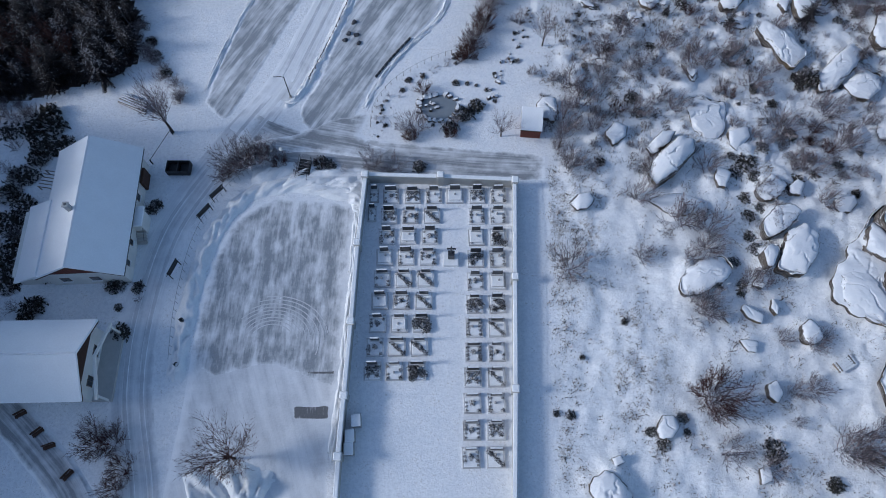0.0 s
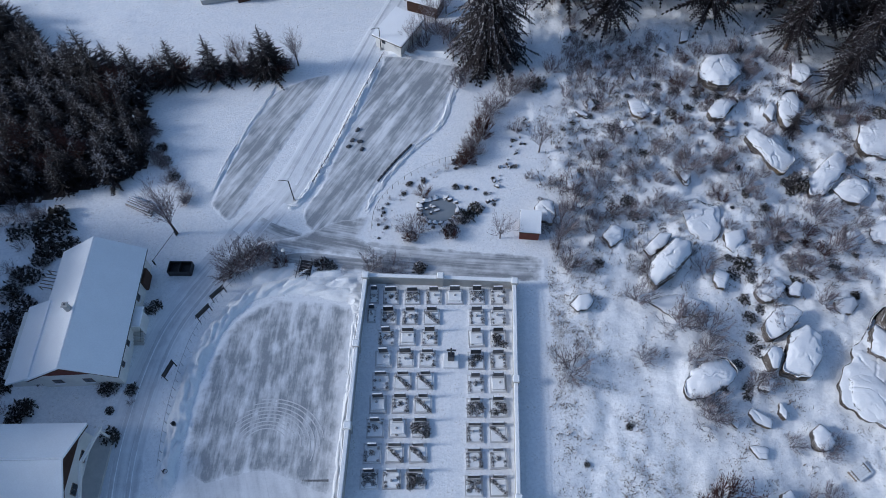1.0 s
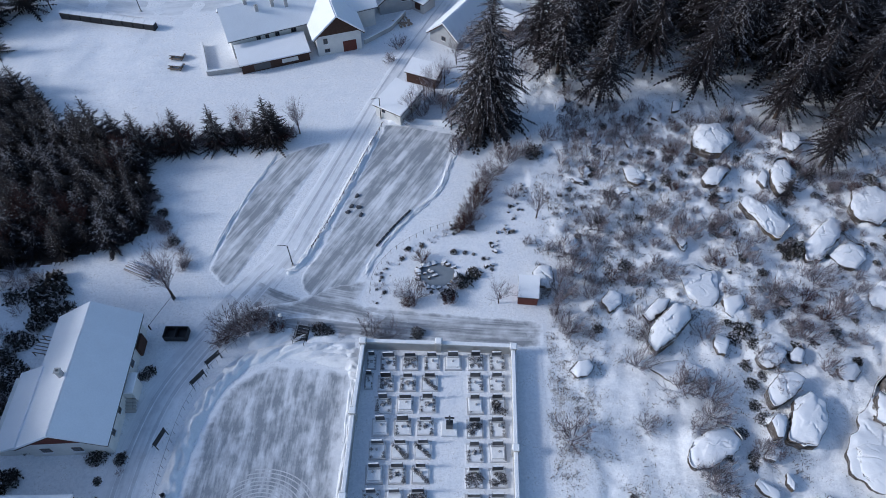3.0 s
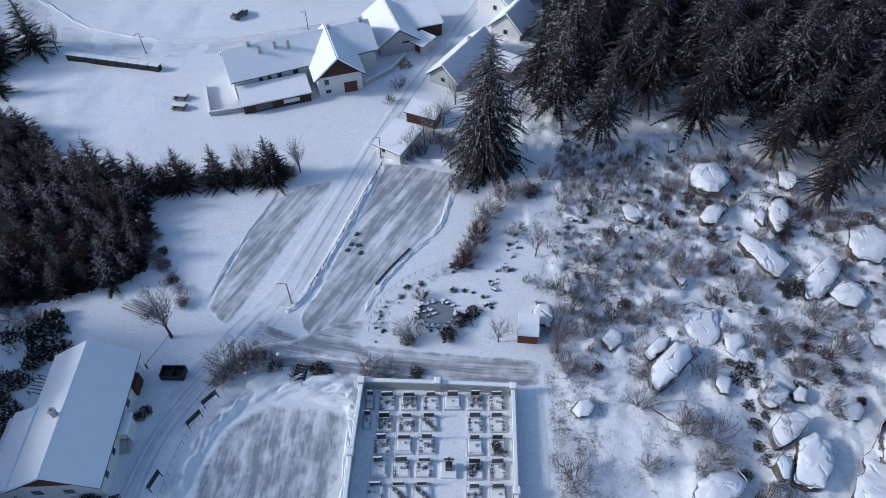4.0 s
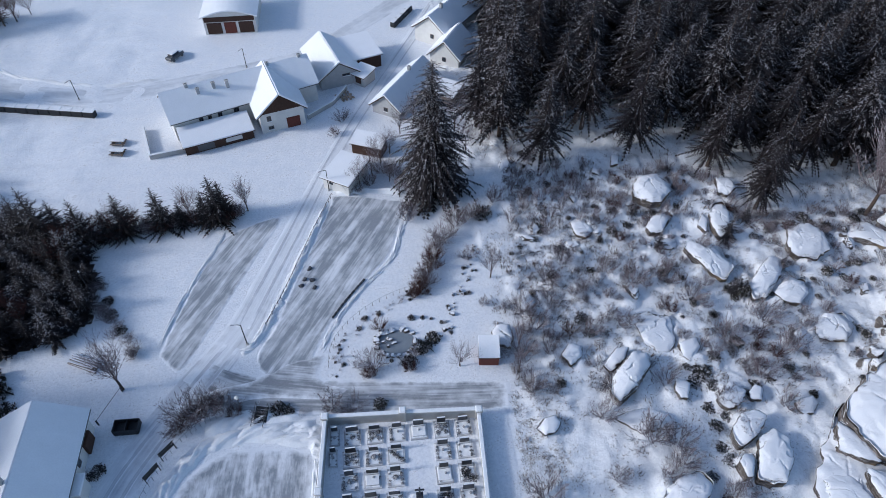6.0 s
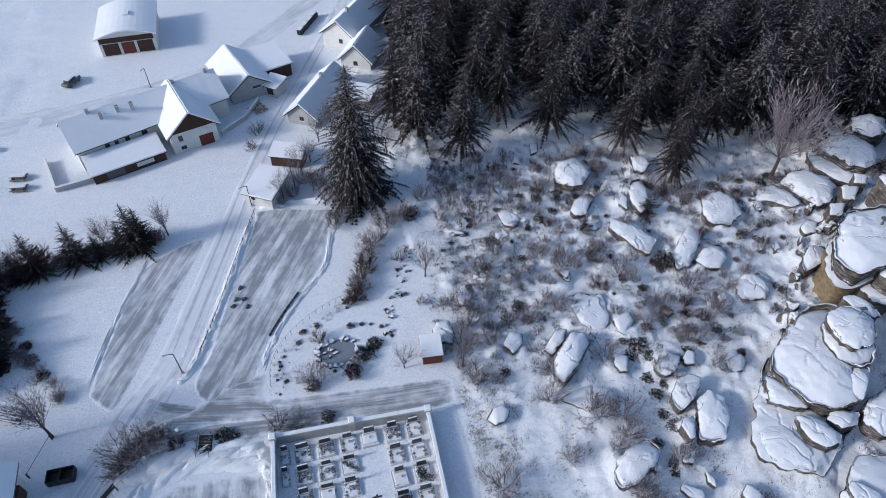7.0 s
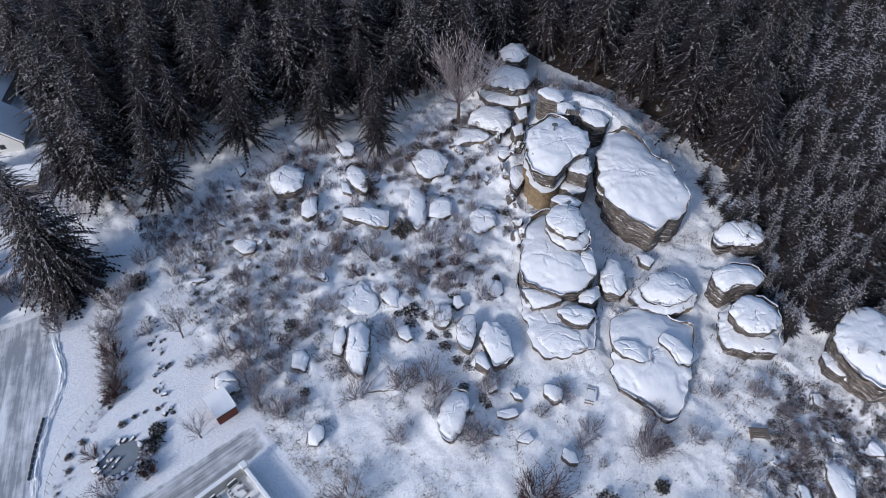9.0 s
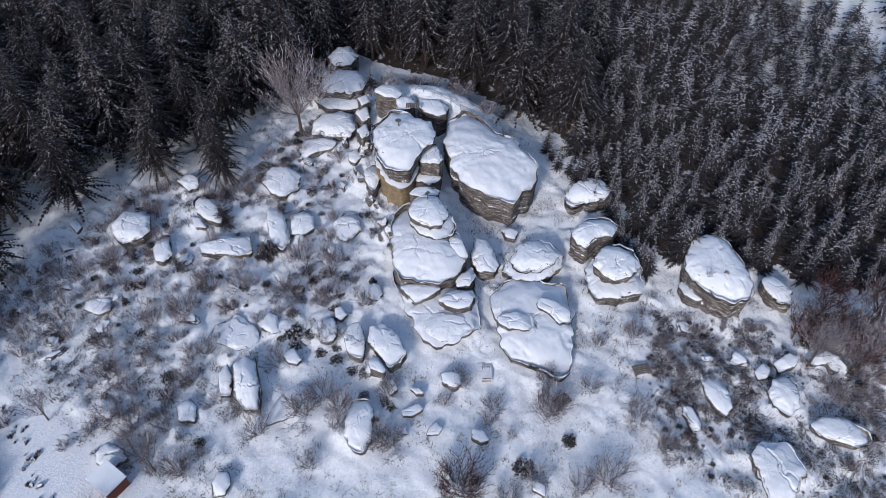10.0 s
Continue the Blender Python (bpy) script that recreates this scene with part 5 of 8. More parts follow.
def wall_run(a, b, height, label="whitewashed cemetery wall with a snow-covered coping"):
    (ax, ay), (bx, by) = a, b
    ln, ang_ = math.hypot(bx - ax, by - ay), math.degrees(math.atan2(by - ay, bx - ax))
    w_ = thing("cemetery_wall", pose((ax + bx) / 2, (ay + by) / 2, 0, 0, 0, ang_), label, "wall", wall_group)
    part("masonry", box(0, 0, height / 2 - 0.15, ln, 0.42, height + 0.3), M_CONCRETE, w_)
    part("coping", box(0, 0, height + 0.05, ln, 0.56, 0.1, bevel=0.02), M_CONCRETE, w_)
    part("snow_top", box(0, 0, height + 0.19, ln - 0.02, 0.5, 0.18, bevel=0.06), M_BANK, w_)


def pillar(x, y, height, size=0.75):
    p = thing("wall_pillar", pose(x, y, 0, 0, 0, -3), "square masonry pillar capped with snow", "pillar", "cemetery wall pillars")
    part("shaft", box(0, 0, height / 2 - 0.15, size, size, height + 0.3, bevel=0.02), M_CONCRETE, p)
    part("cap", box(0, 0, height + 0.07, size + 0.2, size + 0.2, 0.14, bevel=0.03), M_CONCRETE, p)
    part("snow_top", box(0, 0, height + 0.27, size + 0.1, size + 0.1, 0.26, bevel=0.1), M_BANK, p)


W_L = [(-9.8, 41.8), (-10.4, 32.4), (-10.75, 22.5), (-11.1, 14.0), (-11.4, 7.5), (-11.7, -6)]
W_R = [(9.2, 41.0), (8.55, 27.9), (7.95, 14.6), (7.2, 2.0), (6.7, -7)]
wall_run((-9.4, 42.0), (-0.6, 41.6), 1.7)
wall_run((0.1, 41.6), (8.8, 41.1), 1.7)
for pts, hs in ((W_L, (1.6, 1.7, 1.8, 1.9, 1.5)), (W_R, (1.3, 1.35, 1.4, 1.45))):
    for (a, b), hgt in zip(zip(pts, pts[1:]), hs):
        d = Vector((b[0] - a[0], b[1] - a[1])).normalized() * 0.36
        wall_run((a[0] + d.x, a[1] + d.y), (b[0] - d.x, b[1] - d.y), hgt)
for x, y in W_R[:4] + W_L[:2] + W_L[4:5] + [(-0.25, 41.6)]:
    pillar(x, y, 1.7 if x > 5 else 2.1)
gate_line = W_L[2:4]
for x, y in gate_line:
    pillar(x, y, 1.95, 0.76)


# ------------------------------------------------------------------ plants
def needle_crown(height, radius, base, levels, per, seed, droop=0.35, segs=5, wide=0.5, shape=0.8, rime=0.0):
    """Whorls of drooping fronds, each a serrated blade; returns vertices and triangles."""
    rnd = random.Random(seed)
    V, F, R = [], [], []

    def tri(a, b, c):
        V.extend((a, b, c))
        F.append((len(V) - 3, len(V) - 2, len(V) - 1))
    for lv in range(levels):
        t = (lv + rnd.random() * 0.6) / levels
        z0 = base + (height - base) * t
        rad = radius * (1 - t) ** shape * (0.85 + 0.3 * rnd.random()) + 0.007 * height
        n = max(4, int(per * (1 - 0.45 * t)))
        a0 = rnd.random() * 6.28
        for k in range(n):
            a = a0 + 6.283 * k / n + rnd.uniform(-0.45, 0.45)
            ln = rad * rnd.uniform(0.55, 1.2)
            ca, sa = math.cos(a), math.sin(a)
            dr = droop * rnd.uniform(0.6, 1.4) * (1.0 - 0.5 * t)
            pts = []
            for s in range(segs + 1):
                u = s / segs
                r = ln * u
                z = z0 + ln * (0.10 * u - dr * u * u + 0.10 * max(0, u - 0.7))
                pts.append((ca * r, sa * r, z))
            if rnd.random() < rime:
                for s in range(segs // 3, segs):
                    if rnd.random() < 0.3:
                        continue
                    p, q, hw = pts[s], pts[s + 1], 0.035 + 0.012 * ln * (1 - s / segs)
                    for c, d in (((-sa, ca), 1), ((-sa, ca), -1)):
                        tri((p[0] + c[0] * hw * d, p[1] + c[1] * hw * d, p[2] + 0.08), (q[0], q[1], q[2] + 0.08), (p[0] - c[0] * hw * d * 0.2, p[1] - c[1] * hw * d * 0.2, p[2] + 0.09))
                        R.append(len(F) - 1)
            for s in range(segs):
                u = (s + 0.5) / segs
                wd = wide * ln * (0.30 + 0.55 * math.sin(math.pi * min(1, u * 0.8 + 0.12))) * rnd.uniform(0.7, 1.2) * 0.62 * min(1.0, 1.25 - 0.85 * u)
                p, q = pts[s], pts[s + 1]
                m = [(p[i] + q[i]) / 2 for i in range(3)]
                for sg in (-1, 1):
                    tip = (m[0] - sa * sg * wd + ca * wd * 0.55, m[1] + ca * sg * wd + sa * wd * 0.55, m[2] - wd * rnd.uniform(0.15, 0.9))
                    tri(p, q, tip) if sg > 0 else tri(q, p, tip)
                if rnd.random() < 0.55:
                    tri(p, q, (m[0], m[1], m[2] - wd * rnd.uniform(0.4, 0.8)))
    e = height * 0.004
    tri((-e, 0, height * 0.96), (e, 0, height * 0.96), (0, 0, height * 1.015))
    tri((0, -e, height * 0.96), (0, e, height * 0.96), (0, 0, height * 1.015))
    return (V, F, R) if rime else (V, F)


def tri_mesh(name, V, F, mat, R=()):
    me = bpy.data.meshes.new(name)
    me.from_pydata(V, [], F)
    me.materials.append(mat)
    if R:
        me.materials.append(M_RIME)
        for i in R:
            me.polygons[i].material_index = 1
    me.update()
    return me


def trunk_mesh(height, r, seed):
    rnd = random.Random(seed)
    pts = [(rnd.uniform(-0.06, 0.06) * i, rnd.uniform(-0.06, 0.06) * i, height * i / 5 - 0.4 * (i == 0)) for i in range(6)]
    pts = [(x * 0.5, y * 0.5, z) for x, y, z in pts]
    bm = tube(pts, [r * (1.25 if i == 0 else 1 - 0.17 * i) for i in range(6)], 7)
    me = bpy.data.meshes.new("trunk")
    bm.to_mesh(me)
    bm.free()
    me.materials.append(M_BARK)
    return me


SPRUCE = []
for i in range(5):
    hgt = 17.0
    V_, F_, R_ = needle_crown(hgt, 4.2, 5.4 - 0.7 * i, 29, 11, 40 + i, 0.58, 12, 0.25, 0.68, 0.3)
    SPRUCE.append((tri_mesh("crown", V_, F_, M_FIR, R_), trunk_mesh(hgt * 0.96, 0.26, i), hgt))
YOUNG = []
for i in range(5):
    hgt = 8.0
    V_, F_ = needle_crown(hgt, 2.1, 0.35, 19, 9, 70 + i, 0.25, 8, 0.40, 0.85)
    YOUNG.append((tri_mesh("crown", V_, F_, M_FIRFROST), trunk_mesh(hgt * 0.95, 0.12, 20 + i), hgt))


WOODY = []
for i in range(4):
    hgt = 7.0
    V_, F_ = needle_crown(hgt, 2.5, 0.3, 18, 10, 90 + i, 0.10, 9, 0.34, 0.62)
    WOODY.append((tri_mesh("crown", V_, F_, M_WOODFROST if i % 2 else M_WOODLAND), trunk_mesh(hgt * 0.95, 0.12, 30 + i), hgt))


def conifer(kind, x, y, height, rz, label, group, spread=1.0, z=None, name="spruce_tree"):
    crown, trunk, hgt = kind
    s = height / hgt
    t = thing(name, pose(x, y, relief(x, y) - 0.05 if z is None else z, 0, 0, rz), label, "spruce", group)
    t.scale = (s * spread, s * spread, s)
    for nm, me in (("crown", crown), ("trunk", trunk)):
        ob = new(nm, me)
        ob.parent = t
    return t


def twig_set(seed, stems, height, spread, forks, thick, up=0.5):
    """Bare branching stems; returns vertices and faces of thin three-sided twigs."""
    rnd = random.Random(seed)
    V, F = [], []

    def stick(p, q, r0, r1, fine=False):
        d = (q - p)
        if d.length < 1e-4:
            return
        d.normalize()
        a = d.orthogonal().normalized()
        if fine:
            a = (a * rnd.uniform(-1, 1) + d.cross(a) * rnd.uniform(-1, 1)).normalized() * r0 * 2.0
            i0 = len(V)
            V.extend((tuple(p - a), tuple(p + a), tuple(q)))
            F.append((i0, i0 + 1, i0 + 2))
            return
        b = d.cross(a)
        i0 = len(V)
        for c, r in ((p, r0), (q, r1)):
            for k in range(3):
                an = 2.0944 * k
                V.append(tuple(c + (a * math.cos(an) + b * math.sin(an)) * r))
        for k in range(3):
            F.append((i0 + k, i0 + (k + 1) % 3, i0 + 3 + (k + 1) % 3, i0 + 3 + k))

    def grow(p, d, ln, r, depth):
        q = p
        for s in range(2):
            d = (d + Vector((rnd.uniform(-0.2, 0.2), rnd.uniform(-0.2, 0.2), rnd.uniform(-0.05, 0.18)))).normalized()
            q2 = q + d * ln / 2
            stick(q, q2, r * (1 - 0.25 * s), r * (0.75 - 0.25 * s), depth == 0)
            if depth > 0:
                for _ in range(forks if s else max(1, forks - 1)):
                    nd = (d + Vector((rnd.uniform(-0.8, 0.8), rnd.uniform(-0.8, 0.8), rnd.uniform(-0.2, 0.6)))).normalized()
                    grow(q2, nd, ln * rnd.uniform(0.45, 0.7), r * 0.6, depth - 1)
            q = q2
    for k in range(stems):
        a = 6.283 * k / stems + rnd.uniform(-0.4, 0.4)
        lean = rnd.uniform(0.15, 1.0) * spread
        d = Vector((math.cos(a) * lean, math.sin(a) * lean, up + rnd.random() * 0.5)).normalized()
        grow(Vector((math.cos(a) * 0.12, math.sin(a) * 0.12, -0.1)), d, height * rnd.uniform(0.5, 0.8), thick, 2)
    return V, F


BUSH = [tri_mesh("shrub", *twig_set(100 + i, 17, 1.0, 1.25, 4, 0.017, 0.55), M_TWIG) for i in range(5)]
BUSHRED = [tri_mesh("shrub", *twig_set(120 + i, 24, 1.0, 1.1, 4, 0.014, 0.6), M_TWIGRED) for i in range(2)]


def leaf_clump(seed, n, mat):
    """A dense low shrub of many small leafy flakes."""
    rnd = random.Random(seed)
    V, F = [], []
    for _ in range(n):
        u, a = rnd.random() ** 0.4, rnd.random() * 6.283
        ph = math.acos(rnd.random())
        c = Vector((math.cos(a) * math.sin(ph), math.sin(a) * math.sin(ph), math.cos(ph) * 0.8)) * u
        c *= 0.8 + 0.35 * noise.noise(c * 2.5 + Vector((seed, 0, 0)))
        for _k in range(2):
            d = Vector((rnd.gauss(0, 1), rnd.gauss(0, 1), rnd.gauss(0, 0.7))).normalized()
            e = d.orthogonal().normalized()
            s = rnd.uniform(0.09, 0.2)
            V.extend((tuple(c - e * s * 0.5), tuple(c + e * s * 0.5), tuple(c + d * s * 1.3)))
            F.append((len(V) - 3, len(V) - 2, len(V) - 1))
    return tri_mesh("shrub", V, F, mat)


CLUMP = [leaf_clump(200 + i, 330, M_SHRUB) for i in range(4)]
PLANTS = []


BARE, REST = [0], []
FINE = [twig_set(140 + i, 13, 1.0, 1.0, 3, 0.016, 0.75) for i in range(4)]


def bush(x, y, r, kind=0, h=1.0, z=None, far=False):
    rnd = random.Random(len(PLANTS) * 13 + 5)
    meshes, nm, label, cat = ((BUSH, "bare_shrub", "leafless grey-brown shrub with frosted twigs", "shrub"), (BUSHRED, "russet_shrub", "dense leafless shrub of russet twigs", "shrub"),
                              (CLUMP, "evergreen_shrub", "low evergreen shrub dusted with snow", "shrub"))[kind]
    if kind == 0 and (BARE[0] >= 270 or far):
        REST.append((rnd.randrange(4), pose(x, y, (relief(x, y) if z is None else z) - 0.03, 0, 0, rnd.uniform(0, 360)) @ Matrix.Diagonal((r, r, r * h, 1))))
        PLANTS.append((x, y))
        return None
    BARE[0] += kind == 0
    ob = new(nm, meshes[rnd.randrange(len(meshes))])
    ob.matrix_world = pose(x, y, (relief(x, y) if z is None else z) - 0.03, 0, 0, rnd.uniform(0, 360)) @ Matrix.Diagonal((r, r, r * h * rnd.uniform(0.85, 1.1), 1))
    tagged(ob, label, cat, nm.replace("_", " ") + "s")
    PLANTS.append((x, y))
    return ob


def bare_tree(x, y, height, seed, label="leafless tree with a spreading crown of fine twigs", spread=0.75, twigs=15, mat=None):
    rnd = random.Random(seed)
    t = thing("bare_tree", pose(x, y, relief(x, y) - 0.05, 0, 0, rnd.uniform(0, 360)), label, "tree")
    hh = height * 0.35
    part("trunk", tube([(0, 0, -0.2), (0.05, 0.02, hh * 0.5), (0.02, 0.08, hh), (0.06, 0.05, hh * 1.6)], [height * 0.022, height * 0.018, height * 0.014, height * 0.008], 7), M_BARK, t)
    V, F = twig_set(seed, twigs, height * 0.62, spread, 4, height * 0.0045, 0.7)
    lo = [(v[0] + 0.03, v[1] + 0.05, v[2] + hh * 0.85) for v in V]
    c = new("crown", tri_mesh("crown", lo, F, mat or M_TWIG))
    c.parent = t
    return t


# the tall spruce at the end of the parking strip
V_, F_, R_ = needle_crown(25.0, 7.2, 0.9, 58, 15, 11, 0.66, 15, 0.20, 0.52, 0.3)
giant = thing("spruce_tree", pose(7.8, 84.2, 0), "very tall dark spruce with long drooping branches", "spruce")
for nm, me in (("crown", tri_mesh("crown", V_, F_, M_FIR, R_)), ("trunk", trunk_mesh(24.5, 0.45, 3))):
    ob = new(nm, me)
    ob.parent = giant

# the forest behind the heath and the outcrop
def spots(poly, step, jitter, seed):
    rnd = random.Random(seed)
    xs, ys = [p[0] for p in poly], [p[1] for p in poly]
    out, y, row = [], min(ys), 0
    while y < max(ys):
        x = min(xs) + (step / 2 if row % 2 else 0)
        while x < max(xs):
            px_, py_ = x + rnd.uniform(-jitter, jitter), y + rnd.uniform(-jitter, jitter)
            if inside(px_, py_, poly):
                out.append((px_, py_))
            x += step
        y += step * 0.87
        row += 1
    return out


rnd = random.Random(5)


def is_young(x, y):
    """The planted young stand lies south-east of the outcrop."""
    return x > 66 and y < 22 + 0.22 * (x - 90) and x < 175


far_wood = []
for young, step, nearest, seed in ((False, 7.4, 170, 8), (True, 3.9, 170, 9)):
    stand = sorted((p for p in spots(FOREST, step, step * 0.36, seed) if is_young(*p) == young and math.hypot(p[0], p[1]) < 205), key=lambda p: edge_gap(*p))
    for i, (x, y) in enumerate(stand):
        if x > 152 and -36 < y < -10 and rnd.random() < (0.75 if x > 160 and -30 < y < -14 else 0.35):
            continue
        hgt = rnd.uniform(5.5, 10.0) if young else rnd.uniform(15, 25)
        if i < nearest:
            conifer((YOUNG if young else SPRUCE)[rnd.randrange(5)], x, y, hgt, rnd.uniform(0, 360), "frosted young spruce in a dense planted stand" if young else "tall dark spruce with rime along its branches",
                    "spruces of the forest", rnd.uniform(1.0, 1.35) if young else rnd.uniform(1.0, 1.35))
        else:
            far_wood.append((x, y, hgt, rnd.uniform(0, 6.28), rnd.randrange(3), young))
LOWTREE = [needle_crown(1.0, 0.21, 0.1, 15, 8, 300 + i, 0.35, 4, 0.42, 0.75) for i in range(3)]
for young, nm, mat, label in ((False, "far_forest", M_FIR, "dense dark spruce forest dusted with snow"), (True, "far_young_forest", M_FIRFROST, "dense stand of young frosted spruces")):
    V_, F_ = [], []
    for x, y, hgt, a, k, yg in far_wood:
        if yg != young:
            continue
        v, f = LOWTREE[k]
        fat = hgt * (1.5 if yg else 1.15)
        n0, ca, sa = len(V_), math.cos(a) * fat, math.sin(a) * fat
        V_.extend((x + p[0] * ca - p[1] * sa, y + p[0] * sa + p[1] * ca, p[2] * hgt) for p in v)
        F_.extend((n0 + i, n0 + j, n0 + k2) for i, j, k2 in f)
    tagged(new(nm, tri_mesh(nm, V_, F_, mat)), label, "forest", kind="stuff")

# the young wood west of the road
for i, (x, y) in enumerate(spots(WOOD, 2.7, 1.1, 21)):
    if x < -84:
        continue
    conifer(WOODY[rnd.randrange(4)], x, y, rnd.uniform(4.5, 7.5), rnd.uniform(0, 360), "dark frosted young tree in a dense wood", "young trees of the wood", rnd.uniform(0.95, 1.3),
            name="young_tree")
HEDGE = []
for i in range(3):
    V_, F_ = needle_crown(8.0, 2.4, 0.4, 24, 10, 95 + i, 0.18, 9, 0.28)
    HEDGE.append((tri_mesh("crown", V_, F_, M_WOODLAND), trunk_mesh(7.6, 0.12, 40 + i), 8.0))
for x, y, hgt in ((-27.6, 80.6, 6.2), (-29.3, 80.2, 4.6), (-36.0, 79.6, 5.6), (-41.5, 78.6, 5.8), (-44.2, 78.2, 4.2), (-47.4, 77.4, 6.0), (-50.8, 78.0, 5.8), (-53.6, 77.6, 7.6), (-57.0, 79.5, 6.0),
                  (-82.0, 119.6, 8.5), (-87.5, 116, 9), (-91, 112, 9), (-26.6, 81.2, 5.2), (-33.0, 79.9, 3.6)):
    conifer(HEDGE[rnd.randrange(3)], x, y, hgt * 1.6, rnd.uniform(0, 360), "small dark conifer in the hedge row", "hedge row conifers", 1.25, name="small_conifer")
for x, y, r in ((-31, 80.4, 1.4), (-38.5, 79.2, 1.5), (-34.4, 80, 1.3), (-24.6, 81.4, 1.4), (-45.8, 78.6, 1.5), (-40, 79.2, 1.3), (-32, 80.6, 1.5), (-35.3, 79.6, 1.4), (-37.3, 79.6, 1.5), (-43, 78.4, 1.5), (-46.6, 77.6, 1.5), (-49, 77.4, 1.6), (-25.6, 80.8, 1.5), (-28.6, 80.9, 1.6)):
    bush(x, y, r * 1.2, 1 if int(x) % 2 else 0, 1.4)
bare_tree(-23.2, 82.5, 6.0, 51, "slender leafless birch in the hedge row", 0.4)

# shrubs that stand out
bush(15.6, 29.6, 3.02)
bush(25.1, 39.2, 2.50)
bush(30.0, 35.6, 3.27)
bush(33.4, 34.8, 2.85)
bush(24.4, 31.0, 1.76)
bush(30.3, 30.6, 2.00)
bush(32.6, 32.1, 2.41)
bush(31.1, 24.7, 2.71)
bush(30.4, 14.0, 4.03, 1)
bush(21.4, 22.7, 0.60, 2)
bush(16.0, 18.5, 0.46, 2)
bush(31.1, 7.8, 2.48)
bush(38.4, 27.5, 1.97)
bush(44.2, 20.4, 1.52)
bush(39.6, 20.5, 1.37)
bush(45.2, 7.7, 3.19)
bush(41.9, 14.5, 1.84)
bush(41.7, 35.5, 2.04)
bush(48.8, 38.2, 2.07)
bush(17.9, 57.0, 2.71)
bush(16.6, 49.6, 2.62)
bush(19.3, 54.2, 2.67)
bush(16.9, 44.3, 2.56)
bush(22.8, 61.8, 2.76)
bush(26.0, 65.9, 2.34)
bush(27.7, 59.8, 1.82)
bush(32.3, 63.8, 2.32)
bush(35.4, 60.7, 2.75)
bush(40.6, 60.7, 2.75)
bush(43.0, 56.7, 2.70)
bush(31.5, 53.1, 2.22)
bush(26.8, 52.2, 2.21)
bush(21.3, 51.4, 1.76)
bush(47.8, 43.2, 2.54)
bush(53.0, 46.6, 2.58)
bush(45.4, 49.3, 2.61)
bush(52.1, 51.9, 3.08)
bush(41.2, 39.9, 2.09)
bush(34.5, 43.3, 2.12)
bush(27.1, 43.4, 1.70)
bush(50.6, 57.1, 2.19, 2, 1.6)
bush(24.1, 8.7, 1.0, 2, 0.7)
bush(23.3, 10.0, 0.8, 2, 0.7)
bush(26.5, 11.4, 0.9, 2, 0.7)
bush(22.7, 10.0, 0.7, 2, 0.7)
bush(26.8, 10.0, 0.6, 2, 0.7)
bush(39.8, 44.3, 1.7, 2, 0.7)
bush(36.0, 7.8, 1.73, 2)
bush(41.9, 4.3, 1.21, 2)
bush(14.1, 11.9, 0.76, 2)
bush(12.5, 12.1, 0.57, 2)
bush(37.0, 27.5, 1.73)
bush(48.4, 10.1, 2.15)
bush(6.1, 67.2, 2.39, 1)
bush(4.8, 63.8, 2.14)
bush(3.8, 62.2, 1.73, 1)
bush(-3.6, 49.9, 2.63)
bush(-4.0, 48.6, 1.21, 1)
bush(1.1, 49.9, 1.52, 2, 1.3)
bush(3.1, 52.1, 1.71, 2)
bush(4.7, 53.5, 1.41, 2)
bush(-2.6, 56.0, 1.47, 1)
bush(11.4, 68.1, 1.80)
bush(7.9, 72.6, 2.48)
bush(6.7, 70.8, 2.04)
bush(15.3, 77.4, 2.22, 2)
bush(10.6, 75.8, 2.74)
bush(13.7, 77.4, 2.34)
bush(2.9, 77.8, 2.13)
bush(3.5, 79.6, 1.94)
bush(17.5, 80.5, 2.17)
bush(12.7, 59.0, 1.13)
bush(-27.3, 44.1, 3.50)
bush(-24.6, 45.3, 3.20)
bush(-22.9, 45.7, 2.11)
bush(-21.3, 44.8, 1.51, 1)
bush(-15.7, 44.4, 1.60, 2)
bush(-18.2, 43.8, 1.50)
bush(-9.2, 44.3, 2.18)
bush(-6.2, 43.9, 2.00)
bush(-3.0, 44.0, 1.16, 2, 1.5)
bush(-52.6, 47.6, 2.23, 2, 1.2)
bush(-53.0, 45.9, 1.91, 2)
bush(-54.8, 43.9, 1.15, 2)
bush(-54.4, 50.3, 1.82, 2, 1.2)
bush(-7.5, 106.2, 2.01)
bush(-8.9, 101.7, 1.47)
bush(-5.7, 85.6, 2.01)
bush(-2.8, 87.1, 1.80)
bush(1.6, 88.5, 2.50)
bush(-0.4, 90.1, 2.53)
bush(-39.5, 28.3, 1.52, 2)
bush(-49.8, 24.1, 1.35, 2)
bush(-38.0, 21.9, 1.47, 2)
bush(-38.4, 9.1, 2.29, 1)
bush(-35.6, 4.4, 1.75, 1)
bush(-39.1, 10.9, 1.81)
bush(-39.8, 27.9, 1.51, 2)
bush(-49.1, 25.1, 1.90, 2)
bush(-53.2, 32.2, 2.25, 2)
bush(-52.9, 28.4, 2.07, 2)
bush(-53.9, 36.4, 1.79, 2)
bush(-37.0, 38.1, 1.01, 2)
bush(-36.4, 38.7, 0.87, 2)
bush(-55.6, 43.4, 1.48, 2)
bush(-54.9, 49.9, 2.14, 2, 1.4)
bush(-53.1, 46.8, 1.96, 2, 1.2)
bush(-38.9, 25.0, 0.68, 2)
bush(50.0, 4.6, 2.13)
bush(44.1, 7.9, 2.89)
bush(48.6, -2.5, 2.46)
bush(46.8, -6.6, 2.39)
bush(39.3, -1.4, 3.07)
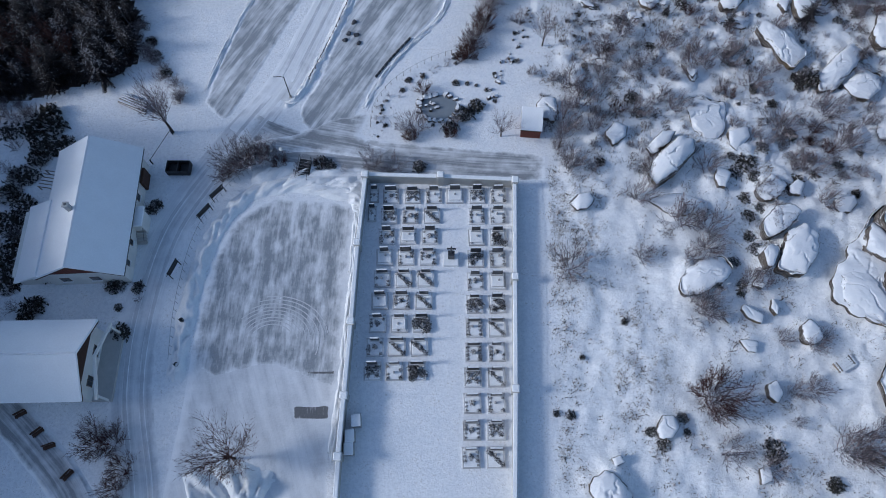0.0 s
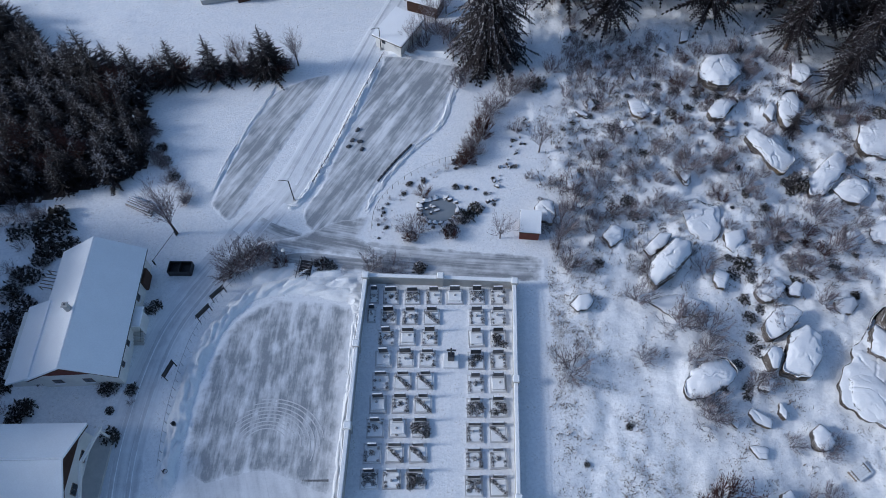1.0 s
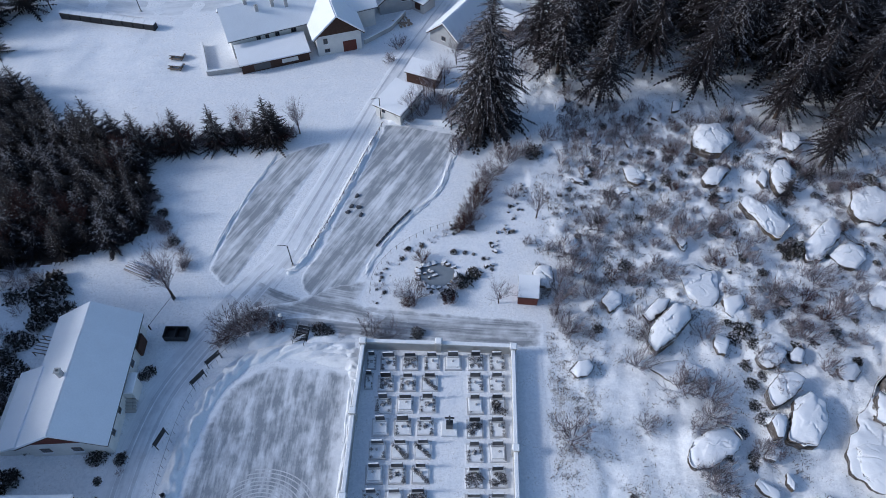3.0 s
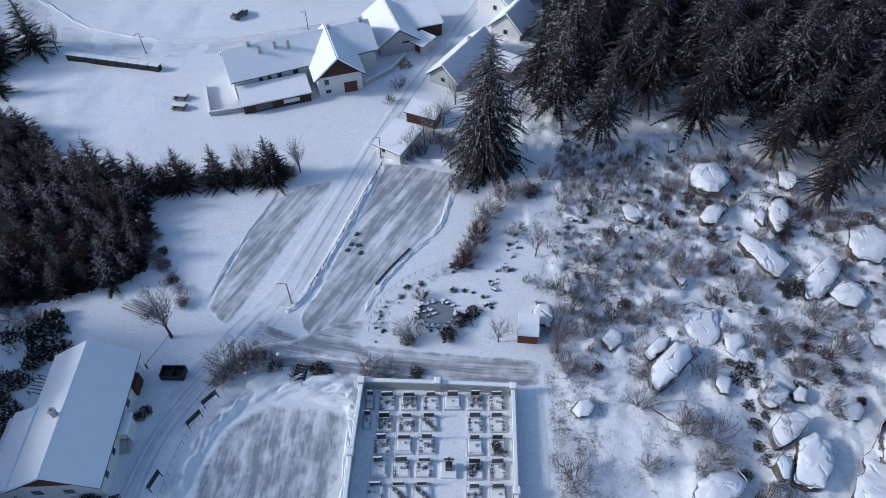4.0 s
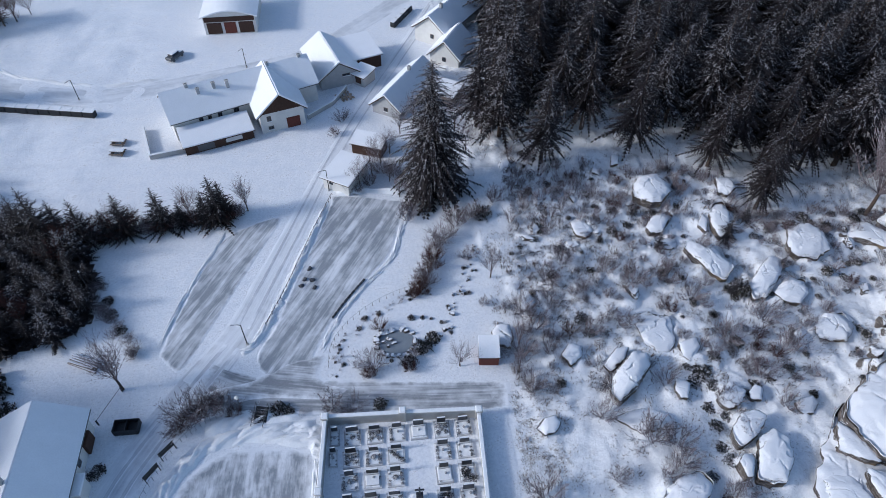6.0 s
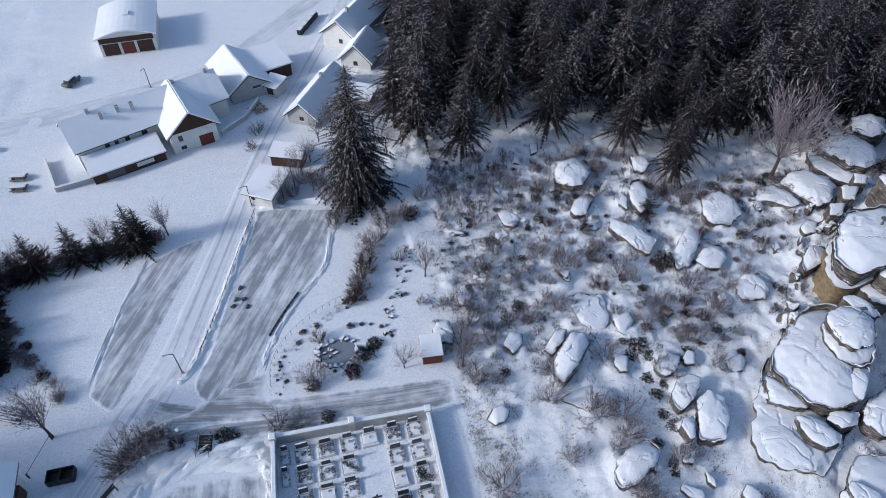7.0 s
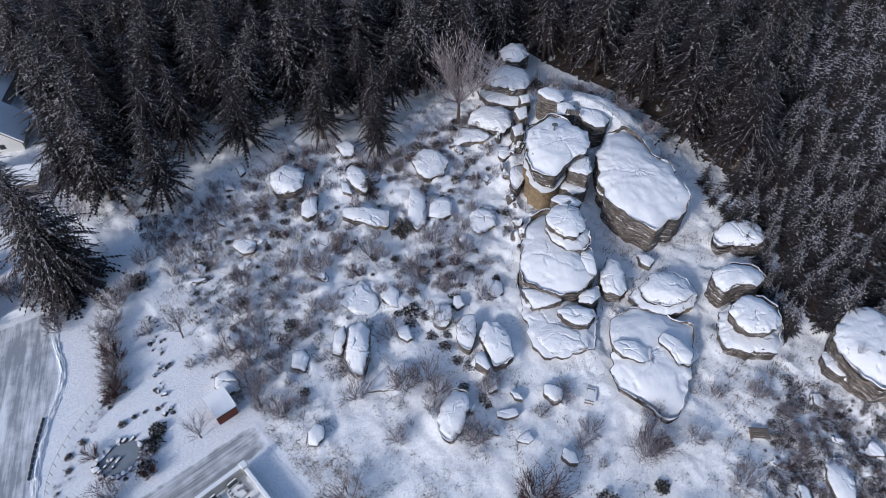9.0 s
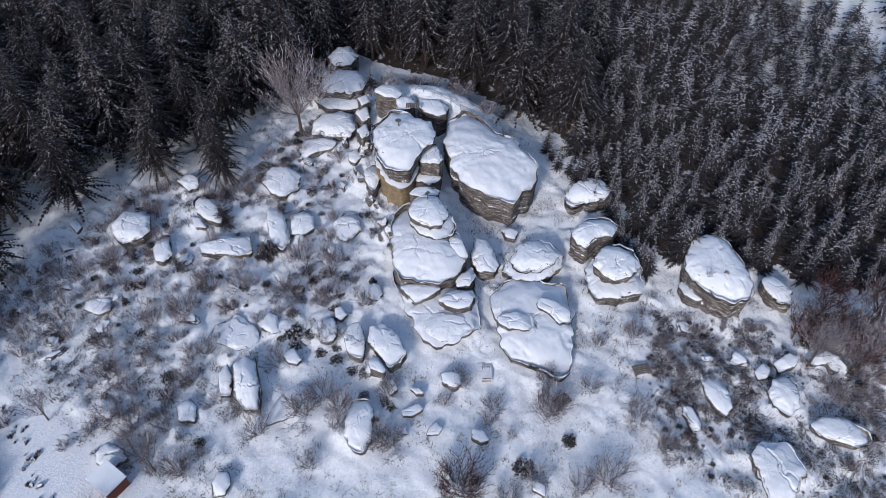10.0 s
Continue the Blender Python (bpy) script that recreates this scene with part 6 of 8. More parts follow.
bush(36.6, 0.8, 2.27)
bush(30.4, 12.8, 3.03)
bush(35.4, 6.0, 1.92)
bush(39.9, 14.3, 1.64)
bush(39.1, 10.8, 0.97)
bush(60.7, 1.7, 2.27)
bush(57.6, 5.6, 1.62)
bush(59.2, 16.8, 1.15, 2)
bush(79.9, -7.8, 1.73, 2)
bush(78.5, -5.1, 1.73, 2)
bush(95.9, 40.5, 2.24)
bush(91.5, 35.6, 1.92)
bush(97.8, 46.9, 2.55)
bush(42.9, 19.3, 1.54)
bush(31.2, 23.6, 2.79)

# low clumps; those beside the split boulder also stand in for its shaded hollow
for x, y, r in [(38.3, 33.7, 1.1), (38.4, 31.6, 1.2), (38.7, 36.4, 1.2), (35.6, 30.2, 1.0), (36.4, 27.1, 1.1), (38.4, 42.9, 1.5), (40.4, 42.0, 1.3), (46.0, 41.4, 1.4), (48.6, 42.4, 1.2), (44.3, 40.4, 1.0), (38.8, 39.1, 1.1), (40.5, 37.5, 1.0), (35.8, 26.1, 0.8), (33.4, 27.1, 0.7), (67.4, 58.1, 1.1), (66.9, 55.8, 0.9), (71.7, 57.4, 0.7), (77.6, 58.8, 0.8), (62.8, 45.5, 0.8), (64.2, 48.7, 1.1), (60.3, 40.8, 0.7), (43.1, 56.1, 0.9), (42.2, 46.2, 1.2), (38.2, 45.2, 1.0), (46.5, 48.3, 1.2), (48.9, 47.4, 0.8), (26.1, 54.6, 1.6), (26.5, 52.0, 1.2), (29.9, 63.4, 1.2), (35.3, 71.2, 1.5), (26.2, 68.3, 1.4), (36.6, 76.0, 1.4), (23.7, 73.3, 1.6)]:
    bush(x, y, r, 2, 0.5)

# thickets of the heath
TRAILS = [smooth_line(line, 5) for line in ([(24.2, 102.4), (22.1, 98.0), (18.7, 91.5), (15.1, 85.4), (10.8, 79.8), (6.3, 74.5), (2.1, 67.2)], [(73.0, 58.9), (62.6, 47.5), (55.5, 39.5), (48.9, 33.1), (45.5, 28.0), (44.6, 22.7), (41.6, 15.4)])]


def on_trail(x, y, gap=1.5):
    return any(math.hypot(x - a, y - b) < gap for line in TRAILS for a, b in line)


THICKET = [(17.0, 104.3), (20.3, 91.5), (18.8, 71.9), (36.0, 70.6), (49.2, 73.0), (52.2, 85.2), (40.5, 85.3), (28.8, 90.7), (21.8, 95.6)]
MIDDLE = [(14.2, 61.6), (20.2, 71.9), (36.0, 70.6), (51.1, 70.5), (41.5, 42.7), (16.2, 42.9), (13.3, 49.8)]
HEATHER = [(65.7, 0.6), (70.4, -12.7), (53.3, -17.5), (46.7, -8.0), (57.2, -1.7)]
FRINGE = [(48, 88), (58, 80), (60, 73), (72, 72), (84, 71), (92, 73), (99, 68), (103, 60), (101, 52), (98, 60), (90, 66), (78, 66), (62, 66), (54, 74), (46, 84)]
EASTERN = [(42, 44), (54, 38), (66, 46), (78, 62), (66, 70), (54, 72), (48, 62)]
RIGHT = [(75.1, -17.4), (81.3, -29.5), (56.7, -30.5), (65.7, -20.0)]
for zone, step, lo, hi, ever, seed in ((THICKET, 2.0, 0.7, 1.7, 0.12, 31), (MIDDLE, 3.1, 0.5, 1.6, 0.16, 32), ([(45, -6), (66, 2), (72, -14), (54, -32), (44, -26)], 2.0, 0.3, 0.9, 0.4, 35), (HEATHER, 1.6, 0.4, 1.0, 0.6, 33), (FRINGE, 1.9, 0.8, 1.9, 0.18, 36), (EASTERN, 2.5, 0.6, 1.6, 0.25, 37), (RIGHT, 2.2, 0.8, 1.8, 0.25, 34)):
    zr = random.Random(seed)
    for x, y in spots(zone, step, step * 0.45, seed):
        if on_trail(x, y) or any(math.hypot(x - a, y - b) < r * 0.8 for a, b, r in ROCKS) or zr.random() < 0.12:
            continue
        k = 2 if zr.random() < ever else (1 if zr.random() < 0.05 else 0)
        bush(x, y, zr.uniform(lo, hi) * (0.7 if k == 2 else 1.0), k, zr.uniform(0.8, 1.3) * (1.25 if seed == 31 and k == 0 else 1), far=seed in (31, 36))

# boulders half buried in the snow among the shrubs
zb = random.Random(44)
for zone, step, seed in ((THICKET, 9.0, 51), (MIDDLE, 9.5, 52), ([(56, 62), (72, 66), (70, 40), (52, 46)], 8.5, 54), (HEATHER, 7.0, 55)):
    for x, y in spots(zone, step, step * 0.45, seed):
        if any(math.hypot(x - a, y - b) < r + 0.7 for a, b, r in ROCKS):
            continue
        s = zb.uniform(1.3, 3.8)
        rock(x, y, s, s * zb.uniform(0.5, 0.9), s * zb.uniform(0.16, 0.28), zb.uniform(0, 180), block=zb.uniform(2.8, 5.0), lumps=0.4, label="boulder half buried in snow among shrubs")

# undergrowth too fine to count: grass tufts, heather and seedlings that pierce the snow
tr_ = random.Random(77)
V_, F_ = [], []
for _ in range(105000):
    x, y = tr_.uniform(12.5, 95), tr_.uniform(-40, 98)
    dens = 0.42 + 0.7 * fbm(x * 0.07, y * 0.07, 6.6) + 1.1 * fbm(x * 0.4, y * 0.4, 2.6)
    pick = tr_.random()
    if pick > (dens + 0.5) ** 2 * 0.5 or dens < -0.5:
        continue
    if inside(x, y, THICKET):
        dens += 0.3
    elif inside(x, y, HEATHER) or inside(x, y, RIGHT) or (44 < x < 75 and -34 < y < 2):
        dens += 0.5
    elif inside(x, y, MIDDLE):
        dens += 0.3
    elif not heath(x, y):
        continue
    elif x < 15.5:
        dens += 0.3
    elif y < 40 and x < 44:
        dens -= 0.12
    if dens < 0 or pick > dens * dens * 0.5 or (inside(x, y, FOREST) and edge_gap(x, y) > 3) or any(math.hypot(x - a, y - b) < r * 0.9 for a, b, r in ROCKS):
        continue
    if on_trail(x, y, 1.2):
        continue
    s = tr_.uniform(0.10, 0.46)
    z = relief(x, y)
    for _k in range(tr_.randrange(4, 9)):
        a, l = tr_.uniform(0, 6.283), s * tr_.uniform(0.5, 1.3)
        ox, oy = x + tr_.gauss(0, s * 0.8), y + tr_.gauss(0, s * 0.8)
        c_, s_ = math.cos(a) * l, math.sin(a) * l
        n0 = len(V_)
        V_.extend(((ox - s_ * 0.14, oy + c_ * 0.14, z - 0.05), (ox + s_ * 0.14, oy - c_ * 0.14, z - 0.05), (ox + c_ * 0.8, oy + s_ * 0.8, z + l * tr_.uniform(0.5, 1.0))))
        F_.append((n0, n0 + 1, n0 + 2))
M_TUFT = foliage("dry_tufts", (0.24, 0.20, 0.165), (0.09, 0.075, 0.065), 0.28, 0.7)
tagged(new("undergrowth", tri_mesh("undergrowth", V_, F_, M_TUFT)), "dry grass tufts and heather poking through snow", "undergrowth", kind="stuff")

# the wood's edge beyond the upper road
for x, y, hgt in ((-98, 141, 6.5), (-94, 146, 6), (-101, 147, 7), (-90, 150, 6), (-86, 153, 5.5), (-80, 156, 5)):
    bare_tree(x, y, hgt, int(-x), "leafless tree at the far wood's edge", 0.9)
for k, (x, y) in enumerate([(-98.2, 148.8), (-89.3, 146.5), (-84.3, 151.0), (-103.0, 152.2), (-95.2, 153.0), (-86.8, 148.7), (-93.8, 144.6), (-82.3, 153.0), (-101.5, 147.4)]):
    bare_tree(x, y, 6.0 + k % 3, 600 + k, "dark leafless tree at the far wood's edge", 0.8, 20, M_TWIGRED)
for x, y in [(-101.5, 148.8), (-98.4, 151.0), (-92.6, 148.2), (-90.1, 152.1), (-86.5, 153.3), (-101.7, 153.9), (-86.5, 112.4), (-91.1, 117.5), (-90.1, 121.7), (-88.5, 109.5), (-82.8, 104.8), (-95.5, 152.2)]:
    conifer(HEDGE[int(-x) % 3], x, y, 7.0 + int(-x) % 3, -x * 37 % 360, "dark conifer at the far wood's edge", "far edge conifers", 1.2, name="small_conifer")
bare_tree(-77.5, 119.2, 6.0, 202, "leafless tree beside the upper road", 0.6)
for x, y, r in ((-96, 143, 1.6), (-92, 148, 1.6), (-99, 144, 1.8), (-88, 151, 1.5), (-83, 155, 1.4), (-78, 117.5, 1.0)):
    bush(x, y, r, 0, 1.2)

for x, y, r, k in ((-27.2, 43.9, 1.5, 1), (-26.2, 45.0, 1.6, 1), (-25.0, 45.9, 1.5, 1), (-23.6, 46.4, 1.3, 1), (-28.2, 42.8, 1.3, 1), (-26.8, 44.8, 1.9, 0), (-24.4, 46.4, 1.8, 0), (-28.4, 43.6, 1.6, 0), (-9.4, 43.6, 1.0, 0), (-8.0, 43.4, 1.1, 0),
                   (-6.6, 43.2, 1.0, 0), (-5.0, 43.0, 0.8, 0), (-14.5, 44.2, 0.9, 2), (-16.2, 44.6, 0.9, 1), (-12.8, 43.6, 0.8, 0)):
    bush(x, y, r, k, 1.0)

for x, y, hgt, z in ((49.5, 56.9, 4.6, None), (41.5, 67.1, 4.2, None), (52.8, 67.6, 6.5, None), (58.5, 60.5, 3.6, None), (40.0, 75.0, 3.2, None), (95.6, 65.8, 5.0, None), (103.9, 51.9, 4.6, None), (32.7, 69.1, 2.6, None), (57.8, 71.8, 4.4, None)):
    conifer(YOUNG[rnd.randrange(5)], x, y, hgt, rnd.uniform(0, 360), "small frosted spruce growing between the boulders", "seedling spruces", 1.1, z, "small_spruce")
bush(71.5, -4.9, 0.9, 0, 1.2, 5.8)
bush(73.2, -7.0, 0.55, 2, 1.2, 5.8)

for x, y, r, k, h in ((-36.6, 9.4, 2.3, 1, 0.9), (-35.0, 6.6, 2.2, 1, 0.9), (-33.6, 1.4, 2.2, 1, 0.9), (-48.4, 29.6, 1.9, 2, 0.9), (-53.2, 33.4, 2.0, 2, 1.0), (-53.6, 30.4, 2.0, 2, 1.0), (-54.6, 36.0, 2.2, 2, 1.0), (-53.2, 38.4, 2.1, 2, 1.0),
                      (-55.4, 40.6, 2.2, 2, 1.0), (-53.6, 43.0, 1.7, 2, 1.0), (-52.2, 50.6, 2.2, 2, 1.2), (-50.4, 47.6, 2.0, 2, 1.1), (-53.4, 52.6, 2.2, 2, 1.2), (-39.2, 30.8, 1.3, 2, 1.1), (-39.6, 29.0, 1.0, 2, 1.0)):
    bush(x, y, r, k, h)

# young spruces that crowd in behind the outcrop
er = random.Random(91)
for x, y in smooth_line([(93, 27), (86, 18), (80, 11), (75, 7), (72.5, 3)], 5):
    conifer(YOUNG[er.randrange(5)], x + er.uniform(-0.5, 1.8), y + er.uniform(-1.5, 0.6), er.uniform(3.5, 8.0), er.uniform(0, 360), "frosted young spruce behind the outcrop", "spruces of the forest", er.uniform(0.8, 1.0))

# bushes along the garden's edge
for x, y, r, k in [(4.2, 63.8, 1.69, 1), (3.4, 62.5, 1.51, 1), (4.9, 65.9, 1.54, 1), (4.0, 64.7, 1.87, 0), (6.2, 68.6, 1.57, 1), (7.4, 71.3, 1.78, 0), (9.5, 73.3, 1.8, 0), (5.7, 67.2, 1.73, 0), (12.0, 76.1, 1.84, 0), (2.6, 61.5, 1.16, 1), (-4.6, 48.6, 1.21, 1), (-5.8, 49.9, 1.07, 0), (1.1, 49.0, 1.36, 1), (1.9, 50.9, 1.23, 0)]:
    bush(x, y, r, k, 1.2)

# spreading trees at the southern end of the heath
for k, (x, y) in enumerate([(72.0, -20.2), (79.0, -27.2), (66.3, -26.9), (69.5, -23.5)]):
    bare_tree(x, y, (6.5, 7.5, 5.5, 5.0)[k], 400 + k, "leafless spreading tree among snowy boulders", 1.2)

for k, (x, y) in enumerate([(73.0, -19.9), (72.7, -23.6), (78.6, -27.6), (72.5, -29.4), (69.1, -25.7), (76.2, -20.7), (70.9, -18.0)]):
    bare_tree(x, y, 6.0 + k % 3, 420 + k, "leafless spreading tree among snowy boulders", 1.1, 22, M_TWIGRED)

# low heather, too dense to count
hr = random.Random(23)
SPRIG = []
for k in range(4):
    pts, tris = [], []
    for _ in range(110):
        u, a, ph = hr.random() ** 0.5, hr.random() * 6.283, hr.random()
        c = Vector((math.cos(a) * u, math.sin(a) * u, ph * (1 - u * u) * 0.6))
        d = Vector((hr.gauss(0, 1), hr.gauss(0, 1), hr.gauss(0.5, 0.7))).normalized()
        e = d.orthogonal().normalized() * hr.uniform(0.03, 0.08)
        tris.append((len(pts), len(pts) + 1, len(pts) + 2))
        pts += [c - e, c + e, c + d * hr.uniform(0.15, 0.34)]
    SPRIG.append((pts, tris))
V_, F_ = [], []
for zone, step, level in ((HEATHER, 0.95, -0.12), ([(45, -6), (66, 2), (72, -14), (54, -32), (44, -26)], 1.0, -0.05), (RIGHT, 0.9, -0.35), (THICKET, 1.2, 0.12), (FRINGE, 1.2, -0.05), (EASTERN, 1.3, 0.18), (MIDDLE, 1.3, 0.22)):
    for x, y in spots(zone, step, step * 0.5, 61):
        if fbm(x * 0.28, y * 0.28, 4.4) < level or on_trail(x, y) or any(math.hypot(x - a, y - b) < r * 0.95 for a, b, r in ROCKS):
            continue
        pts, tris = SPRIG[hr.randrange(4)]
        r, a, z, n0 = hr.uniform(0.4, 0.95), hr.uniform(0, 6.283), relief(x, y), len(V_)
        ca, sa = math.cos(a) * r, math.sin(a) * r
        V_.extend((x + p.x * ca - p.y * sa, y + p.x * sa + p.y * ca, z + p.z * r - 0.03) for p in pts)
        F_.extend((n0 + i, n0 + j, n0 + k) for i, j, k in tris)
M_HEATH = foliage("dry_heather", (0.10, 0.082, 0.085), (0.03, 0.024, 0.027), 0.2, 0.7)
tagged(new("heather", tri_mesh("heather", V_, F_, M_HEATH)), "low dark heather dusted with snow", "heather", kind="stuff")

# brush along the foot of the western wood
br = random.Random(71)
for x, y in [(-59.5, 52.7), (-58.7, 52.4), (-58.3, 54.7), (-60.2, 51.4), (-60.0, 54.0), (-55.6, 52.9), (-56.4, 52.9), (-58.1, 54.3), (-56.8, 51.3), (-57.6, 51.8), (-58.1, 54.7), (-56.6, 52.4), (-60.2, 54.9), (-56.3, 52.9), (-37.1, 57.4), (-36.2, 55.2), (-39.1, 60.1), (-43.6, 65.2), (-35.9, 55.0), (-41.2, 62.5), (-40.6, 61.6), (-35.9, 55.1), (-35.9, 56.0), (-41.5, 63.1), (-36.1, 55.5), (-41.4, 63.2), (-41.8, 61.9), (-36.1, 54.5), (-40.9, 61.5), (-37.0, 57.9), (-39.1, 58.5), (-40.1, 61.2), (-38.8, 60.4), (-43.2, 65.8), (-42.1, 63.3), (-42.9, 63.4), (-44.1, 66.0), (-43.6, 68.4), (-44.4, 67.8), (-43.9, 67.5), (-44.0, 67.4), (-43.3, 67.8), (-44.2, 67.0), (-45.1, 68.7)]:
    bush(x, y, br.uniform(1.0, 1.7), 0, 0.9, far=True)
for k, (x, y, hgt) in enumerate([(-61.3, 61.0, 5), (-55.6, 59.9, 5), (-51.8, 62.0, 5), (-50.2, 72.3, 5), (-49.6, 76.1, 6), (-47.0, 78.0, 5), (-43.9, 78.7, 5.5), (-40.3, 79.3, 5), (-32.6, 82.6, 5), (-60.2, 64.3, 6), (-54.6, 63.7, 5.5), (-61.6, 58.0, 5)]):
    bare_tree(x, y, hgt, 500 + k, "leafless brown tree at the edge of the wood", 0.8, 18, M_TWIGRED)
for k, (x, y) in enumerate([(-30.1, 81.3), (-38.7, 80.6), (-41.0, 79.2), (-48.4, 77.7), (-37.0, 80.8), (-37.0, 80.1), (-36.0, 80.5), (-35.3, 80.0), (-48.6, 78.6), (-35.8, 79.5), (-44.2, 78.8), (-37.7, 80.2), (-42.1, 79.4), (-41.9, 79.0), (-43.3, 79.1), (-34.3, 81.4), (-38.0, 79.5), (-43.1, 79.3), (-33.6, 81.2), (-45.4, 78.6), (-35.7, 81.0), (-42.9, 79.2), (-33.0, 80.9), (-32.6, 81.5), (-42.4, 78.8), (-32.0, 81.1), (-44.8, 79.2), (-39.0, 80.2), (-33.4, 80.2), (-45.5, 78.8)]):
    bush(x, y, br.uniform(0.9, 1.4), 1 if k % 2 else 0, 1.3, far=k % 2 == 0)

# spruces that stand forward of the forest's edge
for x, y, hgt in [(60.5, 74.0, 13.5), (65.5, 80.0, 16.0), (68.5, 87.0, 17.0), (57.0, 85.6, 16.0), (44.7, 92.4, 19.0), (27.7, 89.9, 18.0), (21.5, 98.0, 20.0), (37.4, 98.8, 19.0), (33.0, 101.0, 20.0), (50.5, 97.5, 19.0), (17.8, 101.8, 18.0), (62.0, 88.5, 17.0)]:
    conifer(SPRUCE[br.randrange(5)], x, y, hgt, br.uniform(0, 360), "dark spruce standing forward among the boulders", "spruces of the forest", 1.2)


# ------------------------------------------------------------------ graves
GRAVES = []
M_GRAVEPLANT = foliage("grave_shrubs", (0.06, 0.058, 0.055), (0.018, 0.018, 0.018), 0.34, 0.7)
FLOWERS = [leaf_clump(400 + i, 130, M_GRAVEPLANT) for i in range(3)]
M_KERB = plain("grave_kerb_stone", (0.60, 0.60, 0.61), 0.6, 0.8, 2.0, 30.0, random_amount=0.25)


def lathe(profile, n=10):
    bm = bmesh.new()
    rings = [[bm.verts.new((r * math.cos(6.2832 * k / n), r * math.sin(6.2832 * k / n), z)) for k in range(n)] for r, z in profile]
    for a, b in zip(rings, rings[1:]):
        for k in range(n):
            bm.faces.new((a[k], a[(k + 1) % n], b[(k + 1) % n], b[k]))
    bm.faces.new(rings[0][::-1])
    bm.faces.new(rings[-1])
    return bm


def grave(x, y, w_, l_, style, seed):
    rr = random.Random(seed)
    words = ("planted with round frosted shrubs", "covered by a flat snowy slab", "thickly overgrown with evergreens", "with shrubs in its corners", "with a diagonal planted bed", "under plain snow")[style]
    g = thing("grave", pose(x, y, 0, 0, 0, rr.uniform(-2, 0.5) + 1.5), "stone-edged grave " + words + " and a dark headstone", "grave", "graves in the cemetery")
    for sx, sy, px_, py_ in ((w_, 0.16, 0, l_ / 2 - 0.08), (w_, 0.16, 0, -l_ / 2 + 0.08), (0.16, l_ - 0.33, w_ / 2 - 0.08, 0), (0.16, l_ - 0.33, -w_ / 2 + 0.08, 0)):
        part("kerb", box(px_, py_, 0.05, sx, sy, 0.30, bevel=0.02), M_KERB, g)
    part("bed", box(0, 0, 0.10, w_ - 0.34, l_ - 0.34, 0.26, bevel=0.05), M_BANK, g, "bed under smooth snow")
    hw, hh = w_ * rr.uniform(0.5, 0.72), rr.uniform(0.75, 1.15)
    part("plinth", box(0, l_ / 2 - 0.3, 0.34, hw + 0.25, 0.42, 0.24, bevel=0.02), M_KERB, g)
    st = part("headstone", box(0, l_ / 2 - 0.3, 0.46 + hh / 2, hw, 0.2, hh, bevel=0.03), M_GRANITE, g, "dark polished headstone")
    part("snow_top", box(0, l_ / 2 - 0.3, 0.5 + hh, hw * 0.96, 0.17, 0.08, bevel=0.03), M_BANK, st)
    if style in (1, 5):
        part("slab", box(0, -0.12, 0.29, w_ - 0.5, l_ - 0.95, 0.14, bevel=0.03), M_BANK if style == 5 else M_KERB, g)
        if style == 1:
            part("snow_cover", box(0, -0.12, 0.40, w_ - 0.56, l_ - 1.0, 0.08, bevel=0.03), M_BANK, g)
    part("lantern", lathe([(0.13, 0.1), (0.15, 0.35), (0.12, 0.46), (0.05, 0.5)], 8), M_GREYWALL, g).matrix_local = pose(rr.uniform(-0.2, 0.2), rr.uniform(-0.2, 0.3), 0.1)

    def plant(px_, py_, r):
        ob = new("shrub", FLOWERS[rr.randrange(3)])
        ob.parent = g
        ob.matrix_local = pose(px_, py_, 0.2, 0, 0, rr.uniform(0, 360)) @ Matrix.Diagonal((r * 1.45, r * 1.45, r * rr.uniform(0.9, 1.4), 1))
    if style == 0:
        for sx in (-1, 1):
            plant(sx * w_ * 0.22, l_ * 0.18, w_ * 0.2)
            plant(sx * w_ * 0.24, -l_ * 0.2, w_ * 0.15)
        plant(0, -l_ * 0.05, w_ * 0.14)
    elif style == 2:
        for _ in range(9):
            plant(rr.uniform(-0.36, 0.36) * w_, rr.uniform(-0.38, 0.25) * l_, rr.uniform(0.14, 0.26) * w_)
    elif style == 3:
        for sx in (-1, 1):
            for k in range(4):
                if rr.random() < 0.8:
                    plant(sx * w_ * 0.34, (-0.36 + 0.2 * k) * l_, rr.uniform(0.07, 0.13) * w_)
        if rr.random() < 0.6:
            plant(0, 0, 0.16 * w_)
    elif style == 4:
        for k in range(6):
            t = k / 5 - 0.5
            plant(t * w_ * 0.7, -t * l_ * 0.6 - 0.1, rr.uniform(0.10, 0.16) * w_)
    else:
        for _ in range(2):
            plant(rr.uniform(-0.35, 0.35) * w_, rr.uniform(-0.35, 0.2) * l_, rr.uniform(0.07, 0.12) * w_)
    GRAVES.append(g)
    return g


LEFT_STYLES = ["303", "034", "313", "533", "344", "134", "312", "344", "032"]
RIGHT_STYLES = ["03", "33", "52", "23", "31", "22", "34", "33", "04", "33", "30", "34"]
for i, row in enumerate(LEFT_STYLES):
    yy = 39.7 - 2.83 * i
    for j, s_ in enumerate(row):
        xx = (-6.6, -3.85, -1.1)[j] - (39.7 - yy) * (0.072, 0.082, 0.088)[j]
        grave(xx, yy, 2.05, 2.2, int(s_), 500 + i * 10 + j)
for i, row in enumerate(RIGHT_STYLES):
    yy = 39.7 - 2.93 * i
    for j, s_ in enumerate(row):
        xx = (4.45, 7.15)[j] - (39.7 - yy) * 0.049
        grave(xx, yy, 2.0, 2.3, int(s_), 700 + i * 10 + j)
grave(1.6, 39.7, 2.2, 2.2, 1, 801)
